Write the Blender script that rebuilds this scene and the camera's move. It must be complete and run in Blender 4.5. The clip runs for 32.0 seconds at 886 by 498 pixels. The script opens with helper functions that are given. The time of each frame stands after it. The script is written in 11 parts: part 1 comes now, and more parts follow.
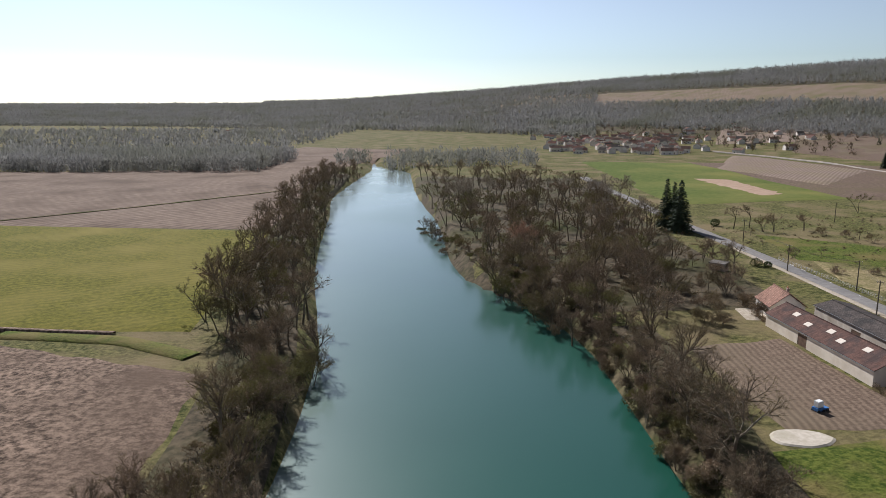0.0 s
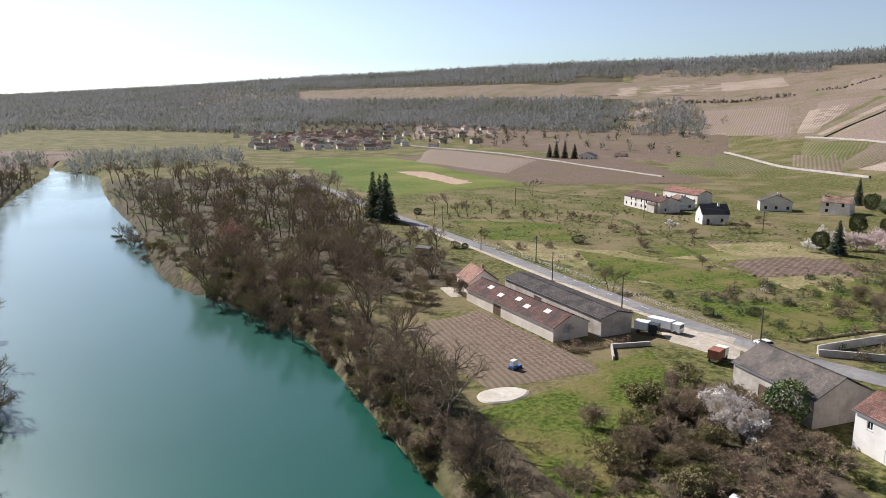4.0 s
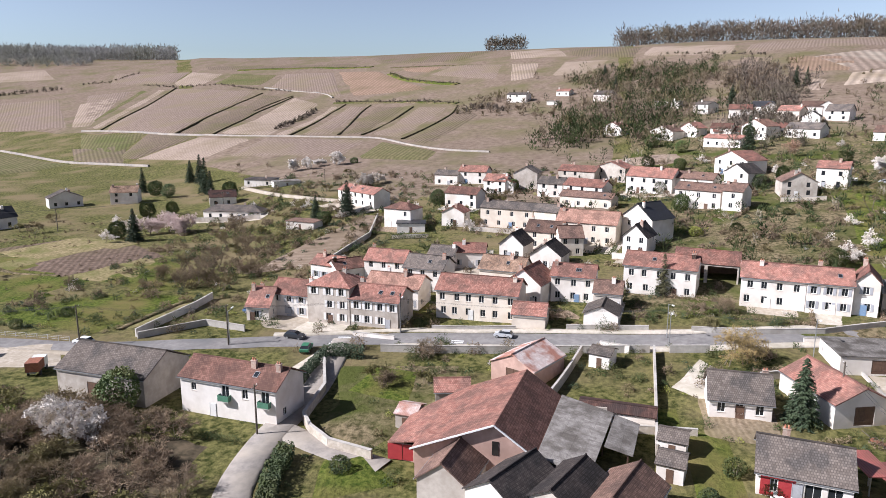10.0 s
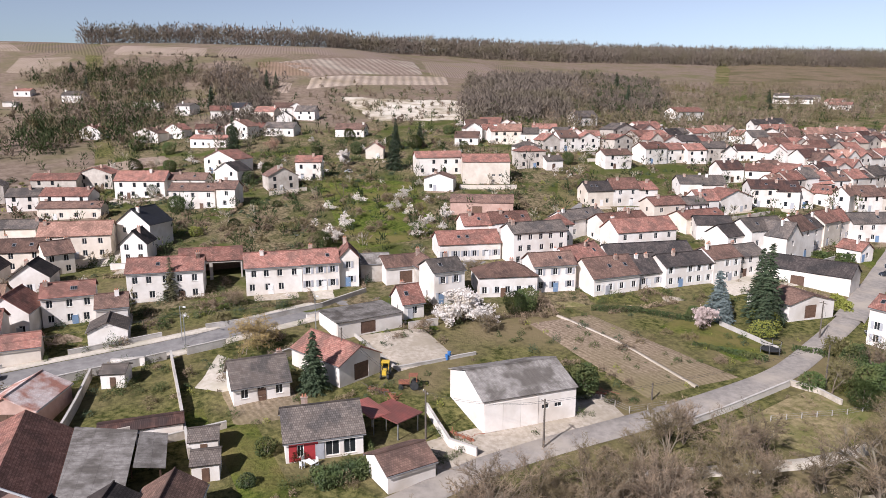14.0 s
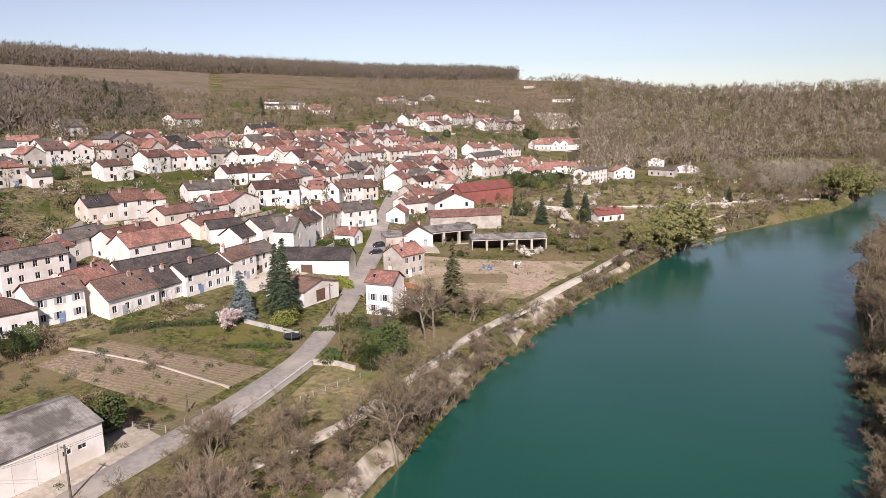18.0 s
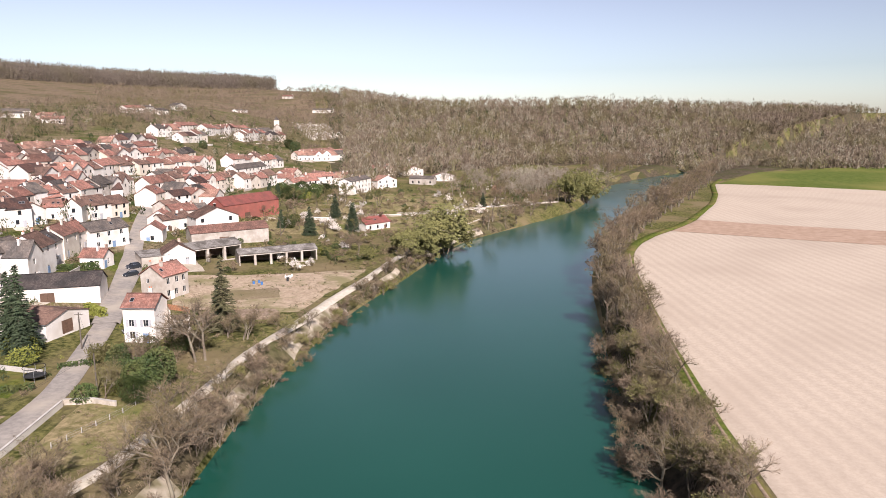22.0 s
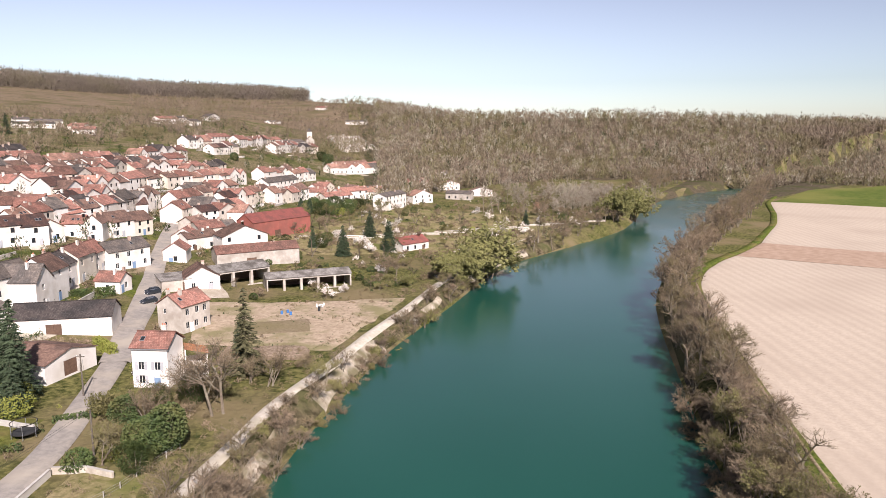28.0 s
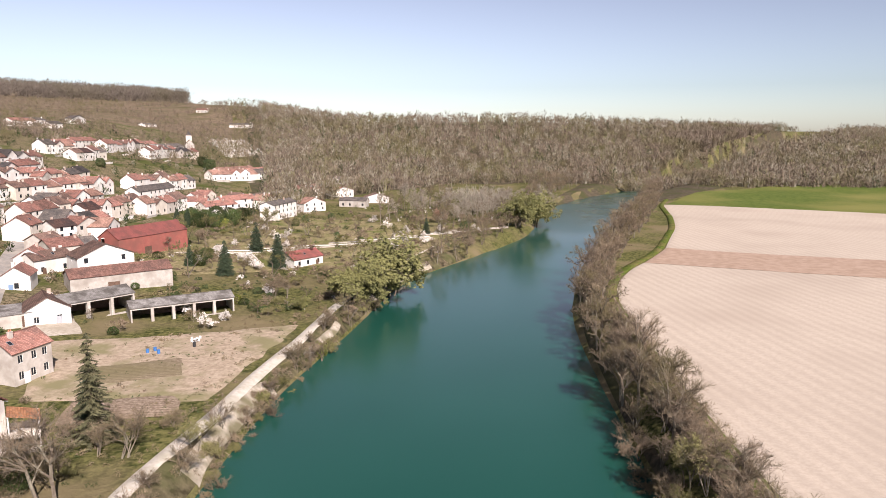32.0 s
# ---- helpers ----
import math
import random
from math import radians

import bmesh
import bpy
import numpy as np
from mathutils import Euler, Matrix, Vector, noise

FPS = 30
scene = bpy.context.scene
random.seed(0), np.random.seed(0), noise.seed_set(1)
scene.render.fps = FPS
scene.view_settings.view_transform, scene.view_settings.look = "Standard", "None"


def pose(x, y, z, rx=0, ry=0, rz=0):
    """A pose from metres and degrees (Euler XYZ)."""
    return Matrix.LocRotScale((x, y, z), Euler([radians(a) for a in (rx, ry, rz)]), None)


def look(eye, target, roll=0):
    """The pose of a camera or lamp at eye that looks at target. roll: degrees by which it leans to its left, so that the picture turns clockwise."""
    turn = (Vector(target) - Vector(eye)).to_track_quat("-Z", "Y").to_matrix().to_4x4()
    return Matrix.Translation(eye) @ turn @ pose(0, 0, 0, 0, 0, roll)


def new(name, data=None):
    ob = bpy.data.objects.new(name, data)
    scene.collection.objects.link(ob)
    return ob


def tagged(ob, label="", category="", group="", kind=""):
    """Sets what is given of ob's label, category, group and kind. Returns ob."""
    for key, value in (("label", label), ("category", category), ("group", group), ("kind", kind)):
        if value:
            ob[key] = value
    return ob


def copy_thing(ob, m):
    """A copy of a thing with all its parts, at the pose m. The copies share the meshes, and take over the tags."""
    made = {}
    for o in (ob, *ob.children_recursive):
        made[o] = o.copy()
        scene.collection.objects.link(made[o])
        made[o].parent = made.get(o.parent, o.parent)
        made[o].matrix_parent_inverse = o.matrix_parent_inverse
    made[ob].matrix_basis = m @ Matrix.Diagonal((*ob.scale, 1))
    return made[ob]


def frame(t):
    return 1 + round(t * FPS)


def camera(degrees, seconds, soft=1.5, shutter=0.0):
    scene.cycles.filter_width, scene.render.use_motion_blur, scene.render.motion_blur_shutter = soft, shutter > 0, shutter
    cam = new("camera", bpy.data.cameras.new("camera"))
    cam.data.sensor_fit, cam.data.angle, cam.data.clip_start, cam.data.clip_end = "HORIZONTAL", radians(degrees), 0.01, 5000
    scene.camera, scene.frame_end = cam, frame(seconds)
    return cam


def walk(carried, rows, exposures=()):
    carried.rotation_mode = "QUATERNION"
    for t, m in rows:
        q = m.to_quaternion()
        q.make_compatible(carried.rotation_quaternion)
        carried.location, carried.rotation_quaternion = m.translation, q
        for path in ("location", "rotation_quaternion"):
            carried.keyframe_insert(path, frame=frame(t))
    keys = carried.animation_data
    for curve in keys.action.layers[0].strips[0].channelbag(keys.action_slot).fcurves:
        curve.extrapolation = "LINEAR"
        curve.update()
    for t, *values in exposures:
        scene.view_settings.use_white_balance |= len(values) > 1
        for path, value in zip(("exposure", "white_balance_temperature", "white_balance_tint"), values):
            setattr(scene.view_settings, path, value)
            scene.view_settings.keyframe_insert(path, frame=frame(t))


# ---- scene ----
cam = camera(64.78, 32.0, 0.8)
# seconds, place, heading, tilt, roll
PATH = [
    (0, 0.00, 0.00, 51.59, 0.03, -11.19, -0.17),
    (0.5, 0.04, -0.03, 51.47, -1.44, -11.18, -0.20),
    (1, 0.09, -0.09, 51.38, -3.04, -11.16, -0.13),
    (1.5, 0.13, -0.13, 51.31, -5.04, -11.15, -0.11),
    (2, 0.19, -0.17, 51.24, -7.70, -11.22, -0.08),
    (2.5, 0.24, -0.21, 51.15, -11.09, -11.29, -0.03),
    (3, 0.31, -0.26, 51.05, -14.66, -11.33, -0.00),
    (3.5, 0.35, -0.29, 50.94, -18.95, -11.39, -0.04),
    (5.5, 0.02, -0.10, 50.44, -37.26, -11.51, -0.18),
    (6, 0.05, -0.10, 50.44, -41.55, -11.60, -0.15),
    (6.5, 0.13, -0.10, 50.46, -45.51, -11.70, -0.18),
    (7, 0.18, -0.10, 50.45, -49.67, -11.80, -0.14),
    (7.5, 0.18, -0.11, 50.45, -53.54, -11.86, -0.19),
    (8, 0.19, -0.07, 50.44, -57.89, -11.92, -0.20),
    (8.5, 0.17, -0.06, 50.41, -62.11, -11.87, -0.23),
    (9, 0.11, -0.10, 50.41, -67.28, -11.92, -0.09),
    (9.5, 0.04, -0.18, 50.40, -72.58, -11.91, -0.05),
    (10, -0.04, -0.24, 50.40, -77.77, -11.91, 0.02),
    (10.5, -0.08, -0.28, 50.38, -82.71, -11.87, -0.03),
    (11, -0.08, -0.30, 50.38, -87.21, -11.87, -0.02),
    (11.5, -0.13, -0.32, 50.40, -92.07, -11.86, -0.02),
    (12, -0.26, -0.30, 50.36, -96.46, -11.83, -0.01),
    (12.5, -0.34, -0.25, 50.22, -101.13, -11.75, -0.06),
    (13, -0.41, -0.19, 50.04, -105.39, -11.69, -0.06),
    (13.5, -0.43, -0.14, 49.89, -111.29, -11.68, 0.04),
    (14, -0.48, -0.09, 49.90, -117.79, -11.68, 0.12),
    (14.5, -0.54, -0.03, 49.92, -124.28, -11.70, 0.12),
    (16.5, -1.43, -1.08, 49.65, -142.15, -11.36, -0.61),
    (17, -1.40, -1.10, 49.65, -146.71, -11.35, -0.66),
    (17.5, -1.36, -1.13, 49.64, -151.79, -11.34, -0.63),
    (18, -1.30, -1.15, 49.62, -156.33, -11.33, -0.71),
    (18.5, -1.17, -1.03, 49.52, -161.13, -11.28, -0.68),
    (19, -1.07, -0.93, 49.46, -165.39, -11.22, -0.67),
    (19.5, -0.95, -0.83, 49.46, -169.82, -11.14, -0.62),
    (20, -0.78, -0.71, 49.52, -173.41, -11.07, -0.56),
    (20.5, -0.58, -0.56, 49.58, -176.19, -10.98, -0.52),
    (21, -0.48, -0.47, 49.62, -176.14, -10.84, -0.40),
    (21.5, -0.28, -0.48, 49.62, -175.91, -10.74, -0.31),
    (22, -0.19, -0.80, 49.63, -175.63, -10.62, -0.21),
    (22.5, 0.13, -1.65, 49.73, -175.34, -10.48, -0.15),
    (23, 0.57, -2.77, 49.71, -175.06, -10.29, -0.09),
    (23.5, 1.12, -4.13, 49.74, -174.76, -10.14, 0.01),
    (24, 1.84, -5.73, 49.76, -174.51, -10.03, 0.10),
    (24.5, 2.62, -7.43, 49.82, -174.23, -9.91, 0.14),
    (25, 3.34, -9.00, 49.91, -173.98, -9.82, 0.19),
    (25.5, 4.13, -11.06, 49.95, -173.72, -9.76, 0.19),
    (27.5, 6.45, -19.22, 50.15, -172.97, -9.66, 0.17),
    (28, 6.42, -21.37, 50.12, -173.18, -9.68, 0.07),
    (28.5, 6.50, -23.56, 50.14, -178.39, -9.72, -0.01),
    (29, 7.17, -25.82, 50.03, -179.40, -9.65, -0.02),
    (29.5, 7.50, -28.50, 49.90, -179.22, -9.59, -0.00),
    (30, 7.86, -31.26, 49.71, -179.02, -9.51, 0.05),
    (30.5, 8.35, -34.05, 49.55, -178.86, -9.43, 0.16),
    (31, 8.81, -37.04, 49.44, -178.88, -9.37, 0.22),
    (31.5, 9.42, -40.06, 49.57, -180.73, -9.36, 0.18),
    (32, 10.10, -43.06, 49.71, -182.03, -9.34, 0.12),
]
walk(cam, [(t, pose(x, y, z, 0, 0, h) @ pose(0, 0, 0, 90 + p, 0, 0) @ pose(0, 0, 0, 0, 0, r)) for t, x, y, z, h, p, r in PATH],
     [(0, 0.28, 6050, 13), (3, 0.52, 6000, 13), (6, 1.0, 5950, 16), (9, 0.82, 5850, 17), (13, 0.54, 5900, 18), (17, 0.42, 6300, 23), (20, 0.68, 6400, 22), (32, 0.72, 6400, 21)])

# ---- light ----
SUN_AZ, SUN_EL = -24.0, 39.0
world = bpy.data.worlds.new("world")
scene.world = world
world.use_nodes = True
sky = world.node_tree.nodes.new("ShaderNodeTexSky")
sky.sky_type, sky.sun_disc = "NISHITA", False
sky.sun_elevation, sky.sun_rotation = radians(SUN_EL), radians(SUN_AZ)
sky.air_density, sky.dust_density, sky.ozone_density = 1.0, 0.35, 1.4
back = world.node_tree.nodes["Background"]
back.inputs[1].default_value = 0.057
# a clear spring sky: pale at the horizon, deep overhead
deepen = world.node_tree.nodes.new("ShaderNodeVectorMath")
deepen.operation = "MULTIPLY"
deepen.inputs[1].default_value = (1 / 7.5, 1 / 7.5, 1 / 7.5)
power = world.node_tree.nodes.new("ShaderNodeGamma")
power.inputs["Gamma"].default_value = 1.6
again = world.node_tree.nodes.new("ShaderNodeVectorMath")
again.operation = "MULTIPLY"
again.inputs[1].default_value = (7.9, 9.1, 9.8)
pale = world.node_tree.nodes.new("ShaderNodeHueSaturation")
pale.inputs["Saturation"].default_value = 0.5
world.node_tree.links.new(sky.outputs[0], deepen.inputs[0])
world.node_tree.links.new(deepen.outputs[0], power.inputs["Color"])
world.node_tree.links.new(power.outputs[0], again.inputs[0])
world.node_tree.links.new(again.outputs[0], pale.inputs["Color"])
world.node_tree.links.new(pale.outputs[0], back.inputs[0])
sun = new("sun", bpy.data.lights.new("sun", "SUN"))
sun.data.energy, sun.data.angle, sun.data.color = 5.0, radians(0.55), (1.0, 0.96, 0.89)
sun_way = Vector((math.sin(radians(SUN_AZ)) * math.cos(radians(SUN_EL)), math.cos(radians(SUN_AZ)) * math.cos(radians(SUN_EL)), math.sin(radians(SUN_EL))))
sun.matrix_world = look(sun_way * 300, (0, 0, 0))

# ---- materials ----
def mat(name, c1, c2, scale=1.0, rough=0.85, bump=0.15, c3=None, scale2=0.08, metal=0.0, amount3=0.5, per_object=0.0):
    """Two tones mixed by fine noise, a third by broad stains, with relief."""
    m = bpy.data.materials.new(name)
    m.use_nodes = True
    nt = m.node_tree
    p = nt.nodes["Principled BSDF"]
    p.inputs["Roughness"].default_value, p.inputs["Metallic"].default_value = rough, metal
    p.inputs["Specular IOR Level"].default_value = 0.5 if rough < 0.85 else 0.08
    geo = nt.nodes.new("ShaderNodeNewGeometry")
    n1 = nt.nodes.new("ShaderNodeTexNoise")
    n1.inputs["Scale"].default_value, n1.inputs["Detail"].default_value, n1.inputs["Roughness"].default_value = scale, 6, 0.65
    nt.links.new(geo.outputs["Position"], n1.inputs["Vector"])
    ramp = nt.nodes.new("ShaderNodeMapRange")
    ramp.inputs["From Min"].default_value, ramp.inputs["From Max"].default_value = 0.38, 0.62
    nt.links.new(n1.outputs["Fac"], ramp.inputs["Value"])
    mix = nt.nodes.new("ShaderNodeMix")
    mix.data_type = "RGBA"
    mix.inputs["A"].default_value, mix.inputs["B"].default_value = (*c1, 1), (*c2, 1)
    nt.links.new(ramp.outputs[0], mix.inputs["Factor"])
    out = mix.outputs["Result"]
    if c3:
        n2 = nt.nodes.new("ShaderNodeTexNoise")
        n2.inputs["Scale"].default_value, n2.inputs["Detail"].default_value = scale2, 4
        nt.links.new(geo.outputs["Position"], n2.inputs["Vector"])
        r2 = nt.nodes.new("ShaderNodeMapRange")
        r2.inputs["From Min"].default_value, r2.inputs["From Max"].default_value, r2.inputs["To Max"].default_value = 0.45, 0.7, amount3 * 2
        nt.links.new(n2.outputs["Fac"], r2.inputs["Value"])
        mix2 = nt.nodes.new("ShaderNodeMix")
        mix2.data_type = "RGBA"
        nt.links.new(out, mix2.inputs["A"])
        mix2.inputs["B"].default_value = (*c3, 1)
        nt.links.new(r2.outputs[0], mix2.inputs["Factor"])
        out = mix2.outputs["Result"]
    if per_object:
        info = nt.nodes.new("ShaderNodeObjectInfo")
        hsv = nt.nodes.new("ShaderNodeHueSaturation")
        r3 = nt.nodes.new("ShaderNodeMapRange")
        r3.inputs["To Min"].default_value, r3.inputs["To Max"].default_value = 1 - per_object, 1 + per_object
        nt.links.new(info.outputs["Random"], r3.inputs["Value"])
        nt.links.new(r3.outputs[0], hsv.inputs["Value"])
        nt.links.new(out, hsv.inputs["Color"])
        out = hsv.outputs["Color"]
    nt.links.new(out, p.inputs["Base Color"])
    if bump:
        b = nt.nodes.new("ShaderNodeBump")
        b.inputs["Strength"].default_value, b.inputs["Distance"].default_value = min(1, bump * 2), 0.1 if bump < 0.7 else 0.35
        nt.links.new(n1.outputs["Fac"], b.inputs["Height"])
        nt.links.new(b.outputs[0], p.inputs["Normal"])
    m["out"] = 1
    return m


def striped(name, c1, c2, pitch, along, scale=0.6, c3=None, rough=0.95, depth=0.5, soft=0.35, bump=0.3):
    """Rows (vines, furrows, seams): bands of pitch metres running along the heading given, broken up by noise."""
    m = mat(name, c1, c2, scale, rough, bump, c3, 0.03)
    nt = m.node_tree
    p = nt.nodes["Principled BSDF"]
    geo = next(n for n in nt.nodes if n.bl_idname == "ShaderNodeNewGeometry")
    rot = nt.nodes.new("ShaderNodeMapping")
    rot.vector_type = "POINT"
    rot.inputs["Rotation"].default_value = (0, 0, radians(along))
    nt.links.new(geo.outputs["Position"], rot.inputs["Vector"])
    wave = nt.nodes.new("ShaderNodeTexWave")
    wave.wave_type, wave.bands_direction, wave.wave_profile = "BANDS", "X", "SIN"
    wave.inputs["Scale"].default_value = 2 * math.pi / pitch / 20
    wave.inputs["Distortion"].default_value, wave.inputs["Detail"].default_value = soft * 2, 2
    nt.links.new(rot.outputs[0], wave.inputs["Vector"])
    old = p.inputs["Base Color"].links[0].from_socket
    mul = nt.nodes.new("ShaderNodeMix")
    mul.data_type, mul.blend_type = "RGBA", "MULTIPLY"
    nt.links.new(old, mul.inputs["A"])
    ramp = nt.nodes.new("ShaderNodeMapRange")
    ramp.inputs["To Min"].default_value, ramp.inputs["To Max"].default_value = 1 - depth, 1.0
    nt.links.new(wave.outputs["Fac"], ramp.inputs["Value"])
    nt.links.new(ramp.outputs[0], mul.inputs["B"])
    mul.inputs["Factor"].default_value = 1.0
    nt.links.new(mul.outputs["Result"], p.inputs["Base Color"])
    return m


def local_rows(m, pitch_x, pitch_z, depth=0.35, edge=0.5):
    """Courses of roof tiles or boards, in the object's own axes."""
    nt = m.node_tree
    p = nt.nodes["Principled BSDF"]
    tc = nt.nodes.new("ShaderNodeTexCoord")
    br = nt.nodes.new("ShaderNodeTexBrick")
    br.inputs["Scale"].default_value = 1.0
    br.inputs["Brick Width"].default_value, br.inputs["Row Height"].default_value = pitch_x, pitch_z
    br.inputs["Mortar Size"].default_value = min(pitch_x, pitch_z) * 0.15
    br.inputs["Mortar Smooth"].default_value = 0.4
    br.inputs["Color1"].default_value, br.inputs["Color2"].default_value, br.inputs["Mortar"].default_value = (1, 1, 1, 1), (1 - depth, 1 - depth, 1 - depth, 1), (edge, edge, edge, 1)
    nt.links.new(tc.outputs["UV"], br.inputs["Vector"])
    old = p.inputs["Base Color"].links[0].from_socket
    mul = nt.nodes.new("ShaderNodeMix")
    mul.data_type, mul.blend_type = "RGBA", "MULTIPLY"
    mul.inputs["Factor"].default_value = 1.0
    nt.links.new(old, mul.inputs["A"])
    nt.links.new(br.outputs["Color"], mul.inputs["B"])
    nt.links.new(mul.outputs["Result"], p.inputs["Base Color"])
    return m


GRASS = mat("grass", (0.035, 0.042, 0.010), (0.165, 0.15, 0.055), 0.9, 0.95, 0.9, (0.18, 0.14, 0.075), 0.05, amount3=0.6)
LAWN = mat("lawn", (0.036, 0.058, 0.008), (0.125, 0.142, 0.028), 1.2, 0.95, 0.8, (0.15, 0.125, 0.045), 0.10, amount3=0.6)
SCRUB = mat("scrub", (0.06, 0.052, 0.024), (0.24, 0.187, 0.11), 0.9, 0.95, 0.9, (0.07, 0.08, 0.02), 0.06, amount3=0.7)
CROP = striped("young_crop", (0.085, 0.085, 0.010), (0.17, 0.15, 0.022), 3.0, 62, 0.8, (0.20, 0.165, 0.04), depth=0.15)
GREENFIELD = mat("green_field", (0.07, 0.098, 0.018), (0.11, 0.132, 0.03), 0.3, 0.95, 0.1, (0.18, 0.17, 0.05), 0.012)
PLOUGH = striped("ploughed_soil", (0.05, 0.034, 0.024), (0.32, 0.23, 0.17), 1.1, 100, 0.9, (0.13, 0.09, 0.065), depth=0.1, soft=1.2, bump=1.0)
FARSOIL = striped("far_soil", (0.17, 0.12, 0.09), (0.25, 0.185, 0.14), 5, 40, 0.25, (0.13, 0.09, 0.065), depth=0.3)
PALESOIL = striped("pale_soil", (0.44, 0.36, 0.28), (0.50, 0.412, 0.325), 3.4, -6, 1.6, (0.42, 0.34, 0.265), depth=0.08, soft=0.3, bump=0.15)
DARKSTRIP = mat("dark_strip", (0.32, 0.22, 0.155), (0.40, 0.285, 0.21), 0.3, 0.95, 0.1)
GARDENSOIL = striped("garden_soil", (0.19, 0.135, 0.095), (0.36, 0.275, 0.20), 0.9, 84, 1.6, (0.20, 0.165, 0.085), depth=0.22, soft=1.0)
DUGSOIL = striped("dug_soil", (0.13, 0.09, 0.066), (0.24, 0.175, 0.128), 1.3, 4, 1.6, (0.19, 0.145, 0.10), depth=0.3, soft=0.5)
ASPHALT = mat("asphalt", (0.19, 0.175, 0.165), (0.25, 0.235, 0.22), 0.7, 0.9, 0.05, (0.16, 0.155, 0.15), 0.12)
GRAVEL = mat("gravel", (0.33, 0.28, 0.215), (0.47, 0.405, 0.33), 1.2, 0.95, 0.2, (0.33, 0.28, 0.21), 0.2)
LANE = mat("lane_tarmac", (0.24, 0.215, 0.19), (0.32, 0.285, 0.25), 0.9, 0.95, 0.15, (0.38, 0.33, 0.27), 0.15)
ALLOTMENT = mat("bare_allotment_soil", (0.30, 0.225, 0.155), (0.44, 0.345, 0.25), 1.1, 0.95, 0.5, (0.22, 0.19, 0.10), 0.15, amount3=0.6)
PALEGRAVEL = mat("pale_gravel", (0.44, 0.385, 0.31), (0.56, 0.50, 0.42), 1.2, 0.95, 0.2, (0.38, 0.34, 0.26), 0.2)
BANK = mat("bank_earth", (0.05, 0.04, 0.022), (0.15, 0.12, 0.07), 0.5, 0.95, 0.5, (0.075, 0.08, 0.028), 0.12)


def thin(m, share=0.35):
    """Lets light through leaves and fine twigs."""
    nt = m.node_tree
    p = nt.nodes["Principled BSDF"]
    t = nt.nodes.new("ShaderNodeBsdfTranslucent")
    nt.links.new(p.inputs["Base Color"].links[0].from_socket, t.inputs["Color"])
    mix = nt.nodes.new("ShaderNodeMixShader")
    mix.inputs[0].default_value = share
    nt.links.new(p.outputs[0], mix.inputs[1])
    nt.links.new(t.outputs[0], mix.inputs[2])
    nt.links.new(mix.outputs[0], nt.nodes["Material Output"].inputs["Surface"])


# ---- the lie of the land ----
# The valley side as seen from the middle of the village: bearing, foot, shoulder and top of the slope.
BEARING = (-125, -40, -12, 0, 15, 30, 45, 57, 67, 85, 105, 124, 142, 155, 165, 176, 186, 200, 216, 235)
FOOT = (3000, 3000, 1920, 1560, 1080, 780, 540, 360, 204, 150, 120, 134, 168, 240, 360, 576, 672, 672, 744, 3000)
MID = (3840, 3840, 2640, 2160, 1500, 1200, 1020, 720, 540, 396, 372, 396, 396, 672, 840, 780, 816, 864, 1020, 3840)
MID_Z = (48.0, 48.0, 42.0, 48.0, 36.0, 42.0, 55.2, 40.8, 30.0, 25.2, 34.8, 40.8, 30.0, 48.0, 39.6, 30.0, 33.6, 30.0, 30.0, 48.0)
TOP = (4800, 4800, 3600, 2880, 2280, 1800, 1500, 1320, 1200, 960, 840, 1020, 1200, 1320, 1260, 960, 936, 1080, 1440, 4800)
TOP_Z = (90, 90, 82, 103, 130, 134, 125, 120, 119, 116, 113, 109, 107, 101, 95, 64, 64, 57.6, 50.4, 90)
PLAIN = 3.8
# Water's edge, from upstream to downstream: along y, the east bank and the west bank.
EDGE_Y = (-1080, -684, -522, -377, -324, -270, -214, -161, -113, -79, 0.0, 91, 139, 167, 223, 332, 437, 600, 670, 1080)
EDGE_E = (-560, -188, -83, -40, -12, 15.6, 27.6, 38.4, 42.0, 40.8, 37.2, 33.6, 32.4, 27.6, 4.8, -3.6, -16.8, -30, -62, -120)
EDGE_W = (-640, -250, -138, -87, -63, -42.5, -30.0, -25.2, -22.8, -24.0, -25.2, -24.0, -26.4, -31.2, -42.0, -55.2, -67, -64, -68, -126)


def smooth(a, b, v):
    f = min(1.0, max(0.0, (v - a) / (b - a)))
    return f * f * (3 - 2 * f)


def curve(xs, ys, v):
    """Smooth interpolation with flat-limited tangents."""
    n = len(xs)
    if v <= xs[0]:
        return ys[0]
    if v >= xs[-1]:
        return ys[-1]
    k = max(i for i in range(n - 1) if xs[i] <= v)
    h = xs[k + 1] - xs[k]
    d = (ys[k + 1] - ys[k]) / h

    def slope(i):
        if i == 0 or i == n - 1:
            return d
        a, b = (ys[i] - ys[i - 1]) / (xs[i] - xs[i - 1]), (ys[i + 1] - ys[i]) / (xs[i + 1] - xs[i])
        return 0.0 if a * b <= 0 else 2 * a * b / (a + b)
    m0, m1, t = slope(k), slope(k + 1), (v - xs[k]) / h
    return (2 * t**3 - 3 * t**2 + 1) * ys[k] + (t**3 - 2 * t**2 + t) * h * m0 + (3 * t**2 - 2 * t**3) * ys[k + 1] + (t**3 - t**2) * h * m1


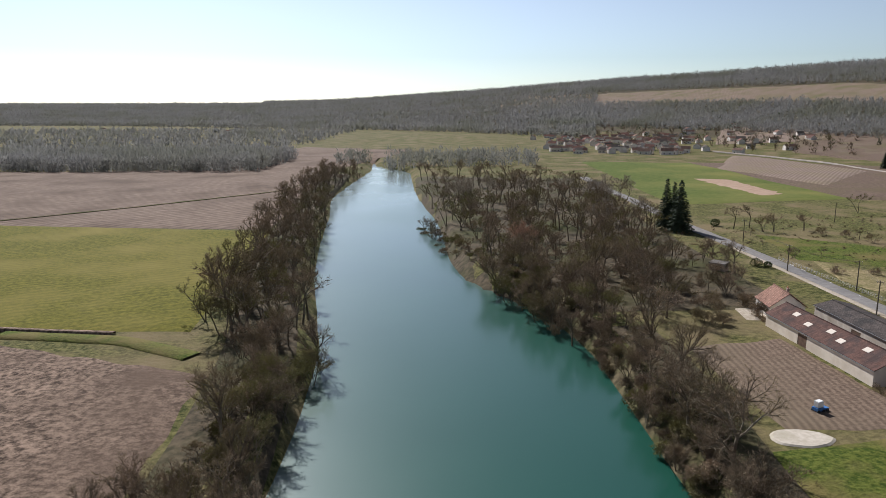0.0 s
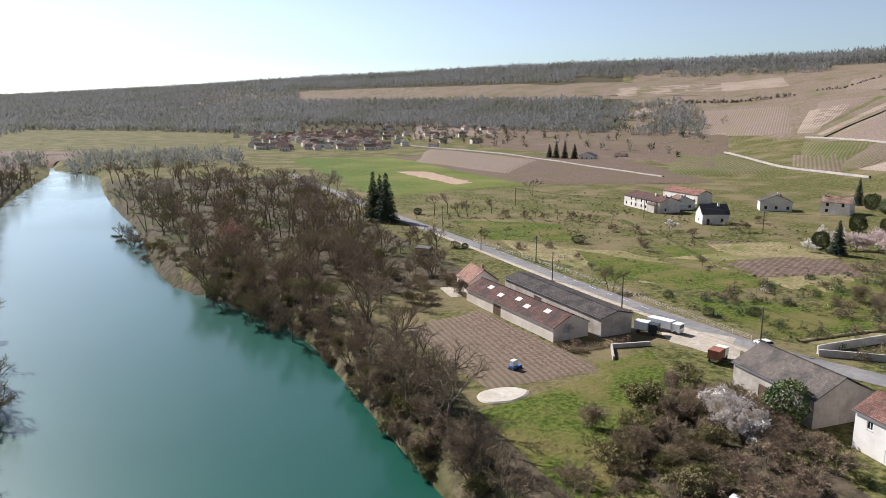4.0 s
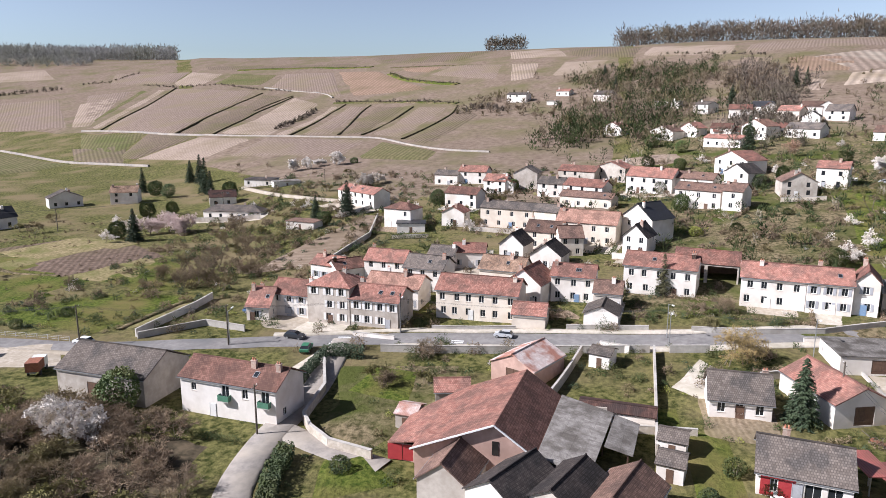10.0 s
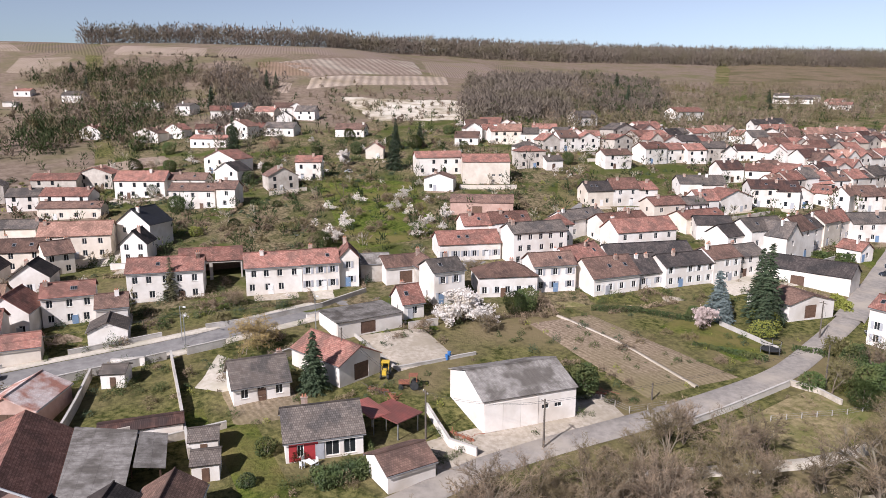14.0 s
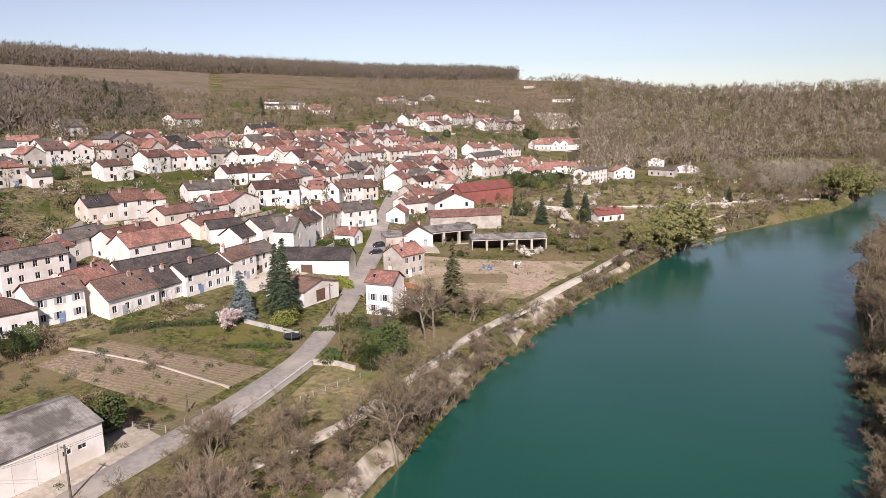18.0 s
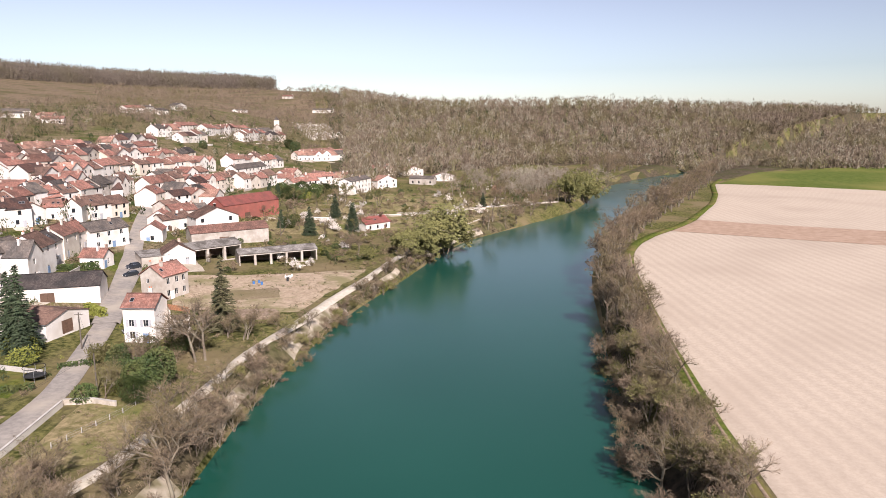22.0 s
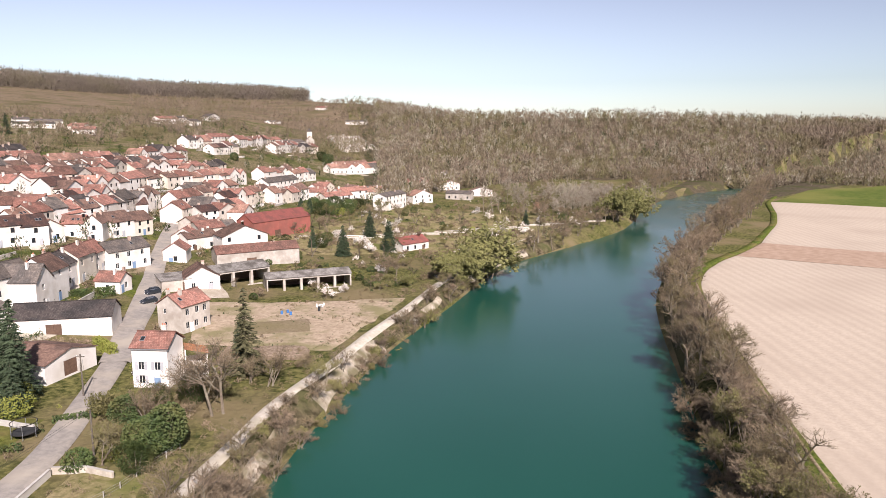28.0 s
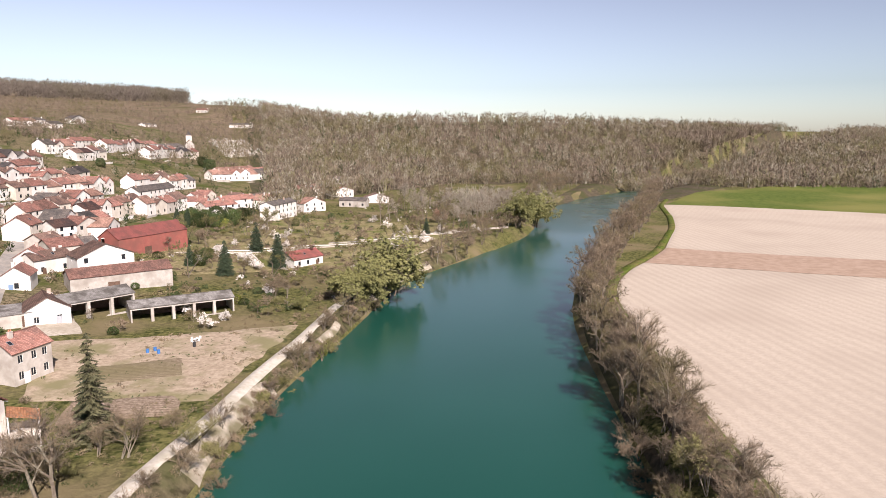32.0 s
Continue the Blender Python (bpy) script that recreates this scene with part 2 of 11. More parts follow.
def hill(x, y):
    az, r = math.degrees(math.atan2(x, y)), math.hypot(x, y)
    if az < -125:
        az += 360
    foot, mid, mz, top, tz = (curve(BEARING, c, az) for c in (FOOT, MID, MID_Z, TOP, TOP_Z))
    rise = 30 * smooth(108, 122, az) * smooth(166, 158, az) + 14 * smooth(-12, 0, az) * smooth(60, 52, az)
    z = curve((0, foot * 0.62, foot, mid, top, top * 1.25), (PLAIN, PLAIN, PLAIN + 1.9, mz, tz, tz + 2 + rise), r)
    return z


def east(y):
    return curve(EDGE_Y, EDGE_E, y)


def west(y):
    return curve(EDGE_Y, EDGE_W, y)


def ground_z(x, y):
    z = hill(x, y)
    if -1200 < y < 1200:
        d = max(x - east(y), west(y) - x)   # distance outside the water
        if d < 12:
            z = -1.6 + (z + 1.6) * smooth(-2.5, 5.0, d) if d < 5 else z
    return z


# ---- the ground ----
def part(name, bm, material, parent=None, label="", smooth_faces=False):
    me = bpy.data.meshes.new(name)
    bm.to_mesh(me)
    bm.free()
    me.materials.append(material)
    if smooth_faces:
        me.polygons.foreach_set("use_smooth", [True] * len(me.polygons))
    ob = new(name, me)
    ob.parent = parent
    return tagged(ob, label)


def from_lists(name, verts, faces, material, parent=None, label="", smooth_faces=False):
    me = bpy.data.meshes.new(name)
    me.from_pydata(verts, [], faces)
    me.materials.append(material)
    if smooth_faces:
        me.polygons.foreach_set("use_smooth", [True] * len(me.polygons))
    me.update()
    ob = new(name, me)
    ob.parent = parent
    return tagged(ob, label)


def build_ground():
    radii, r = [6.0], 6.0
    while r < 4850:
        r *= 1.028 if r < 25 or r > 320 else 1.014
        radii.append(r)
    steps = 640
    verts, faces = [(0.0, 0.0, ground_z(0.001, 0.001))], []
    for r in radii:
        for k in range(steps):
            a = 2 * math.pi * k / steps
            x, y = r * math.sin(a), r * math.cos(a)
            z = ground_z(x, y)
            if r > 12:
                z += 0.12 * noise.noise((x * 0.11, y * 0.11, 0)) + min(1.5, r * 0.0022) * noise.noise((x * 0.012, y * 0.012, 3))
            verts.append((x, y, z))
    for k in range(steps):
        faces.append((0, 1 + (k + 1) % steps, 1 + k))
    for i in range(len(radii) - 1):
        a, b = 1 + i * steps, 1 + (i + 1) * steps
        for k in range(steps):
            n = (k + 1) % steps
            faces.append((a + k, a + n, b + n, b + k))
    return tagged(from_lists("ground", verts, faces, GRASS, smooth_faces=True), "rough spring grass over the valley floor and hillside", "ground", kind="structure")


ground = build_ground()


def drape_z(x, y):
    r = math.hypot(x, y)
    return ground_z(x, y) + 0.12 * noise.noise((x * 0.11, y * 0.11, 0)) + min(1.5, r * 0.0022) * noise.noise((x * 0.012, y * 0.012, 3))


def plot(name, a, b, c, d, material, label, lift=0.1, cell=4.0, category="field", wobble=0.0, kind="structure"):
    """A piece of land with four corners, laid over the ground."""
    n = max(2, min(60, int(max(math.dist(a, b), math.dist(d, c)) / cell)))
    m = max(2, min(60, int(max(math.dist(b, c), math.dist(a, d)) / cell)))
    verts, faces = [], []
    for j in range(m + 1):
        for i in range(n + 1):
            u, v = i / n, j / m
            x = (a[0] * (1 - u) + b[0] * u) * (1 - v) + (d[0] * (1 - u) + c[0] * u) * v
            y = (a[1] * (1 - u) + b[1] * u) * (1 - v) + (d[1] * (1 - u) + c[1] * u) * v
            if wobble:
                x += wobble * noise.noise((x * 0.15, y * 0.15, 7))
                y += wobble * noise.noise((x * 0.15, y * 0.15, 17))
            rim = i in (0, n) or j in (0, m)
            verts.append((x, y, drape_z(x, y) + (0.0 if rim else lift) + math.hypot(x, y) * (0.0001 if rim else 0.0006)))
    for j in range(m):
        for i in range(n):
            k = j * (n + 1) + i
            faces.append((k, k + 1, k + n + 2, k + n + 1))
    ob = from_lists(name, verts, faces, material, smooth_faces=True)
    return tagged(ob, label, category, kind=kind)


WAYS = []


def ribbon(name, points, width, material, label, lift=0.14, category="road", step=3.0, kind="structure"):
    """A road or path along points, draped over the ground and level across."""
    line = []
    for k in range(len(points) - 1):
        p, q = Vector(points[k]), Vector(points[k + 1])
        n = max(1, int((q - p).length / step))
        line += [p.lerp(q, i / n) for i in range(n)]
    line.append(Vector(points[-1]))
    for _ in range(6):
        line = [line[0]] + [(line[i - 1] + line[i] * 2 + line[i + 1]) / 4 for i in range(1, len(line) - 1)] + [line[-1]]
    if category in ("road", "path"):
        WAYS.extend((p.x, p.y, width / 2) for p in line)
    verts, faces = [], []
    for k, p in enumerate(line):
        t = (line[min(k + 1, len(line) - 1)] - line[max(k - 1, 0)]).normalized()
        side = Vector((t.y, -t.x)) * width / 2
        for s in (-1, -0.85, 0, 0.85, 1):
            q = p + side * s
            rim = abs(s) == 1
            verts.append((q.x, q.y, drape_z(q.x, q.y) + (0.03 if rim else lift) + q.length * (0.0002 if rim else 0.0006)))
    for k in range(len(line) - 1):
        for s in range(4):
            a = k * 5 + s
            faces.append((a, a + 5, a + 6, a + 1))
    ob = from_lists(name, verts, faces, material, smooth_faces=True)
    return tagged(ob, label, category, kind=kind)


def water_material():
    m = bpy.data.materials.new("river_water")
    m.use_nodes = True
    nt = m.node_tree
    p = nt.nodes["Principled BSDF"]
    p.inputs["Roughness"].default_value, p.inputs["IOR"].default_value = 0.13, 1.36
    geo = nt.nodes.new("ShaderNodeNewGeometry")
    n2 = nt.nodes.new("ShaderNodeTexNoise")
    n2.inputs["Scale"].default_value, n2.inputs["Detail"].default_value = 0.02, 3
    nt.links.new(geo.outputs["Position"], n2.inputs["Vector"])
    mix = nt.nodes.new("ShaderNodeMix")
    mix.data_type = "RGBA"
    mix.inputs["A"].default_value, mix.inputs["B"].default_value = (0.005, 0.053, 0.036, 1), (0.009, 0.073, 0.050, 1)
    nt.links.new(n2.outputs["Fac"], mix.inputs["Factor"])
    nt.links.new(mix.outputs["Result"], p.inputs["Base Color"])
    n1 = nt.nodes.new("ShaderNodeTexNoise")
    n1.inputs["Scale"].default_value, n1.inputs["Detail"].default_value = 0.9, 4
    nt.links.new(geo.outputs["Position"], n1.inputs["Vector"])
    b = nt.nodes.new("ShaderNodeBump")
    b.inputs["Strength"].default_value, b.inputs["Distance"].default_value = 0.16, 0.06
    nt.links.new(n1.outputs["Fac"], b.inputs["Height"])
    nt.links.new(b.outputs[0], p.inputs["Normal"])
    p.inputs["Coat Weight"].default_value, p.inputs["Coat Roughness"].default_value, p.inputs["Coat IOR"].default_value = 0.6, 0.4, 1.33
    # breezes roughen the surface in long patches
    rr = nt.nodes.new("ShaderNodeMapRange")
    rr.inputs["From Min"].default_value, rr.inputs["From Max"].default_value = 0.35, 0.65
    rr.inputs["To Min"].default_value, rr.inputs["To Max"].default_value = 0.09, 0.2
    nt.links.new(n2.outputs["Fac"], rr.inputs["Value"])
    nt.links.new(rr.outputs[0], p.inputs["Roughness"])
    return m


def build_river():
    verts, faces, ys = [], [], [-1080 + 12 * k for k in range(181)]
    for y in ys:
        for u in (0, 0.25, 0.5, 0.75, 1):
            verts.append(((west(y) - 5) * (1 - u) + (east(y) + 5) * u, y, 0.0))
    for k in range(len(ys) - 1):
        for s in range(4):
            a = k * 5 + s
            faces.append((a, a + 1, a + 6, a + 5))
    return tagged(from_lists("water", verts, faces, water_material(), smooth_faces=True), "calm turquoise-green river between wooded banks", "river", kind="structure")


build_river()
# roads and paths
ribbon("road_main", [(101, 504), (102, 314), (104, 240), (106, 188), (108, 132), (110, 95), (121, 62), (128, 36), (131, 10), (132, -16), (137, -43), (145, -70), (158, -102), (180, -144), (210, -192)], 6.2, ASPHALT, "worn grey asphalt village road")
ribbon("road_river", [(125, 47), (108.5, 44.5), (97, 42.3), (86, 44), (77, 42.8), (66.6, 41), (59, 37), (56, 26), (59, 0), (67, -28), (71, -46), (71, -83), (73, -106), (86, -144), (110, -198), (136, -258), (162, -324)], 4.8, LANE, "pale worn lane between the gardens and the river", 0.34)
ribbon("street", [(86, -144), (96.3, -167.5), (107, -195), (120.7, -222.6), (139.2, -265.5), (162, -324)], 6.0, LANE, "straight pale village street between the houses", 0.42)
ribbon("farm_lane", [(87, 43), (83.8, 38.5), (81.5, 31.5), (79.5, 25)], 4.4, LANE, "short pale lane to the farm gate", 0.2)
ribbon("pavement", [(101.2, 240), (103, 188), (105, 132), (107, 95)], 1.6, GRAVEL, "gravelly verge along the road", 0.2, "pavement")
ribbon("pavement", [(123.4, 36), (126.6, 10), (127.7, -16), (132.8, -43)], 1.9, PALEGRAVEL, "pale pavement beside the road", 0.32, "pavement", 2.0)
ribbon("pavement", [(125, 62), (132.3, 36), (135.2, 10), (136.2, -16), (141, -43)], 1.7, PALEGRAVEL, "pale pavement before the houses", 0.32, "pavement", 2.0)
VINE_A = striped("vines_a", (0.12, 0.083, 0.06), (0.205, 0.148, 0.112), 1.8, 62, 0.6, (0.15, 0.115, 0.07), depth=0.3)
VINE_B = striped("vines_b", (0.25, 0.185, 0.135), (0.37, 0.285, 0.22), 1.6, 5, 0.6, (0.20, 0.15, 0.10), depth=0.25)
VINE_C = striped("vines_c", (0.165, 0.12, 0.088), (0.25, 0.19, 0.142), 2.8, 20, 0.3, (0.15, 0.13, 0.065), depth=0.2)
VINE_D = striped("vines_d", (0.15, 0.11, 0.07), (0.235, 0.175, 0.115), 3.2, 75, 0.3, (0.115, 0.10, 0.045), depth=0.3)
CHALK = mat("chalk", (0.50, 0.43, 0.34), (0.22, 0.18, 0.11), 0.12, 0.95, 0.4, (0.62, 0.56, 0.47), 0.05)
WOODFLOOR = mat("wood_floor", (0.045, 0.038, 0.024), (0.12, 0.092, 0.06), 0.5, 0.95, 0.6, (0.06, 0.062, 0.022), 0.05)
BANKSTONE = mat("bank_stone", (0.30, 0.25, 0.18), (0.50, 0.43, 0.34), 1.2, 0.95, 0.6, (0.18, 0.155, 0.09), 0.3, amount3=0.8)
STRAW = mat("dry_grass", (0.32, 0.25, 0.14), (0.15, 0.13, 0.055), 0.9, 0.95, 0.7, (0.13, 0.135, 0.04), 0.1)


def sector(name, a0, a1, r0, r1, material, label, lift=0.3, rings=26, category="field"):
    """Land on the valley side between two bearings; r0 and r1 are parts of the way from the foot (0) to the top (1)."""
    steps = max(4, int(abs(a1 - a0) / 1.2))
    verts, faces = [], []
    for i in range(rings + 1):
        for k in range(steps + 1):
            az = a0 + (a1 - a0) * k / steps
            foot, top = curve(BEARING, FOOT, az), curve(BEARING, TOP, az)
            r = foot + (top - foot) * (r0 + (r1 - r0) * i / rings)
            r += min(22, r * 0.05) * noise.noise((az * 0.45, i * 0.3, lift))
            x, y = r * math.sin(radians(az)), r * math.cos(radians(az))
            rim = i in (0, rings) or k in (0, steps)
            verts.append((x, y, drape_z(x, y) + (-0.6 if rim else lift + r * 0.0006)))
    for i in range(rings):
        for k in range(steps):
            a = i * (steps + 1) + k
            faces.append((a, a + 1, a + steps + 2, a + steps + 1))
    return tagged(from_lists(name, verts, faces, material, smooth_faces=True), label, category, kind="structure")


sector("hillside", 38, 58, 0.22, 1.2, VINE_C, "brown vineyard hillside above the village", category="hillside")
sector("hillside", 58, 92, 0.10, 1.2, VINE_C, "brown vineyard hillside above the village", category="hillside")
sector("hillside", 92, 139, 0.34, 1.2, VINE_C, "brown vineyard hillside above the village", category="hillside")
sector("hillside", 92, 128, 0.02, 0.40, SCRUB, "rough garden slope between the houses", 0.15, category="hillside")
sector("hillside", 128, 166, 0.0, 0.62, SCRUB, "rough garden slope between the houses", 0.15, category="hillside")
sector("hillside", 139, 166, 0.55, 1.2, VINE_D, "brown fields on the crest above the village", category="hillside")
sector("wood_floor", 166, 217, 0.0, 1.25, WOODFLOOR, "leaf litter under the bare wood", category="hillside")
sector("wood_floor", -40, 38, 0.12, 1.2, WOODFLOOR, "wooded valley side far upstream", category="hillside")
sector("hillside", 12, 46, 0.56, 0.74, VINE_C, "brown vineyard band between two woods", 0.8, category="hillside")
sector("hillside", 26, 46, 0.0, 0.24, VINE_A, "brown vineyards above the far village", 0.8, category="hillside")
# west bank
plot("field", (-98, 141), (-44, 122), (-39, 62), (-160, 62), PLOUGH, "ploughed brown field with coarse clods", 0.15, 2.5, wobble=1.0)
plot("field", (-300, 60), (-160, 62), (-98, 141), (-300, 150), PLOUGH, "ploughed brown field with coarse clods", 0.12, 6)
plot("field", (-300, 152), (-56, 148), (-70, 280), (-300, 310), CROP, "yellow-green field of young crop", 0.15, 4)
plot("field", (-500, 312), (-72, 284), (-88, 600), (-420, 560), FARSOIL, "pale brown bare field", 0.2, 8)
plot("field", (-200, 585), (-86, 600), (-36, 880), (-190, 960), FARSOIL, "pale brown bare field by the bend", 0.3, 8)
plot("field", (-900, 320), (-500, 320), (-420, 560), (-900, 560), GREENFIELD, "far green field beyond the wood", 0.3, 20)
# pale field downstream
def banded_field(name, rim, slope, reach, material, label, lift, cell=4.0):
    """A field whose near edge follows a curved rim; its far side lies reach metres off, along the slope of the furrows."""
    line = []
    for p, q in zip(rim, rim[1:]):
        n = max(1, int(math.dist(p, q) / cell))
        line += [Vector(p).lerp(Vector(q), i / n) for i in range(n)]
    line.append(Vector(rim[-1]))
    for _ in range(8):
        line = [line[0]] + [(line[i - 1] + line[i] * 2 + line[i + 1]) / 4 for i in range(1, len(line) - 1)] + [line[-1]]
    across = 60
    verts, faces = [], []
    for p in line:
        for k in range(across + 1):
            u = (k / across) ** 1.4 * reach
            x, y = p.x - u, p.y + u * slope
            verts.append((x, y, drape_z(x, y) + (0.0 if k == 0 else lift) + math.hypot(x, y) * 0.0005))
    for j in range(len(line) - 1):
        for k in range(across):
            c = j * (across + 1) + k
            faces.append((c, c + 1, c + across + 2, c + across + 1))
    return tagged(from_lists(name, verts, faces, material, smooth_faces=True), label, "field", kind="structure")


banded_field("field", [(-34.5, -30), (-35, -90), (-35.4, -120.5), (-37.7, -150.7), (-40.2, -182.6), (-42.6, -210.6), (-46.2, -235.9), (-53.6, -259.2), (-66, -282.6), (-72, -290.5)], 0.45, 290, PALESOIL, "pale harrowed field with faint drill lines", 0.18)
banded_field("field", [(-71.5, -289.5), (-80, -303), (-91, -321.8)], 0.45, 280, DARKSTRIP, "darker freshly worked strip of soil", 0.26)
banded_field("field", [(-90.6, -321), (-103, -350), (-116.2, -378.7), (-132.3, -426.7), (-150.9, -496)], 0.5, 280, PALESOIL, "pale harrowed field with faint drill lines", 0.20, 6.0)
plot("field", (-151, -495), (-200, -570), (-700, -900), (-420, -362), GREENFIELD, "bright green field beyond the pale soil", 0.2, 10)
plot("wood_floor", (-160, -520), (-70, -500), (-230, -900), (-480, -900), WOODFLOOR, "leaf litter by the river bend", 0.35, 12, "woodland")
plot("wood_floor", (6, 160), (86, 165), (92, 500), (-24, 520), WOODFLOOR, "leaf litter under the riverside wood", 0.12, 5, "woodland")
ribbon("verge", [(-32, -40), (-33, -90), (-35.8, -150), (-38.8, -183), (-41.2, -211), (-44.8, -237), (-52.2, -261), (-64.6, -284), (-78, -303), (-89, -323), (-115, -380), (-131, -428), (-148, -492), (-165, -530)], 3.2, LAWN, "grassy verge with a wheel track", 0.24, "verge", 4.0)
ribbon("track", [(-33.2, -60), (-34, -110), (-36.6, -150), (-39.4, -183), (-41.8, -211), (-45.4, -237)], 0.6, GARDENSOIL, "worn wheel track in the verge", 0.30, "track", 3.0)
ribbon("wood_floor", [(-29, 60), (-31, 0), (-28, -40), (-27.5, -95), (-30, -150), (-35, -205), (-45, -258)], 10.0, WOODFLOOR, "leaf litter under the bank trees", 0.2, "woodland", 4.0)
ribbon("wood_floor", [(-31, 64), (-33, 100), (-38, 140), (-52, 200), (-62, 280), (-74, 400), (-78, 540)], 15.0, WOODFLOOR, "leaf litter under the bank trees", 0.2, "woodland", 5.0)
ribbon("wood_floor", [(41, 60), (42, 90), (44, 120), (42, 150)], 9.0, WOODFLOOR, "leaf litter under the bank trees", 0.22, "woodland", 4.0)
plot("wood_floor", (60, 80), (84, 77), (80, 50), (55, 46), WOODFLOOR, "dark leaf litter under the scrub", 0.16, 2.5, "woodland", 1.5)
plot("wood_floor", (47, 40), (57, 34), (57, -6), (47, -8), WOODFLOOR, "dark leaf litter under the scrub", 0.16, 2.5, "woodland", 1.5)
plot("wood_floor", (47, -8), (56, -6), (64, -50), (48, -60), SCRUB, "dry brambly ground by the river", 0.17, 2.5, "woodland", 1.5)
plot("yard", (109.7, 51.3), (120.8, 49.5), (120.5, 45.5), (104.5, 46.5), PALEGRAVEL, "pale gravel court behind the corner house", 0.2, 1.5, "yard", 0.3)
plot("garden_plot", (88, 38.5), (101, 37.2), (97, 24.5), (84, 27.5), SCRUB, "scrubby walled garden in the shade", 0.24, 1.5, "garden", 0.8)
plot("garden_plot", (101.3, 38.6), (113, 37), (112.4, 28), (98, 26), LAWN, "rank green grass in the walled garden", 0.27, 1.5, "garden", 0.8)
plot("garden_plot", (79.5, 33.2), (83, 29), (76, 22), (70, 31), LAWN, "small lawn behind the clipped hedge", 0.22, 1.5, "garden", 0.4)
# meadows and plots between river, road and vineyard
plot("field", (130, 660), (230, 660), (222, 378), (118, 356), GREENFIELD, "bright green field by the road", 0.25, 8)
plot("field", (172, 500), (205, 490), (198, 398), (176, 384), DARKSTRIP, "bare tan patch in the green field", 0.4, 6, wobble=5)
plot("field", (230, 660), (420, 560), (330, 330), (222, 378), VINE_A, "dark brown vineyard on the flat", 0.3, 10, "vineyard")
plot("garden_plot", (50, 137), (72, 142), (76, 99), (52, 99), DUGSOIL, "dug brown kitchen garden behind the barn", 0.12, 2, "garden", 0.8)
verts, faces = [(53, 96, drape_z(53, 96) + 0.27)], []
for ring, (reach, lift) in enumerate(((0.55, 0.265), (0.9, 0.25), (1.0, 0.04))):
    for i in range(28):
        g = 2 * math.pi * i / 28
        k = reach * (1 + 0.16 * noise.noise((math.cos(g) * 1.7, math.sin(g) * 1.7, 5)))
        x, y = 53 + math.cos(g) * 4.9 * k, 96 + math.sin(g) * 2.9 * k
        verts.append((x, y, drape_z(x, y) + lift))
        n = (i + 1) % 28
        faces.append((0, 1 + i, 1 + n) if ring == 0 else (ring * 28 - 27 + i, ring * 28 + 1 + i, ring * 28 + 1 + n, ring * 28 - 27 + n))
tagged(from_lists("sand_patch", verts, faces, PALEGRAVEL), "round patch of pale sand on the meadow", "sand", kind="structure")
plot("meadow", (43, 91), (76, 98), (88, 87), (46, 62), LAWN, "bright green sloping meadow", 0.12, 2, "meadow", 0.8)
plot("meadow", (110, 290), (175, 225), (150, 98), (112, 100), GRASS, "rough green meadow along the road", 0.1, 4, "meadow")
plot("field", (121, 200), (148, 189), (150, 162), (123, 173), STRAW, "dry tan strip in the meadow", 0.18, 3, wobble=2)
plot("garden_plot", (160, 158), (192, 152), (196, 138), (158, 140), VINE_A, "small dark vineyard plot", 0.2, 2, "vineyard")
plot("garden_plot", (150, 172), (188, 168), (192, 153), (160, 158), STRAW, "dry grass plot beside the vines", 0.2, 2, "garden")
plot("garden_plot", (171, 93), (244, 82), (242, 73), (180, 73), VINE_B, "freshly hoed tan vineyard strip", 0.3, 2, "vineyard")
plot("yard", (104, 120), (113, 101), (101, 92), (97, 106), GRAVEL, "pale gravel yard beside the road", 0.16, 2, "yard", 1.0)
plot("garden_plot", (75, 102), (90, 103), (84, 89), (72, 91), LAWN, "small green garden with stones", 0.2, 1.5, "garden")
plot("orchard", (268, -80), (236, -114), (176, -96), (170, -62), LAWN, "green orchard slope with blossom", 0.2, 3, "orchard")
plot("garden_plot", (113, -80), (112, -95), (76, -98), (77, -78), GARDENSOIL, "dug vegetable beds with a path", 0.15, 1.5, "garden", 0.5)
plot("yard", (121, -46), (120, -59), (105, -58), (103, -46), GRAVEL, "tan gravel court with low kerbs", 0.2, 1.5, "yard")
plot("yard", (68, -36), (74, -70), (82, -72), (80, -40), GRAVEL, "bare earth yard before the hangar", 0.14, 1.5, "yard", 0.6)
plot("garden_plot", (100, -104), (104, -116), (82, -118), (80, -104), LAWN, "green garden with flower beds", 0.14, 1.5, "garden", 0.5)
plot("garden_plot", (64, -78), (67, -104), (57, -106), (51, -86), STRAW, "dry yellow plot by the lane", 0.14, 1.5, "garden", 0.6)
plot("garden_plot", (92, -194), (39, -210), (47, -160), (79, -160), ALLOTMENT, "dry allotment ground with bare beds", 0.13, 2, "garden", 1.0)
plot("garden_plot", (78, -178), (58, -186), (54, -172), (72, -166), GARDENSOIL, "bare tan allotment beds", 0.22, 2, "garden", 0.5)
plot("garden_plot", (70, -160), (52, -164), (50, -154), (68, -150), GARDENSOIL, "bare tan allotment beds", 0.22, 2, "garden", 0.5)
plot("garden_plot", (60, -205), (36, -216), (20, -262), (60, -262), GRASS, "green allotments along the path", 0.2, 3, "garden", 1.0)
plot("garden_plot", (120, -250), (10, -300), (-30, -400), (80, -420), STRAW, "pale allotments and gardens by the river", 0.25, 6, "garden", 2.0)
plot("cemetery_ground", (244, -830), (208, -850), (158, -737), (186, -690), PALEGRAVEL, "pale terraced cemetery ground", 0.8, 8, "cemetery")
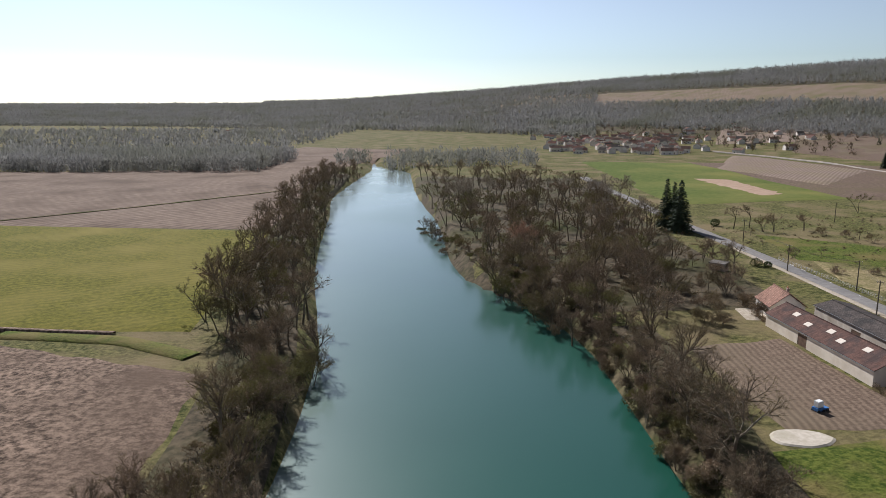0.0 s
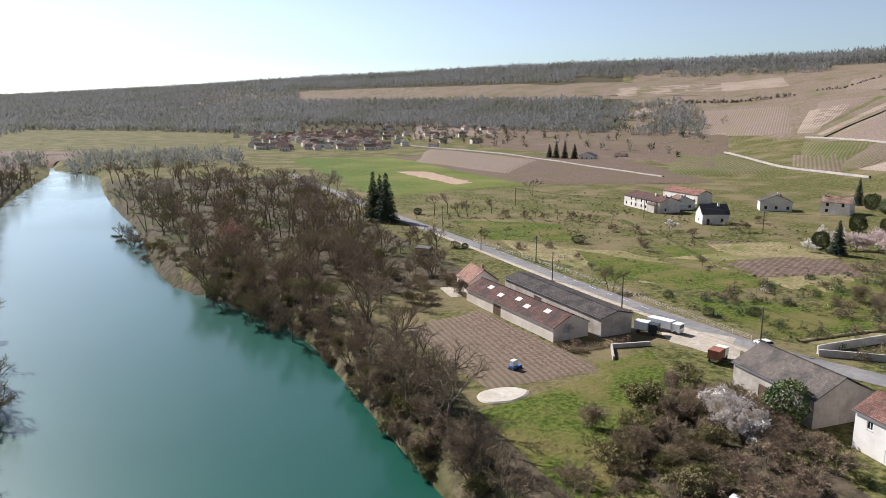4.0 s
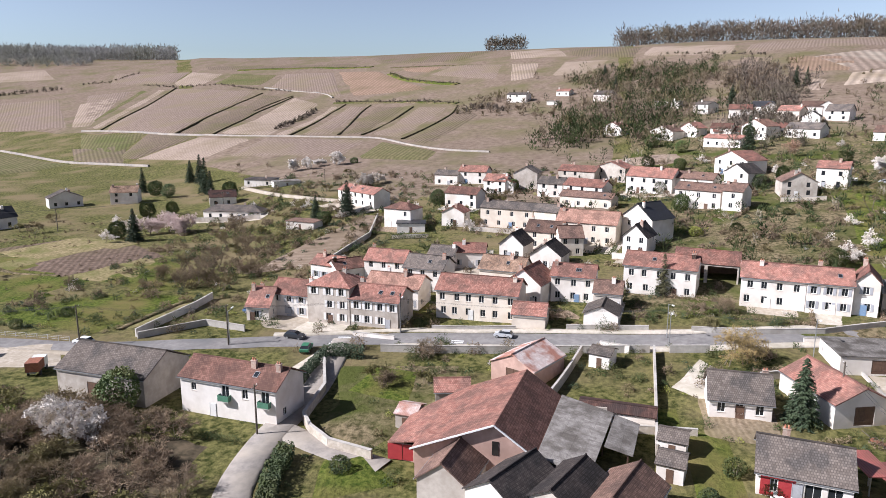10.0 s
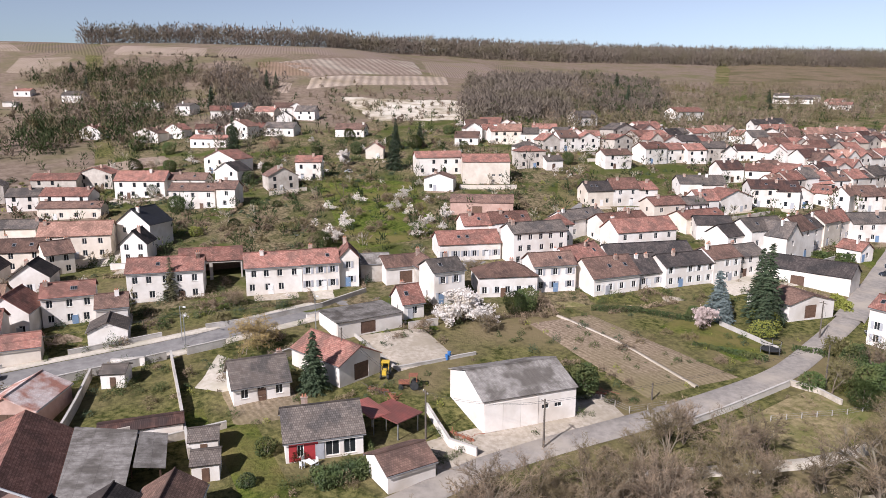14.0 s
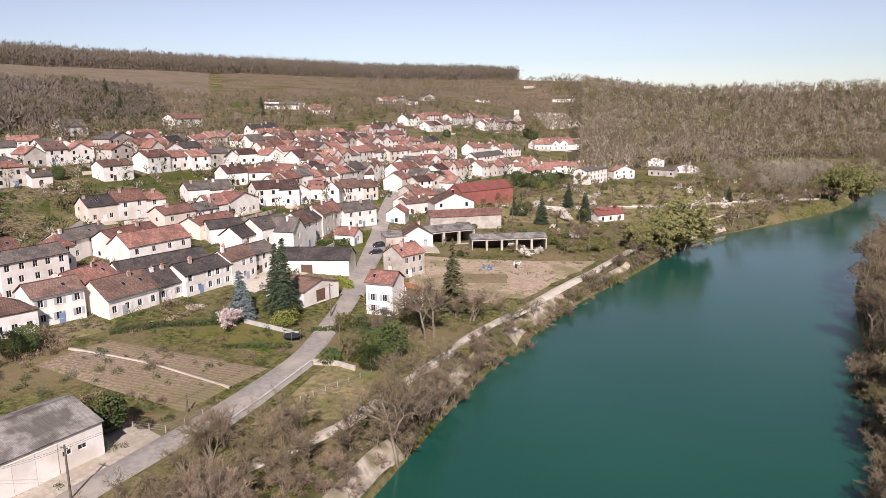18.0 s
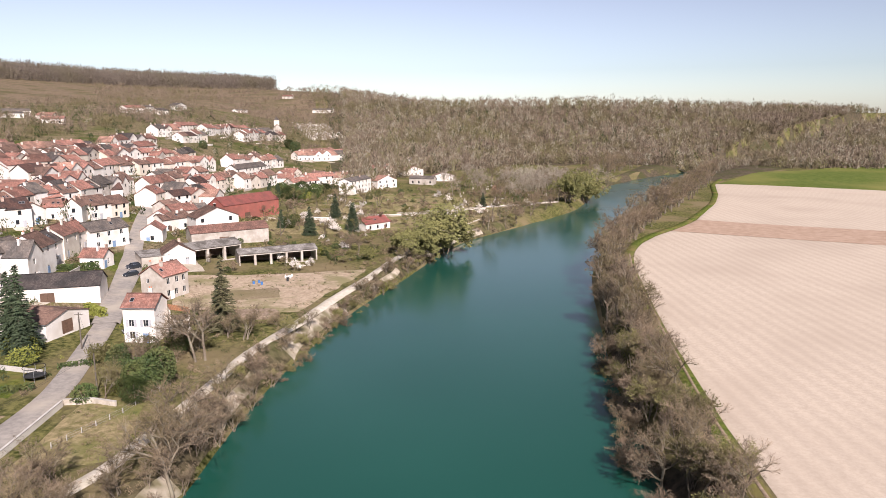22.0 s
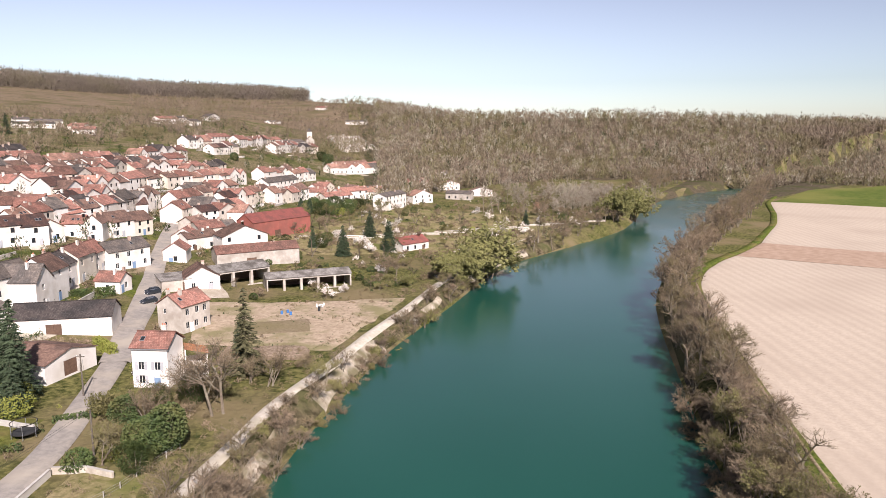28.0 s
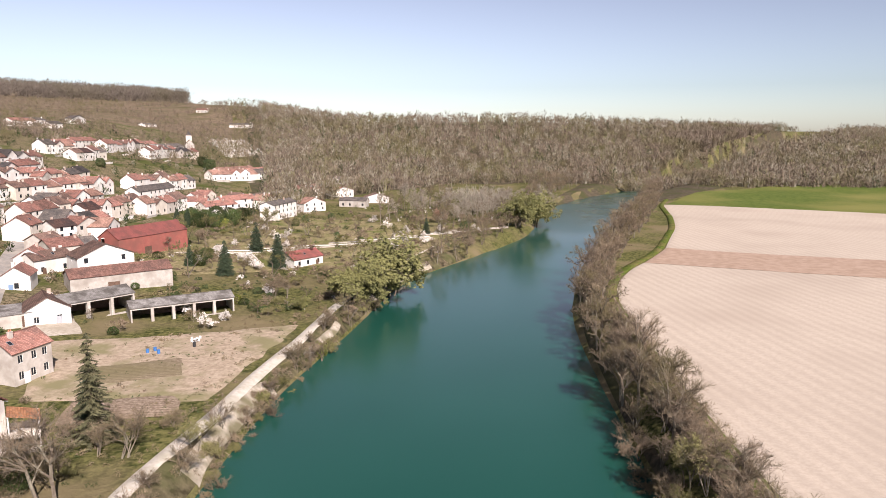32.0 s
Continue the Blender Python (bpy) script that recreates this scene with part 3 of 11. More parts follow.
plot("yard", (96, 1), (104, 0), (104, -14), (96, -14), LAWN, "green walled garden", 0.16, 1.5, "garden", 0.4)
plot("yard", (112, -14), (124, -20), (112, -27), (102, -24), PALEGRAVEL, "pale concrete drive", 0.17, 1.5, "yard", 0.4)
plot("garden_plot", (94, 36), (112, 44), (116, 22), (96, 20), SCRUB, "rough scrubby walled garden", 0.12, 1.5, "garden")
plot("garden_plot", (72, -14), (98, -14), (96, -20), (70, -20), LAWN, "small green front garden", 0.13, 1.5, "garden")
ribbon("garden_path", [(114, -88), (96, -90), (76, -88)], 0.8, GRAVEL, "narrow pale path between the beds", 0.3, "garden path", 2.0)
ribbon("towpath", [(60, -58), (51, -82), (48.7, -114), (48.4, -128), (46.1, -141), (43.5, -156), (41.3, -174), (36.8, -197), (33, -224), (20, -284), (2, -335)], 2.6, PALEGRAVEL, "pale gravel towpath along the river", 0.2, "path", 2.0)
for y0, y1, wide in ((-60, -86, 2.6), (-100, -128, 2.0), (-136, -176, 2.6), (-190, -216, 1.6), (-240, -300, 2.4)):
    ribbon("river_bank", [(east(y) + 2.2 + 0.8 * math.sin(y * 0.7), y) for y in range(y0, y1, -4)], wide, BANKSTONE, "pale eroded bank of stones and roots", 0.25, "bank", 1.5)
ribbon("river_bank", [(east(y) + 3.0, y) for y in range(-50, -330, -8)], 4.5, BANK, "dark earth bank with roots", 0.16, "bank", 2.0)
ribbon("river_bank", [(east(y) + 2.2, y) for y in range(190, 40, -8)], 6.0, BANK, "dark earth bank with roots", 0.2, "bank", 2.0)
ribbon("grass_strip", [(-97, 146), (-68, 142), (-50, 132)], 5, LAWN, "green grass strip between two fields", 0.3, "verge", 2.0)
ribbon("soil_bank", [(-120, 152), (-72, 146)], 1.6, PLOUGH, "low bank of turned earth", 0.6, "bank", 2.0)
ribbon("track", [(-200, 300), (-96, 420), (-84, 560)], 2.5, SCRUB, "weedy track across the bare field", 0.5, "track", 6.0)
VINE_COLOURS = {"m": ((0.20, 0.148, 0.115), (0.29, 0.22, 0.175), (0.235, 0.185, 0.12)), "p": ((0.29, 0.222, 0.17), (0.39, 0.305, 0.24), (0.25, 0.195, 0.13)),
                "d": ((0.145, 0.108, 0.078), (0.215, 0.165, 0.12), (0.15, 0.13, 0.065)), "o": ((0.12, 0.11, 0.05), (0.195, 0.165, 0.085), (0.11, 0.12, 0.04)),
                "r": ((0.235, 0.155, 0.108), (0.315, 0.218, 0.155), (0.20, 0.145, 0.09)), "b": ((0.36, 0.28, 0.215), (0.47, 0.38, 0.30), (0.30, 0.235, 0.16)), "v": ((0.24, 0.18, 0.14), (0.33, 0.255, 0.20), (0.40, 0.34, 0.27))}
VINE_WORDS = {"m": "brown bare vineyard parcel in early spring", "p": "pale stony vineyard parcel", "d": "dark earthy vineyard parcel", "o": "olive grassy vineyard parcel",
              "r": "reddish-brown vineyard parcel with trellis rows", "b": "pale vineyard with strong trellis rows", "v": "vineyard with pale rows of posts"}
VINES = {}


def vineyard(tone, a, b, c, d):
    """A parcel of vines whose rows run up the slope, along its sides."""
    way = round(math.degrees(math.atan2(a[1] - d[1] + b[1] - c[1], a[0] - d[0] + b[0] - c[0])) / 8) * 8
    if (tone, way) not in VINES:
        strong = tone in "bv"
        VINES[tone, way] = striped(f"vines_{tone}_{way % 360}", *VINE_COLOURS[tone][:2], 6.5 if strong else 2.6, 90 - way, 0.5, VINE_COLOURS[tone][2], depth=0.34 if strong else 0.3, soft=0.25)
    return plot("vineyard", a, b, c, d, VINES[tone, way], VINE_WORDS[tone], 0.8, 10.0, "vineyard")

vineyard("m", (718, 581), (747, 528), (584, 463), (570, 465))
vineyard("o", (743, 527), (746, 507), (553, 443), (556, 454))
vineyard("p", (743, 505), (747, 481), (530, 415), (537, 437))
vineyard("m", (747, 481), (706, 353), (498, 325), (530, 415))
vineyard("d", (690, 342), (670, 302), (479, 279), (495, 322))
vineyard("p", (669, 297), (613, 246), (461, 224), (479, 279))
vineyard("p", (604, 235), (605, 220), (460, 210), (461, 228))
vineyard("m", (605, 219), (594, 193), (462, 175), (460, 209))
vineyard("d", (593, 192), (572, 149), (459, 156), (462, 174))
vineyard("m", (571, 146), (558, 110), (435, 121), (459, 155))
vineyard("d", (553, 108), (514, 79), (405, 98), (433, 120))
vineyard("m", (816, 375), (807, 306), (642, 233), (719, 352))
vineyard("r", (811, 306), (778, 241), (643, 147), (638, 230))
vineyard("m", (875, 657), (855, 526), (768, 500), (791, 602))
vineyard("p", (854, 522), (834, 458), (757, 446), (768, 498))
vineyard("o", (834, 455), (816, 376), (734, 364), (756, 443))
vineyard("d", (898, 534), (879, 302), (823, 269), (862, 506))
vineyard("d", (980, 328), (899, 115), (790, 154), (841, 261))
vineyard("r", (795, 225), (772, 157), (729, 175), (761, 208))
vineyard("m", (766, 153), (743, 95), (649, 89), (720, 175))
vineyard("o", (521, 427), (508, 356), (425, 323), (454, 374))
vineyard("d", (507, 353), (477, 291), (417, 302), (424, 320))
vineyard("p", (476, 288), (457, 229), (397, 234), (416, 300))
vineyard("m", (457, 227), (442, 141), (372, 136), (395, 230))
vineyard("o", (437, 136), (385, 83), (354, 83), (368, 133))
vineyard("p", (841, 106), (872, 45), (750, 27), (770, 97))
vineyard("d", (870, 43), (782, -48), (705, -30), (745, 27))
vineyard("p", (780, -50), (713, -128), (643, -112), (701, -34))
vineyard("m", (711, -130), (737, -329), (651, -291), (641, -113))
vineyard("p", (742, 93), (727, 54), (644, 52), (630, 79))
vineyard("p", (721, 37), (707, -17), (634, 7), (642, 47))
vineyard("m", (633, -112), (613, -138), (553, -122), (532, -83))
vineyard("r", (609, -139), (595, -198), (531, -175), (538, -125))
vineyard("p", (522, -135), (518, -154), (471, -136), (476, -119))
vineyard("b", (529, -162), (585, -314), (517, -282), (478, -141))
vineyard("v", (594, -149), (701, -337), (576, -286), (528, -165))
vineyard("m", (718, -347), (787, -474), (550, -365), (578, -289))
vineyard("d", (789, -476), (704, -505), (510, -378), (541, -361))
plot("chalk_scar", (455, -158), (426, -249), (342, -197), (371, -150), CHALK, "pale chalk scar on the hillside", 0.7, 8.0, "chalk", 6.0)
vineyard("p", (792, 1098), (911, 790), (835, 708), (746, 980))
vineyard("p", (694, 837), (766, 838), (661, 776), (601, 796))
vineyard("d", (639, 746), (676, 740), (576, 705), (572, 769))
vineyard("m", (667, 710), (697, 591), (546, 455), (530, 598))
vineyard("m", (449, 1156), (511, 952), (478, 851), (357, 924))
vineyard("d", (496, 866), (571, 694), (484, 553), (386, 757))
vineyard("m", (306, 742), (333, 541), (241, 437), (225, 579))
vineyard("o", (453, 514), (462, 458), (411, 349), (338, 383))
vineyard("d", (467, 392), (470, 346), (404, 302), (425, 356))
vineyard("p", (658, 544), (719, 521), (546, 437), (546, 459))
ribbon("track", [(532, 435), (525, 400), (513, 363), (492, 324), (465, 248), (454, 189), (446, 140), (420, 118), (400, 98), (386, 82), (379, 56)], 1.4, LANE, "pale farm track between the vines", 1.1, "track", 6.0)
ribbon("track", [(490, 570), (520, 563), (543, 552), (543, 535)], 1.4, LANE, "pale farm track between the vines", 1.1, "track", 6.0)
ribbon("track", [(467, 461), (442, 405), (416, 353), (405, 318), (390, 273)], 1.4, LANE, "pale farm track between the vines", 1.1, "track", 6.0)
ribbon("track", [(306, 798), (327, 715), (336, 631), (337, 555), (331, 478), (327, 416), (324, 372)], 1.4, LANE, "pale farm track between the vines", 1.1, "track", 6.0)
ribbon("track", [(686, 284), (667, 261), (641, 246)], 1.4, LANE, "pale farm track between the vines", 1.1, "track", 6.0)
ribbon("track", [(720, 354), (697, 318), (686, 290), (677, 274)], 1.4, LANE, "pale farm track between the vines", 1.1, "track", 6.0)
ribbon("grass_bank", [(853, 455), (854, 418), (848, 342), (819, 264)], 9.0, LAWN, "green grassy bank along the hillside", 1.0, "verge", 6.0)
ribbon("grass_bank", [(755, 222), (702, 189), (671, 153), (654, 128)], 9.0, LAWN, "green grassy bank along the hillside", 1.0, "verge", 6.0)
ribbon("grass_bank", [(615, 234), (609, 200), (589, 154), (566, 111)], 7.0, SCRUB, "weedy bank under the hedge", 1.0, "verge", 6.0)
ribbon("field_bank", [(687, 341), (641, 344), (576, 336), (494, 320)], 1.5, BANK, "dark earth bank between two parcels", 1.1, "bank", 5.0)
ribbon("field_bank", [(669, 299), (635, 305), (592, 303)], 1.5, BANK, "dark earth bank between two parcels", 1.1, "bank", 5.0)
ribbon("field_bank", [(747, 479), (615, 438), (530, 415)], 1.5, BANK, "dark earth bank between two parcels", 1.1, "bank", 5.0)
ribbon("field_bank", [(594, 193), (570, 193), (462, 174)], 1.5, BANK, "dark earth bank between two parcels", 1.1, "bank", 5.0)
ribbon("field_bank", [(567, 148), (510, 151), (459, 156)], 1.5, BANK, "dark earth bank between two parcels", 1.1, "bank", 5.0)
ribbon("field_bank", [(558, 109), (527, 107), (435, 121)], 1.5, BANK, "dark earth bank between two parcels", 1.1, "bank", 5.0)
ribbon("field_bank", [(605, 220), (568, 221), (460, 210)], 1.5, BANK, "dark earth bank between two parcels", 1.1, "bank", 5.0)
ribbon("field_bank", [(479, 279), (581, 297), (663, 296)], 1.5, BANK, "dark earth bank between two parcels", 1.1, "bank", 5.0)
ribbon("field_bank", [(571, 691), (679, 744)], 1.5, BANK, "dark earth bank between two parcels", 1.1, "bank", 5.0)
ribbon("field_bank", [(793, 233), (780, 181), (741, 118)], 1.5, BANK, "dark earth bank between two parcels", 1.1, "bank", 5.0)
plot("vineyard", (137, 2100), (261, 2326), (553, 1785), (499, 1525), VINE_C, "reddish-brown vineyard parcel with trellis rows", 0.7, 12.0, "vineyard")
plot("vineyard", (614, -719), (690, -1348), (442, -1344), (445, -980), VINE_D, "olive-brown grassy vineyard parcel", 0.7, 12.0, "vineyard")
plot("vineyard", (344, 12), (356, -42), (324, -41), (320, -30), VINE_B, "pale stony vineyard parcel", 0.7, 12.0, "vineyard")
ribbon("track", [(307, 165), (276, 127), (264, 92)], 1.7, GRAVEL, "pale farm track between the vines", 1.0, "track", 8.0)


plot("meadow", (119, 269), (158, 239), (145, 204), (112, 218), LAWN, "fresh green piece of meadow", 0.16, 2.5, "meadow", 1.5)
plot("garden_plot", (117, 221), (154, 169), (117, 169), (112, 192), STRAW, "dry tan piece of meadow", 0.18, 2.5, "meadow", 1.5)
plot("meadow", (128, 167), (160, 149), (156, 127), (125, 137), LAWN, "fresh green piece of meadow", 0.20, 2.5, "meadow", 1.5)
plot("garden_plot", (181, 183), (207, 175), (203, 148), (166, 157), STRAW, "dry tan piece of meadow", 0.22, 2.5, "meadow", 1.5)
plot("garden_plot", (166, 157), (200, 148), (187, 128), (158, 135), VINE_A, "small dug brown plot in the meadow", 0.24, 2.5, "garden", 1.5)
plot("meadow", (124, 136), (146, 115), (149, 94), (116, 99), LAWN, "fresh green piece of meadow", 0.16, 2.5, "meadow", 1.5)
plot("garden_plot", (127, 160), (147, 149), (142, 136), (121, 147), STRAW, "dry tan piece of meadow", 0.18, 2.5, "meadow", 1.5)
plot("garden_plot", (121, 95), (145, 93), (145, 89), (127, 90), STRAW, "dry tan piece of meadow", 0.20, 2.5, "meadow", 1.5)
plot("meadow", (159, 130), (183, 124), (163, 99), (145, 107), LAWN, "fresh green piece of meadow", 0.22, 2.5, "meadow", 1.5)
ribbon("track", [(185, 236), (176, 200), (165, 172), (157, 154)], 1.4, SCRUB, "trodden grass track across the meadow", 0.3, "track", 3.0)
ribbon("track", [(121, 95), (134, 95), (145, 93)], 1.4, SCRUB, "trodden grass track across the meadow", 0.3, "track", 3.0)
plot("meadow", (133, 196), (151, 155), (142, 125), (116, 159), LAWN, "fresh green piece of meadow", 0.24, 2.5, "meadow", 1.5)
plot("meadow", (119, 127), (145, 116), (149, 93), (119, 102), LAWN, "fresh green piece of meadow", 0.16, 2.5, "meadow", 1.5)
plot("meadow", (161, 192), (180, 169), (160, 140), (151, 164), LAWN, "fresh green piece of meadow", 0.18, 2.5, "meadow", 1.5)
plot("garden_plot", (184, 188), (206, 174), (190, 144), (161, 149), VINE_A, "small dug brown plot in the meadow", 0.20, 2.5, "garden", 1.5)
plot("garden_plot", (177, 152), (186, 130), (159, 115), (155, 136), STRAW, "dry tan piece of meadow", 0.22, 2.5, "meadow", 1.5)
ribbon("track", [(188, 240), (172, 191), (157, 157), (158, 141)], 1.4, SCRUB, "trodden grass track across the meadow", 0.3, "track", 3.0)


# ---- houses ----
def tiles(name, c1, c2, c3, step_x=0.3, step_z=0.36, rough=0.85, depth=0.4, edge=0.5):
    return local_rows(mat(name, c1, c2, 1.3, rough, 0.12, c3, 0.35, amount3=0.8, per_object=0.24), step_x, step_z, depth, edge)


ROOFS = {
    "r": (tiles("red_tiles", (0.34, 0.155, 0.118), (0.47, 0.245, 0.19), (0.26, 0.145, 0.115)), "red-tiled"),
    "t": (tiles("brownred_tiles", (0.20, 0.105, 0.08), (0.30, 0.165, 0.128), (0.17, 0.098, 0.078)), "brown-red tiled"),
    "p": (tiles("faded_tiles", (0.38, 0.21, 0.155), (0.48, 0.285, 0.215), (0.28, 0.165, 0.125)), "faded pink-tiled"),
    "b": (tiles("brown_tiles", (0.22, 0.135, 0.105), (0.27, 0.17, 0.13), (0.16, 0.105, 0.085)), "brown-tiled"),
    "m": (tiles("mottled_tiles", (0.30, 0.19, 0.13), (0.17, 0.12, 0.09), (0.36, 0.24, 0.17)), "mottled brown-tiled"),
    "d": (tiles("grey_tiles", (0.165, 0.135, 0.115), (0.21, 0.175, 0.15), (0.12, 0.105, 0.095)), "grey-brown tiled"),
    "n": (tiles("dark_tiles", (0.085, 0.07, 0.065), (0.12, 0.10, 0.09), (0.065, 0.058, 0.055)), "dark-tiled"),
    "k": (tiles("black_slates", (0.028, 0.028, 0.032), (0.045, 0.045, 0.05), (0.035, 0.035, 0.035), 0.3, 0.25, 0.5), "black-slated"),
    "g": (tiles("fibre_cement", (0.20, 0.18, 0.16), (0.30, 0.275, 0.25), (0.13, 0.115, 0.10), 0.22, 1.7, 0.9, 0.2, 0.66), "grey corrugated"),
    "q": (tiles("rust_sheet", (0.085, 0.05, 0.042), (0.145, 0.082, 0.066), (0.075, 0.052, 0.047), 0.25, 1.6, 0.85, 0.3, 0.6), "dark red corrugated"),
    "u": (tiles("red_metal", (0.24, 0.075, 0.06), (0.29, 0.09, 0.072), (0.19, 0.07, 0.055), 0.35, 6.0, 0.6, 0.08, 0.7), "dark red metal"),
    "v": (tiles("rusty_white_sheet", (0.62, 0.54, 0.50), (0.52, 0.40, 0.35), (0.36, 0.17, 0.12), 0.25, 1.6, 0.6, 0.15, 0.7), "rust-streaked white corrugated"),
}
WALLS = {
    "w": (mat("white_render", (0.71, 0.655, 0.59), (0.79, 0.735, 0.67), 0.5, 0.9, 0.06, (0.58, 0.51, 0.43), 0.2, amount3=0.45, per_object=0.1), "white-rendered"),
    "c": (mat("cream_render", (0.64, 0.555, 0.455), (0.71, 0.63, 0.53), 0.5, 0.9, 0.06, (0.54, 0.455, 0.365), 0.2, amount3=0.4, per_object=0.08), "cream-rendered"),
    "s": (mat("grey_stone_render", (0.44, 0.385, 0.33), (0.53, 0.475, 0.41), 0.9, 0.9, 0.12, (0.34, 0.29, 0.24), 0.3, per_object=0.1), "grey stone-rendered"),
    "k": (mat("pink_brick", (0.46, 0.30, 0.24), (0.53, 0.36, 0.29), 1.5, 0.9, 0.1, (0.38, 0.25, 0.20), 0.3), "pink brick"),
    "q": (mat("red_timber", (0.27, 0.08, 0.06), (0.32, 0.10, 0.075), 0.6, 0.8, 0.05, (0.22, 0.08, 0.06), 0.2), "dark red boarded"),
}
FRAME = mat("window_frame", (0.72, 0.70, 0.66), (0.78, 0.76, 0.72), 2, 0.6, 0)
SURROUND = mat("stone_surround", (0.60, 0.53, 0.45), (0.66, 0.59, 0.51), 2, 0.9, 0.05)
SHUTTER = {
    "white": mat("white_shutter", (0.70, 0.68, 0.64), (0.75, 0.73, 0.69), 2, 0.6, 0, per_object=0.06),
    "grey": mat("grey_shutter", (0.36, 0.36, 0.37), (0.42, 0.42, 0.43), 2, 0.6, 0, per_object=0.1),
    "brown": mat("brown_shutter", (0.17, 0.09, 0.055), (0.22, 0.12, 0.07), 2, 0.6, 0, per_object=0.1),
    "green": mat("green_shutter", (0.06, 0.16, 0.10), (0.08, 0.19, 0.12), 2, 0.6, 0),
    "blue": mat("blue_shutter", (0.16, 0.24, 0.36), (0.19, 0.28, 0.40), 2, 0.6, 0),
}
DARKWOOD = mat("dark_wood", (0.10, 0.055, 0.035), (0.14, 0.08, 0.05), 2, 0.7, 0.05, per_object=0.2)
REDDOOR = mat("red_door", (0.33, 0.03, 0.035), (0.38, 0.04, 0.04), 2, 0.6, 0.02)
CHIM = mat("chimney_brick", (0.34, 0.215, 0.165), (0.48, 0.39, 0.32), 1.5, 0.9, 0.1, per_object=0.2)
POT = mat("chimney_pot", (0.42, 0.17, 0.10), (0.46, 0.20, 0.12), 2, 0.8, 0)
# Near-black stand-in for the shade inside openings; also colours the trampoline rim.
DIM = mat("dark_interior", (0.02, 0.018, 0.016), (0.035, 0.03, 0.026), 1, 0.9, 0)
METAL = mat("grey_metal", (0.33, 0.33, 0.33), (0.38, 0.38, 0.38), 1, 0.5, 0, metal=0.6)
glass = bpy.data.materials.new("window_glass")
glass.use_nodes = True
gp = glass.node_tree.nodes["Principled BSDF"]
gp.inputs["Base Color"].default_value, gp.inputs["Roughness"].default_value, gp.inputs["IOR"].default_value = (0.022, 0.025, 0.028, 1), 0.08, 1.5
solar = bpy.data.materials.new("solar_glass")
solar.use_nodes = True
sp = solar.node_tree.nodes["Principled BSDF"]
sp.inputs["Base Color"].default_value, sp.inputs["Roughness"].default_value = (0.012, 0.016, 0.035, 1), 0.15

CONCRETE_GREY = mat("balcony_concrete", (0.42, 0.39, 0.35), (0.50, 0.465, 0.42), 1.5, 0.9, 0.1)
MESHES = {}


def shared(name, key, build, material, parent, place, label=""):
    """A part on a mesh that alike parts share."""
    key = (name, key, material.name)
    if key not in MESHES:
        bm = bmesh.new()
        build(bm)
        me = bpy.data.meshes.new(name)
        bm.to_mesh(me)
        bm.free()
        me.materials.append(material)
        MESHES[key] = me
    ob = new(name, MESHES[key])
    ob.parent = parent
    ob.matrix_local = place
    return tagged(ob, label)


def box(bm, x0, x1, y0, y1, z0, z1, turn=None):
    m = Matrix.Translation(((x0 + x1) / 2, (y0 + y1) / 2, (z0 + z1) / 2)) @ Matrix.Diagonal((x1 - x0, y1 - y0, z1 - z0, 1))
    return bmesh.ops.create_cube(bm, size=1, matrix=(turn @ m) if turn else m)["verts"]


def panel(bm, m, width, z0, z1, holes, deep=0.16):
    """A wall face in the x-z plane of m, from 0 to width, looking along -y, with openings (x0, x1, z0, z1) that have reveals."""
    xs = sorted({round(v, 2) for v in (0.0, width, *(h[0] for h in holes), *(h[1] for h in holes))})
    zs = sorted({round(v, 2) for v in (z0, z1, *(h[2] for h in holes), *(h[3] for h in holes))})
    cache = {}

    def v(x, y, z):
        k = (round(x, 3), y, round(z, 3))
        if k not in cache:
            cache[k] = bm.verts.new(m @ Vector((x, y, z)))
        return cache[k]
    for i in range(len(xs) - 1):
        for j in range(len(zs) - 1):
            cx, cz = (xs[i] + xs[i + 1]) / 2, (zs[j] + zs[j + 1]) / 2
            if not any(h[0] < cx < h[1] and h[2] < cz < h[3] for h in holes):
                bm.faces.new((v(xs[i], 0, zs[j]), v(xs[i + 1], 0, zs[j]), v(xs[i + 1], 0, zs[j + 1]), v(xs[i], 0, zs[j + 1])))
    for a, b, c, d in holes:
        for p, q in (((a, c), (b, c)), ((b, c), (b, d)), ((b, d), (a, d)), ((a, d), (a, c))):
            n = [bm.verts.new(m @ Vector((x, y, z))) for (x, z), y in ((q, 0), (p, 0), (p, deep), (q, deep))]
            bm.faces.new(n)


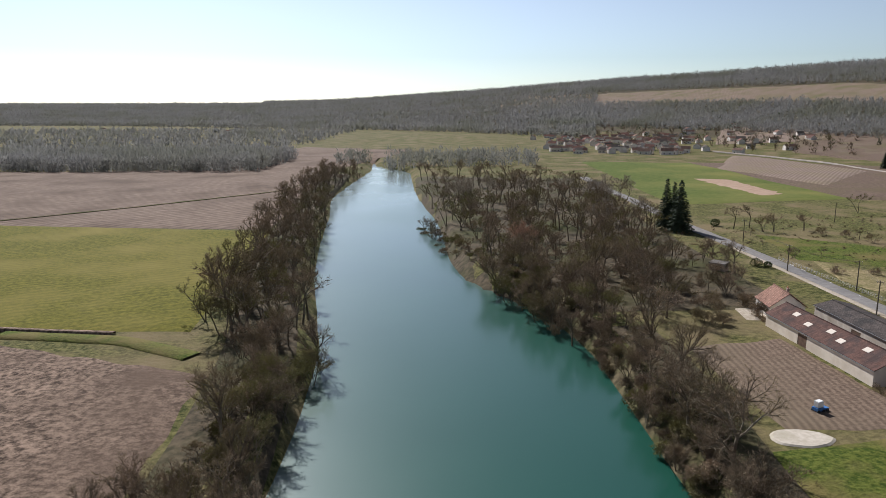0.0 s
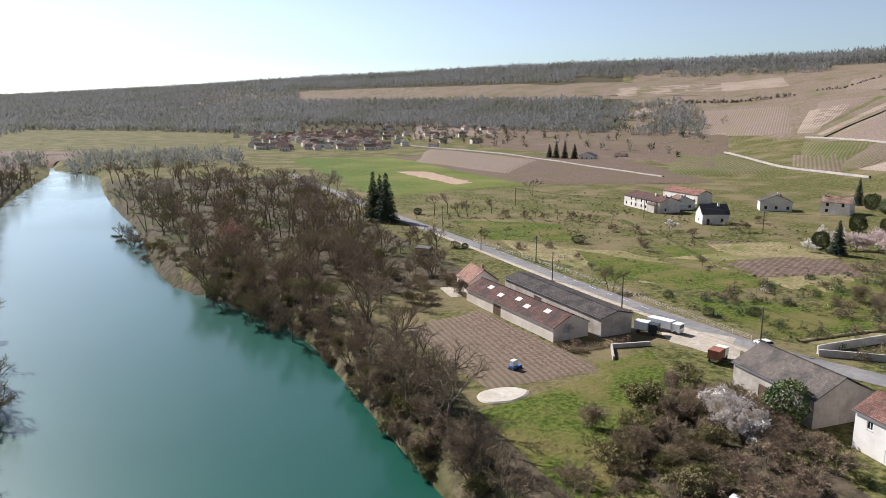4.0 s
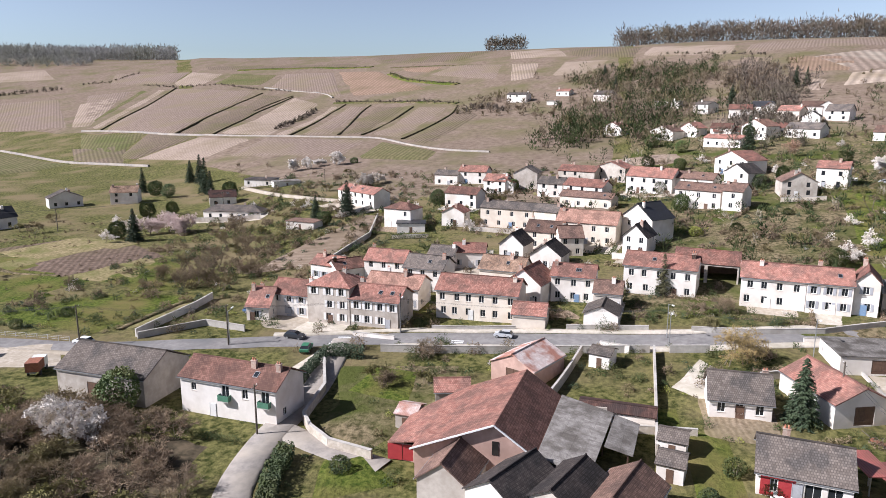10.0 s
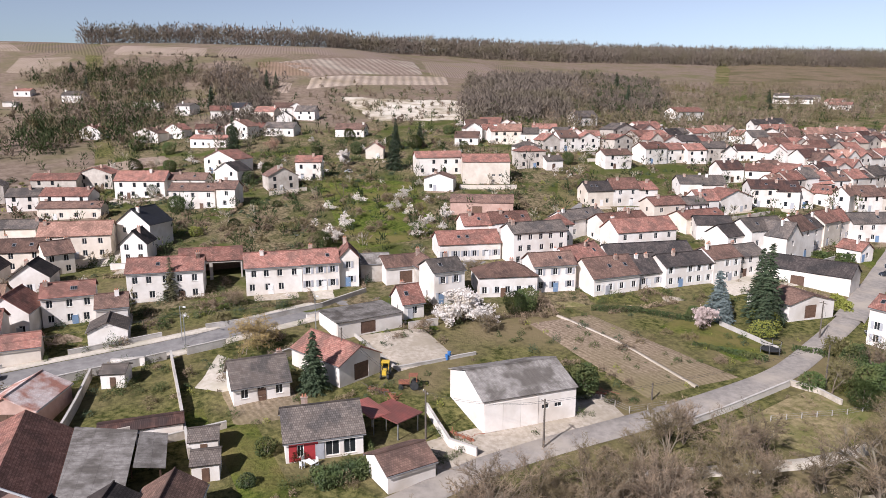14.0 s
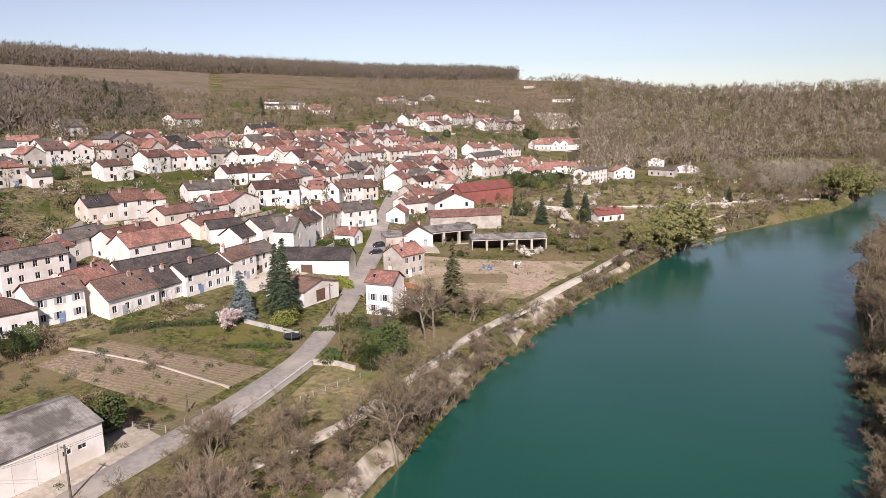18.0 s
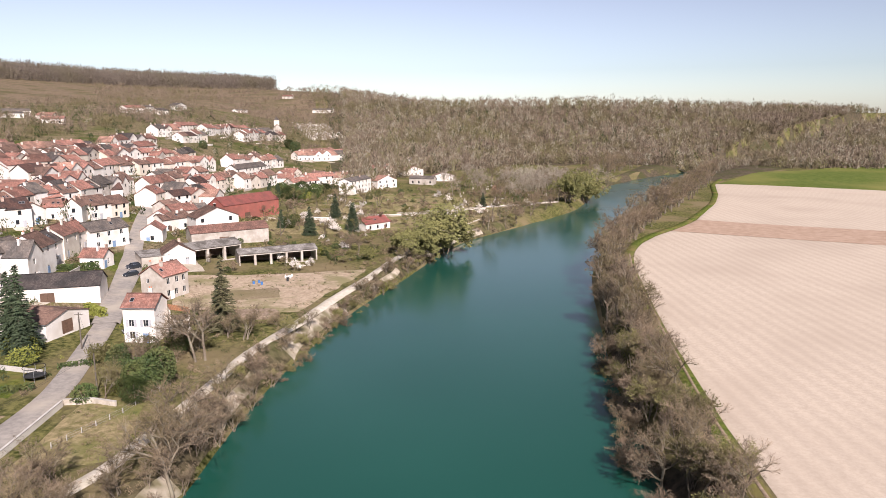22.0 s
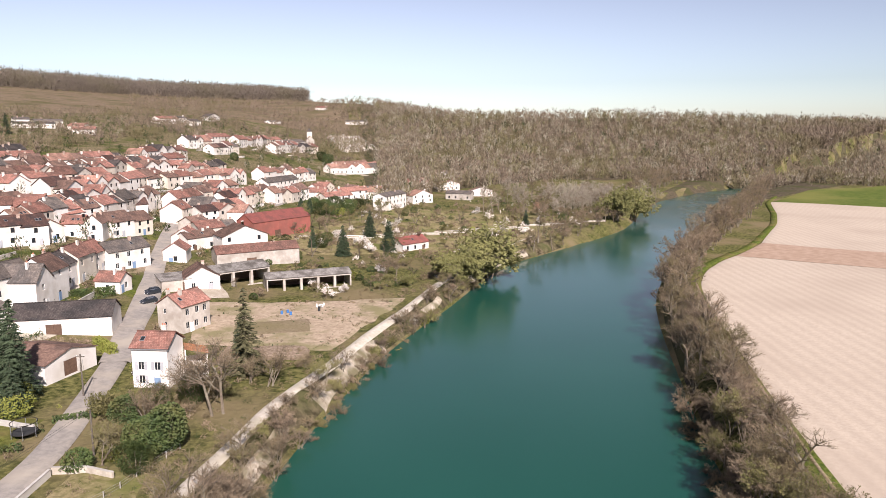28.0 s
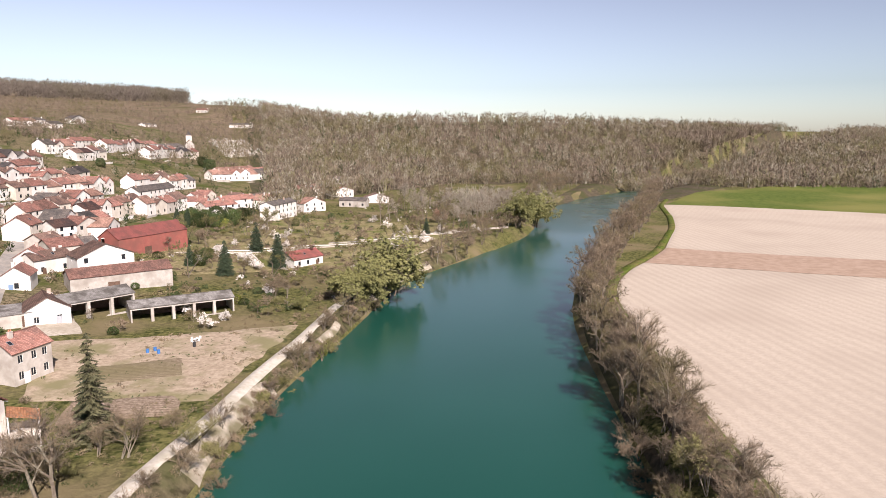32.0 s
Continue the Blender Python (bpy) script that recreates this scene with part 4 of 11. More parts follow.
def window(parent, m, x0, x1, z0, z1, shutter=None, deep=0.16, sill=True, plain=False):
    """A framed window in an opening of the wall face m, with its pane, sill and shutters."""
    w, h = round(x1 - x0, 2), round(z1 - z0, 2)

    def frame_mesh(bm):
        f = 0.07
        for b in ((0, f, 0, h), (w - f, w, 0, h), (f, w - f, 0, f), (f, w - f, h - f, h), (w / 2 - 0.03, w / 2 + 0.03, f, h - f)):
            box(bm, b[0], b[1], deep - 0.07, deep - 0.01, b[2], b[3])
    at = m @ Matrix.Translation((x0, 0, z0))
    if plain:
        return shared("window", (w, h, "plain"), lambda bm: box(bm, 0.0, w, deep - 0.05, deep - 0.02, 0.0, h), glass, parent, at)
    win = shared("window", (w, h), frame_mesh, FRAME, parent, at)
    shared("pane", (w, h), lambda bm: box(bm, 0.03, w - 0.03, deep - 0.05, deep - 0.025, 0.03, h - 0.03), glass, win, Matrix())
    if sill:
        shared("sill", w, lambda bm: box(bm, -0.08, w + 0.08, -0.07, 0.1, -0.09, -0.005), SURROUND, win, Matrix())
    if shutter:
        for s in (-w / 2 - 0.02, w + 0.02):
            shared("shutter", (w, h), lambda bm: box(bm, 0, w / 2, -0.06, -0.012, 0, h), SHUTTER[shutter], win, Matrix.Translation((s, 0, 0)))
    return win


def slab(bm, a, b, c, d, thick):
    """A roof slope with corners a, b at the eaves and c, d at the ridge, with tile courses laid out along it."""
    uv = bm.loops.layers.uv.verify()
    a, b, c, d = (Vector(p) for p in (a, b, c, d))
    n = (b - a).cross(d - a).normalized() if (d - a).length > 0.01 else (b - a).cross(c - a).normalized()
    along = (b - a).normalized()
    up = n.cross(along)
    top = [bm.verts.new(p) for p in ((a, b, c, d) if (c - d).length > 0.05 else (a, b, c))]
    low = [bm.verts.new(v.co - n * thick) for v in top]
    faces = [bm.faces.new(top), bm.faces.new(low[::-1])]
    for k in range(len(top)):
        j = (k + 1) % len(top)
        faces.append(bm.faces.new((top[j], top[k], low[k], low[j])))
    for f in faces:
        for lp in f.loops:
            lp[uv].uv = ((lp.vert.co - a).dot(along), (lp.vert.co - a).dot(up))


HOUSE_NO = [0]
FOOTPRINTS = [(90, 0, 1, 0, 17, 17)]


def house(style, x, y, rot, w, d, h, rh, roof, wall, sort):
    """style: e ridge along the front, g gable to the front, h hipped, f flat or leaning. Front at local -y."""
    HOUSE_NO[0] += 1
    FOOTPRINTS.append((x, y, math.cos(radians(rot)), math.sin(radians(rot)), w / 2 + 0.7, d / 2 + 0.7))
    rng = random.Random(HOUSE_NO[0] * 7 + 3)
    rmat, rname = ROOFS[roof]
    wmat, wname = WALLS[wall]
    z = min(drape_z(x + a * w * 0.4 * math.cos(radians(rot)), y + a * w * 0.4 * math.sin(radians(rot))) for a in (-1, 0, 1))
    kinds = {"barn": "barn", "open": "open_barn", "hangar": "hangar", "shed": "shed", "carport": "carport", "farm": "barn"}
    kind = kinds.get(sort, "house")
    base = new(kind)
    base.matrix_world = pose(x, y, z, 0, 0, rot)
    floors = 3 if h > 7.3 else 2 if h > 4.3 else 1
    homes = kind == "house"
    own = {"corner": ((2.0, 2.9, 3.7, 4.9), (7.6, 8.9, 3.0, 5.2), (11.2, 12.2, 3.6, 5.1), (14.6, 15.9, 3.0, 5.2)),
           "redhouse": ((1.5, 2.3, 0.6, 2.2), (5.2, 7.0, 0.2, 2.25), (7.6, 9.2, 0.2, 2.25))}.get(sort)
    text = {"house": f"{wname} {('one', 'two', 'three')[floors - 1]}-storey house with a {rname} roof", "barn": f"{wname} farm barn with a {rname} roof",
            "open_barn": f"open-fronted farm barn with a {rname} roof", "hangar": f"large {wname} hangar under a {rname} roof",
            "shed": f"low {wname} garden shed with a {rname} roof", "carport": f"open carport under a {rname} roof"}[kind]
    tagged(base, text, kind.replace("_", " "), group="village houses" if homes else "village outbuildings")
    dist = math.hypot(x, y)
    far = dist > 330
    ov = 0.35 if homes else 0.25
    hx, hy = w / 2, d / 2
    # openings on the front and on the two ends
    holes, ends = [], [[], []]
    fh = h / floors
    shutter = rng.choice(["white", "white", "grey", "brown", None, None, None]) if homes and dist < 190 else None
    if homes:
        cols = max(1, int(w / (2.7 if dist < 200 else 4.2)))
        ww, wh = (1.12, 1.55) if not far else (1.2, 1.45)
        for f in range(floors):
            for c in range(cols):
                if rng.random() < 0.12:
                    continue
                cx = (c + 0.5 + rng.uniform(-0.1, 0.1)) * w / cols
                z0 = f * fh + 0.88
                if z0 + wh < h - 0.15:
                    holes.append((cx - ww / 2, cx + ww / 2, z0, z0 + wh))
        for e in ends:
            for f in range(floors):
                if rng.random() < (0.55 if dist < 260 else 0.25) and d > 6:
                    cx = d * rng.choice((0.3, 0.5, 0.7))
                    e.append((cx - 0.45, cx + 0.45, f * fh + 1.0, min(f * fh + 2.2, h - 0.2)))
        if own:
            holes, shutter = list(own), None
    elif kind == "barn" and w > 7:
        holes.append((w * 0.35, w * 0.35 + min(3.2, w * 0.35), 0.02, min(3.0, h - 0.5)))
    elif kind == "hangar":
        holes += [(w * 0.62, w * 0.62 + 1.2, 2.2, 2.9), (w * 0.76, w * 0.76 + 1.2, 2.2, 2.9)]
    if kind == "open_barn":
        n = max(2, int(w / 5))
        holes = [(k * w / n + 0.35, (k + 1) * w / n - 0.35, 0.02, h - 0.5) for k in range(n)]
    deep = 1.2 if kind == "open_barn" else 0.16
    front = Matrix.Translation((-hx, -hy, 0))
    right = Matrix.Translation((hx, -hy, 0)) @ pose(0, 0, 0, 0, 0, 90)
    left = Matrix.Translation((-hx, hy, 0)) @ pose(0, 0, 0, 0, 0, -90)
    rear = Matrix.Translation((hx, hy, 0)) @ pose(0, 0, 0, 0, 0, 180)
    if kind == "carport":
        for sx in (-1, 1):
            for sy in (-1, 1):
                shared("post", round(h, 1), lambda bm: box(bm, -0.07, 0.07, -0.07, 0.07, -0.4, h), METAL, base, Matrix.Translation((sx * (hx - 0.3), sy * (hy - 0.3), 0)))
    else:
        bm = bmesh.new()
        panel(bm, front, w, -2.0, h, holes, deep)
        panel(bm, right, d, -2.0, h, ends[0])
        panel(bm, left, d, -2.0, h, ends[1])
        panel(bm, rear, w, -2.0, h, [])
        if style == "e":
            for s in (-1, 1):
                vs = [bm.verts.new(p) for p in ((s * hx, -s * hy, h), (s * hx, s * hy, h), (s * hx, 0, h + rh))]
                bm.faces.new(vs)
        elif style == "g":
            for s in (-1, 1):
                vs = [bm.verts.new(p) for p in ((s * hx, s * hy, h), (-s * hx, s * hy, h), (0, s * hy, h + rh))]
                bm.faces.new(vs)
        elif style == "f":
            vs = [bm.verts.new(p) for p in ((hx, hy, h), (-hx, hy, h), (-hx, hy, h + rh), (hx, hy, h + rh))]
            bm.faces.new(vs)
        part("wall", bm, wmat, base)
    # the roof
    bm = bmesh.new()
    t = 0.16
    if style == "e":
        drop = ov * rh / hy
        for s in (-1, 1):
            slab(bm, (-s * (hx + ov), s * (hy + ov), h - drop + t), (s * (hx + ov), s * (hy + ov), h - drop + t), (s * (hx + ov), 0, h + rh + t), (-s * (hx + ov), 0, h + rh + t), t) if s > 0 else \
                slab(bm, (-(hx + ov), -(hy + ov), h - drop + t), (hx + ov, -(hy + ov), h - drop + t), (hx + ov, 0, h + rh + t), (-(hx + ov), 0, h + rh + t), t)
    elif style == "g":
        drop = ov * rh / hx
        slab(bm, (-(hx + ov), hy + ov, h - drop + t), (-(hx + ov), -(hy + ov), h - drop + t), (0, -(hy + ov), h + rh + t), (0, hy + ov, h + rh + t), t)
        slab(bm, (hx + ov, -(hy + ov), h - drop + t), (hx + ov, hy + ov, h - drop + t), (0, hy + ov, h + rh + t), (0, -(hy + ov), h + rh + t), t)
    elif style == "h":
        r = max(0.1, hx - hy) if hx > hy else 0.1
        X, Y = hx + ov, hy + ov
        slab(bm, (-X, -Y, h), (X, -Y, h), (r, 0, h + rh), (-r, 0, h + rh), t)
        slab(bm, (X, Y, h), (-X, Y, h), (-r, 0, h + rh), (r, 0, h + rh), t)
        slab(bm, (X, -Y, h), (X, Y, h), (r, 0, h + rh), (r, 0, h + rh), t)
        slab(bm, (-X, Y, h), (-X, -Y, h), (-r, 0, h + rh), (-r, 0, h + rh), t)
    else:
        slab(bm, (-hx - ov, -hy - ov, h + t), (hx + ov, -hy - ov, h + t), (hx + ov, hy + ov, h + rh + t), (-hx - ov, hy + ov, h + rh + t), t)
    bmesh.ops.recalc_face_normals(bm, faces=bm.faces)
    top = part("roof", bm, rmat, base)
    if style in "eg" and dist < 260:
        L = (w if style == "e" else d) + 2 * ov

        def ridge(bm):
            bmesh.ops.create_cone(bm, cap_ends=True, segments=6, radius1=0.14, radius2=0.14, depth=L, matrix=pose(0, 0, 0, 0, 90, 0))
        shared("ridge", round(L, 1), ridge, rmat, top, pose(0, 0, h + rh + t + 0.02, 0, 0, 0 if style == "e" else 90))
        if dist < 170 and (homes or kind == "barn"):
            # gutters along the eaves
            for s in (-1, 1):
                gl = w + 2 * ov if style == "e" else d + 2 * ov
                off = (0, s * (hy + ov + 0.05), h - ov * rh / hy + 0.03) if style == "e" else (s * (hx + ov + 0.05), 0, h - ov * rh / hx + 0.03)
                shared("gutter", round(gl, 1), lambda bm: box(bm, -gl / 2, gl / 2, -0.06, 0.06, -0.06, 0.04), METAL, base, pose(*off, 0, 0, 0 if style == "e" else 90))
    if kind == "barn" and w > 34 and roof == "q":
        # pale sheets let into the dark roof
        sl = math.degrees(math.atan2(rh, hy))
        for k, fx in enumerate((-0.62, -0.3, 0.05, 0.3, 0.66)):
            shared("roof_sheet", 1, lambda bm: box(bm, -0.9, 0.9, -0.6, 0.6, -0.01, 0.05), SURROUND, top, Matrix.Translation((fx * hx, -hy * (0.35 + 0.2 * (k % 2)), h + rh * (0.65 - 0.2 * (k % 2)) + 0.17)) @ pose(0, 0, 0, sl, 0, 0), "pale translucent roof sheet")
    # windows and doors
    if homes:
        for k, (a, b, c, e) in enumerate(holes):
            window(base, front, a, b, c, e, shutter, sill=dist < 170, plain=dist > 260)
        for m, e in ((right, ends[0]), (left, ends[1])):
            for a, b, c, f in e:
                window(base, m, a, b, c, f, None, sill=False, plain=dist > 200)
        if not far:
            dx = rng.uniform(0.2, 0.8) * w
            col = rng.choice([DARKWOOD, SHUTTER["white"], SHUTTER["grey"], SHUTTER["blue"]])
            door = shared("door", 1, lambda bm: (box(bm, -0.5, 0.5, -0.05, 0.06, -0.1, 2.05), box(bm, -0.58, -0.5, -0.08, 0.06, -0.1, 2.12), box(bm, 0.5, 0.58, -0.08, 0.06, -0.1, 2.12)), col, base, front @ Matrix.Translation((dx, -0.02, 0)))
            shared("door_handle", 1, lambda bm: box(bm, 0.34, 0.42, -0.1, -0.05, 0.95, 1.02), METAL, door, Matrix())
        if sort == "corner":
            for cx in (8.25, 15.25):
                bal = shared("balcony", 1, lambda bm: box(bm, -0.95, 0.95, -0.75, 0, -0.12, 0), CONCRETE_GREY, base, front @ Matrix.Translation((cx, 0, 3.0)))
                shared("balustrade", 1, lambda bm: (box(bm, -0.95, 0.95, -0.75, -0.70, 0, 0.9), box(bm, -0.95, -0.90, -0.70, 0, 0, 0.9), box(bm, 0.90, 0.95, -0.70, 0, 0, 0.9)), SHUTTER["green"], bal, Matrix(), "green boarded balustrade")
        if sort == "redhouse":
            shared("red_panel", 1, lambda bm: [box(bm, *b, -0.05, -0.01, *c) for b, c in (((0.4, 1.45), (0, 2.6)), ((2.35, 4.2), (0, 2.6)), ((1.45, 2.35), (2.25, 2.6)), ((1.45, 2.35), (0, 0.5)))], REDDOOR, base, front, "bright red painted front wall")
        # chimneys
        for _ in range(1 if rng.random() < 0.7 else 2):
            cx = rng.choice((-0.86, -0.4, 0.35, 0.86)) * hx
            ch = rng.uniform(0.9, 1.5)
            if style == "e":
                p = (cx, rng.choice((-0.1, 0.1)) * d, h + rh * 0.8)
            elif style == "g":
                p = (rng.choice((-0.12, 0.12)) * w, rng.choice((-0.8, -0.3, 0.6)) * hy, h + rh * 0.8)
            else:
                p = (0.3 * hx, 0.2 * hy, h + rh * 0.55)
            stack = shared("chimney", round(ch, 1), lambda bm: (box(bm, -0.42, 0.42, -0.26, 0.26, -0.3, ch), box(bm, -0.48, 0.48, -0.32, 0.32, ch, ch + 0.1)), CHIM if rng.random() < 0.7 else wmat, base, Matrix.Translation(p))
            for s in (-0.2, 0.2) if dist < 220 else ():
                shared("chimney_pot", 1, lambda bm: bmesh.ops.create_cone(bm, cap_ends=True, segments=7, radius1=0.13, radius2=0.1, depth=0.4, matrix=Matrix.Translation((0, 0, 0.2))), POT, stack, Matrix.Translation((s, 0, ch + 0.1)))
        if style == "e" and not far and rng.random() < 0.45:
            # roof lights
            for k in range(rng.choice((1, 2))):
                fx = rng.uniform(-0.7, 0.7) * hx
                sl = math.degrees(math.atan2(rh, hy))
                lm = Matrix.Translation((fx, -hy * 0.5, h + rh * 0.5 + 0.19)) @ pose(0, 0, 0, sl, 0, 0)
                rl = shared("roof_light", 1, lambda bm: [box(bm, *b, -0.02, 0.05) for b in ((-0.42, 0.42, -0.55, -0.47), (-0.42, 0.42, 0.47, 0.55), (-0.42, -0.36, -0.47, 0.47), (0.36, 0.42, -0.47, 0.47))], METAL, base, lm)
                shared("pane", "roof", lambda bm: box(bm, -0.37, 0.37, -0.48, 0.48, 0.0, 0.03), glass, rl, Matrix())
    elif kind in ("barn", "hangar") and holes:
        for a, b, c, e in holes:
            if kind == "barn":
                mt = DARKWOOD
                door = shared("barn_door", (round(b - a, 1), round(e - c, 1)), lambda bm: (box(bm, 0.02, (b - a) / 2 - 0.02, 0.06, 0.12, 0, e - c), box(bm, (b - a) / 2 + 0.02, b - a - 0.02, 0.06, 0.12, 0, e - c), box(bm, 0.02, b - a - 0.02, 0.03, 0.06, 0.5, 0.65)), mt, base, front @ Matrix.Translation((a, 0, c)))
            else:
                window(base, front, a, b, c, e, None, sill=False)
        if kind == "hangar" and wall == "w":
            for k in range(3):
                shared("sliding_door", 1, lambda bm: (box(bm, 0.05, w * 0.19, -0.07, -0.01, 0.05, h - 0.5), box(bm, 0.05, w * 0.19, -0.1, -0.07, h - 0.62, h - 0.5)), WALLS["w"][0], base, front @ Matrix.Translation((w * 0.19 * k + 0.1, 0, 0)), "pale ribbed sliding door")
    elif kind == "open_barn":
        part("dark_back", (lambda bm: (box(bm, -hx + 0.3, hx - 0.3, hy - 0.5, hy - 0.3, 0, h - 0.2), bm)[1])(bmesh.new()), DARKWOOD, base)
    elif kind == "shed":
        shared("door", "shed", lambda bm: box(bm, -0.45, 0.45, -0.04, 0.03, -0.05, 1.85), DARKWOOD, base, front @ Matrix.Translation((w * 0.5, 0, 0)))
    return base


def yard_of(x, y, rot, w, d, seed):
    """The ground before a house: gravel, grass or a dug bed."""
    rng = random.Random(seed)
    c, s = math.cos(radians(rot)), math.sin(radians(rot))
    deep = rng.uniform(4, 9)
    mt, text = rng.choice(((GRAVEL, "tan gravel forecourt"), (PALEGRAVEL, "pale paved forecourt"), (LAWN, "small green front garden"), (SCRUB, "weedy bare front garden"), (GARDENSOIL, "dug front garden bed"), (GRASS, "rough grass round the house")))

    def at(a, b):
        return (x + a * c - b * s, y + a * s + b * c)
    plot("yard", at(-w * 0.6, -d / 2 - deep), at(w * 0.6, -d / 2 - deep), at(w * 0.6, d / 2 + 1.5), at(-w * 0.6, d / 2 + 1.5), mt, text + " beside a village house", 0.2, 2.5, "yard", 0.5)


def farm_barn():
    """The big farm barn: a long red roof, uneven in its two slopes, a low wing with a red gate, brick gable."""
    ob = new("barn")
    X, Y = 78.5, 10.3
    z = drape_z(X, Y)
    ob.location = (X, Y, z)
    tagged(ob, "large pink brick farm barn under a worn red roof", "barn", "village outbuildings")
    L = 18.8
    t = 2.1 / L     # the ridge runs a little askew

    def p(u, y, h):
        return (u, y - t * u, h)
    bm = bmesh.new()
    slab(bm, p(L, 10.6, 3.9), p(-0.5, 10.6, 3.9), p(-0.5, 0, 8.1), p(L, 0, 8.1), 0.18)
    part("roof_north", bm, ROOFS["p"][0] if False else ROOFS["r"][0], ob, "lighter red tiles on the north slope")
    # The south slope takes the darker brown-red tile material.
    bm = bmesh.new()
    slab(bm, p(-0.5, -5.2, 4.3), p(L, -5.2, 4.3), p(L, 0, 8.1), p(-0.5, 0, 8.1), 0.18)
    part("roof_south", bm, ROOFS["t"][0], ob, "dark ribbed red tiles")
    bm = bmesh.new()
    slab(bm, p(13, 15.2, 2.4), p(3.5, 15.2, 2.4), p(1.5, 10.4, 3.95), p(L - 1, 10.4, 3.95), 0.16)
    part("wing_roof", bm, ROOFS["r"][0], ob)
    bm = bmesh.new()
    for u in (0.0, L - 0.4):
        vs = [bm.verts.new(p(u, y, h)) for y, h in ((10.2, -1), (-4.9, -1), (-4.9, 4.4), (0, 7.9), (10.2, 4.0))]
        bm.faces.new(vs)
    for y, h in ((10.2, 3.9), (-4.9, 4.3)):
        vs = [bm.verts.new(p(u, y, e)) for u, e in ((0, -1), (L - 0.4, -1), (L - 0.4, h), (0, h))]
        bm.faces.new(vs)
    for a, b in (((3.8, 14.8), (13, 14.8)), ((3.8, 14.8), (3.0, 10.2)), ((13, 14.8), (14, 10.2))):
        vs = [bm.verts.new(p(*q, e)) for q, e in ((a, -1), (b, -1), (b, 2.4), (a, 2.4))]
        bm.faces.new(vs)
    part("wall", bm, WALLS["k"][0], ob)
    gate = part("gate", (lambda bm: ([box(bm, -0.06, 0.06, k * 2.1, k * 2.1 + 2.0, 0.1, 2.3) for k in (0, 1)], bm)[1])(bmesh.new()), REDDOOR, ob, "wide red painted yard gate")
    gate.location = (3.3, 10.6, 0)
    # No hole here: a dark box paints the shade inside the gable window.
    part("gable_window", (lambda bm: (box(bm, -0.08, 0.1, -0.5, 0.3, 4.0, 5.8), bm)[1])(bmesh.new()), DIM, ob)
    part("bargeboard", (lambda bm: ([limb_box(bm, p(-0.6, a, b), p(-0.6, c, d)) for a, b, c, d in ((10.6, 3.95, 0, 8.15), (0, 8.15, -5.2, 4.35))], bm)[1])(bmesh.new()), FRAME, ob)
    # the grey-roofed lean-to beside it
    ob = new("open_barn")
    ob.location = (78.5, 2.0, z)
    tagged(ob, "open grey-roofed farm shed on posts beside the barn", "open barn", "village outbuildings")
    bm = bmesh.new()
    slab(bm, (-2.2, -3.2, 3.5), (16.4, -6.4, 3.5), (19, 1.0, 4.5), (0, 3.2, 4.5), 0.16)
    part("roof", bm, ROOFS["g"][0], ob)
    bm = bmesh.new()
    slab(bm, (6, -8.6, 2.6), (15.5, -10.0, 2.6), (16.3, -6.6, 3.3), (6.6, -5.0, 3.3), 0.14)
    part("lower_roof", bm, ROOFS["g"][0], ob)
    for u, v, h in ((-1.5, -2.8, 3.4), (4, -3.9, 3.4), (10, -4.9, 3.4), (15.8, -5.9, 3.4), (6.6, -8.0, 2.6), (15, -9.2, 2.6)):
        shared("post", ("shed", h), lambda bm: box(bm, -0.1, 0.1, -0.1, 0.1, -0.5, h), DARKWOOD, ob, Matrix.Translation((u, v, 0)))
    part("rear_wall", (lambda bm: (box(bm, 17.6, 17.9, -5.5, 1.0, -0.5, 3.6), bm)[1])(bmesh.new()), WALLS["s"][0], ob)


def limb_box(bm, a, b, r=0.09):
    a, b = Vector(a), Vector(b)
    m = Matrix.Translation((a + b) / 2) @ (b - a).to_track_quat("Z", "Y").to_matrix().to_4x4() @ Matrix.Diagonal((r * 2, r * 2, (b - a).length, 1))
    bmesh.ops.create_cube(bm, size=1, matrix=m)


farm_barn()


def porch(x, y, rot):
    """A two-storey timber porch under an orange-tiled lean-to roof."""
    ob = new("porch")
    ob.matrix_world = pose(x, y, drape_z(x, y), 0, 0, rot)
    tagged(ob, "open two-storey porch with an orange-tiled roof beside the tall house", "porch")
    bm = bmesh.new()
    slab(bm, (-2.2, -2.6, 5.0), (2.2, -2.6, 5.0), (2.2, 1.6, 6.2), (-2.2, 1.6, 6.2), 0.15)
    part("roof", bm, tiles("orange_tiles", (0.52, 0.23, 0.11), (0.60, 0.30, 0.16), (0.40, 0.19, 0.11)), ob, "bright orange tiles")
    for u in (-1.9, 0.0, 1.9):
        shared("post", "porch", lambda bm: box(bm, -0.08, 0.08, -0.08, 0.08, -0.3, 5.1), WALLS["w"][0], ob, Matrix.Translation((u, -2.3, 0)))
    for z in (0.15, 2.6):
        shared("deck", "porch", lambda bm: box(bm, -2.0, 2.0, -2.4, 1.6, -0.12, 0.0), CONCRETE_GREY, ob, Matrix.Translation((0, 0, z)))
    shared("parapet", "porch", lambda bm: [box(bm, a, b, c, d, 0.0, 0.95) for a, b, c, d in ((-2.0, 2.0, -2.4, -2.28), (1.88, 2.0, -2.28, 1.6), (-2.0, -1.88, -2.28, 1.6))], WALLS["c"][0], ob, Matrix.Translation((0, 0, 2.6)))
    part("back_wall", (lambda bm: (box(bm, -2.0, 2.0, 1.4, 1.6, 0, 6.0), bm)[1])(bmesh.new()), WALLS["w"][0], ob)


porch(68.2, -141.5, -60)


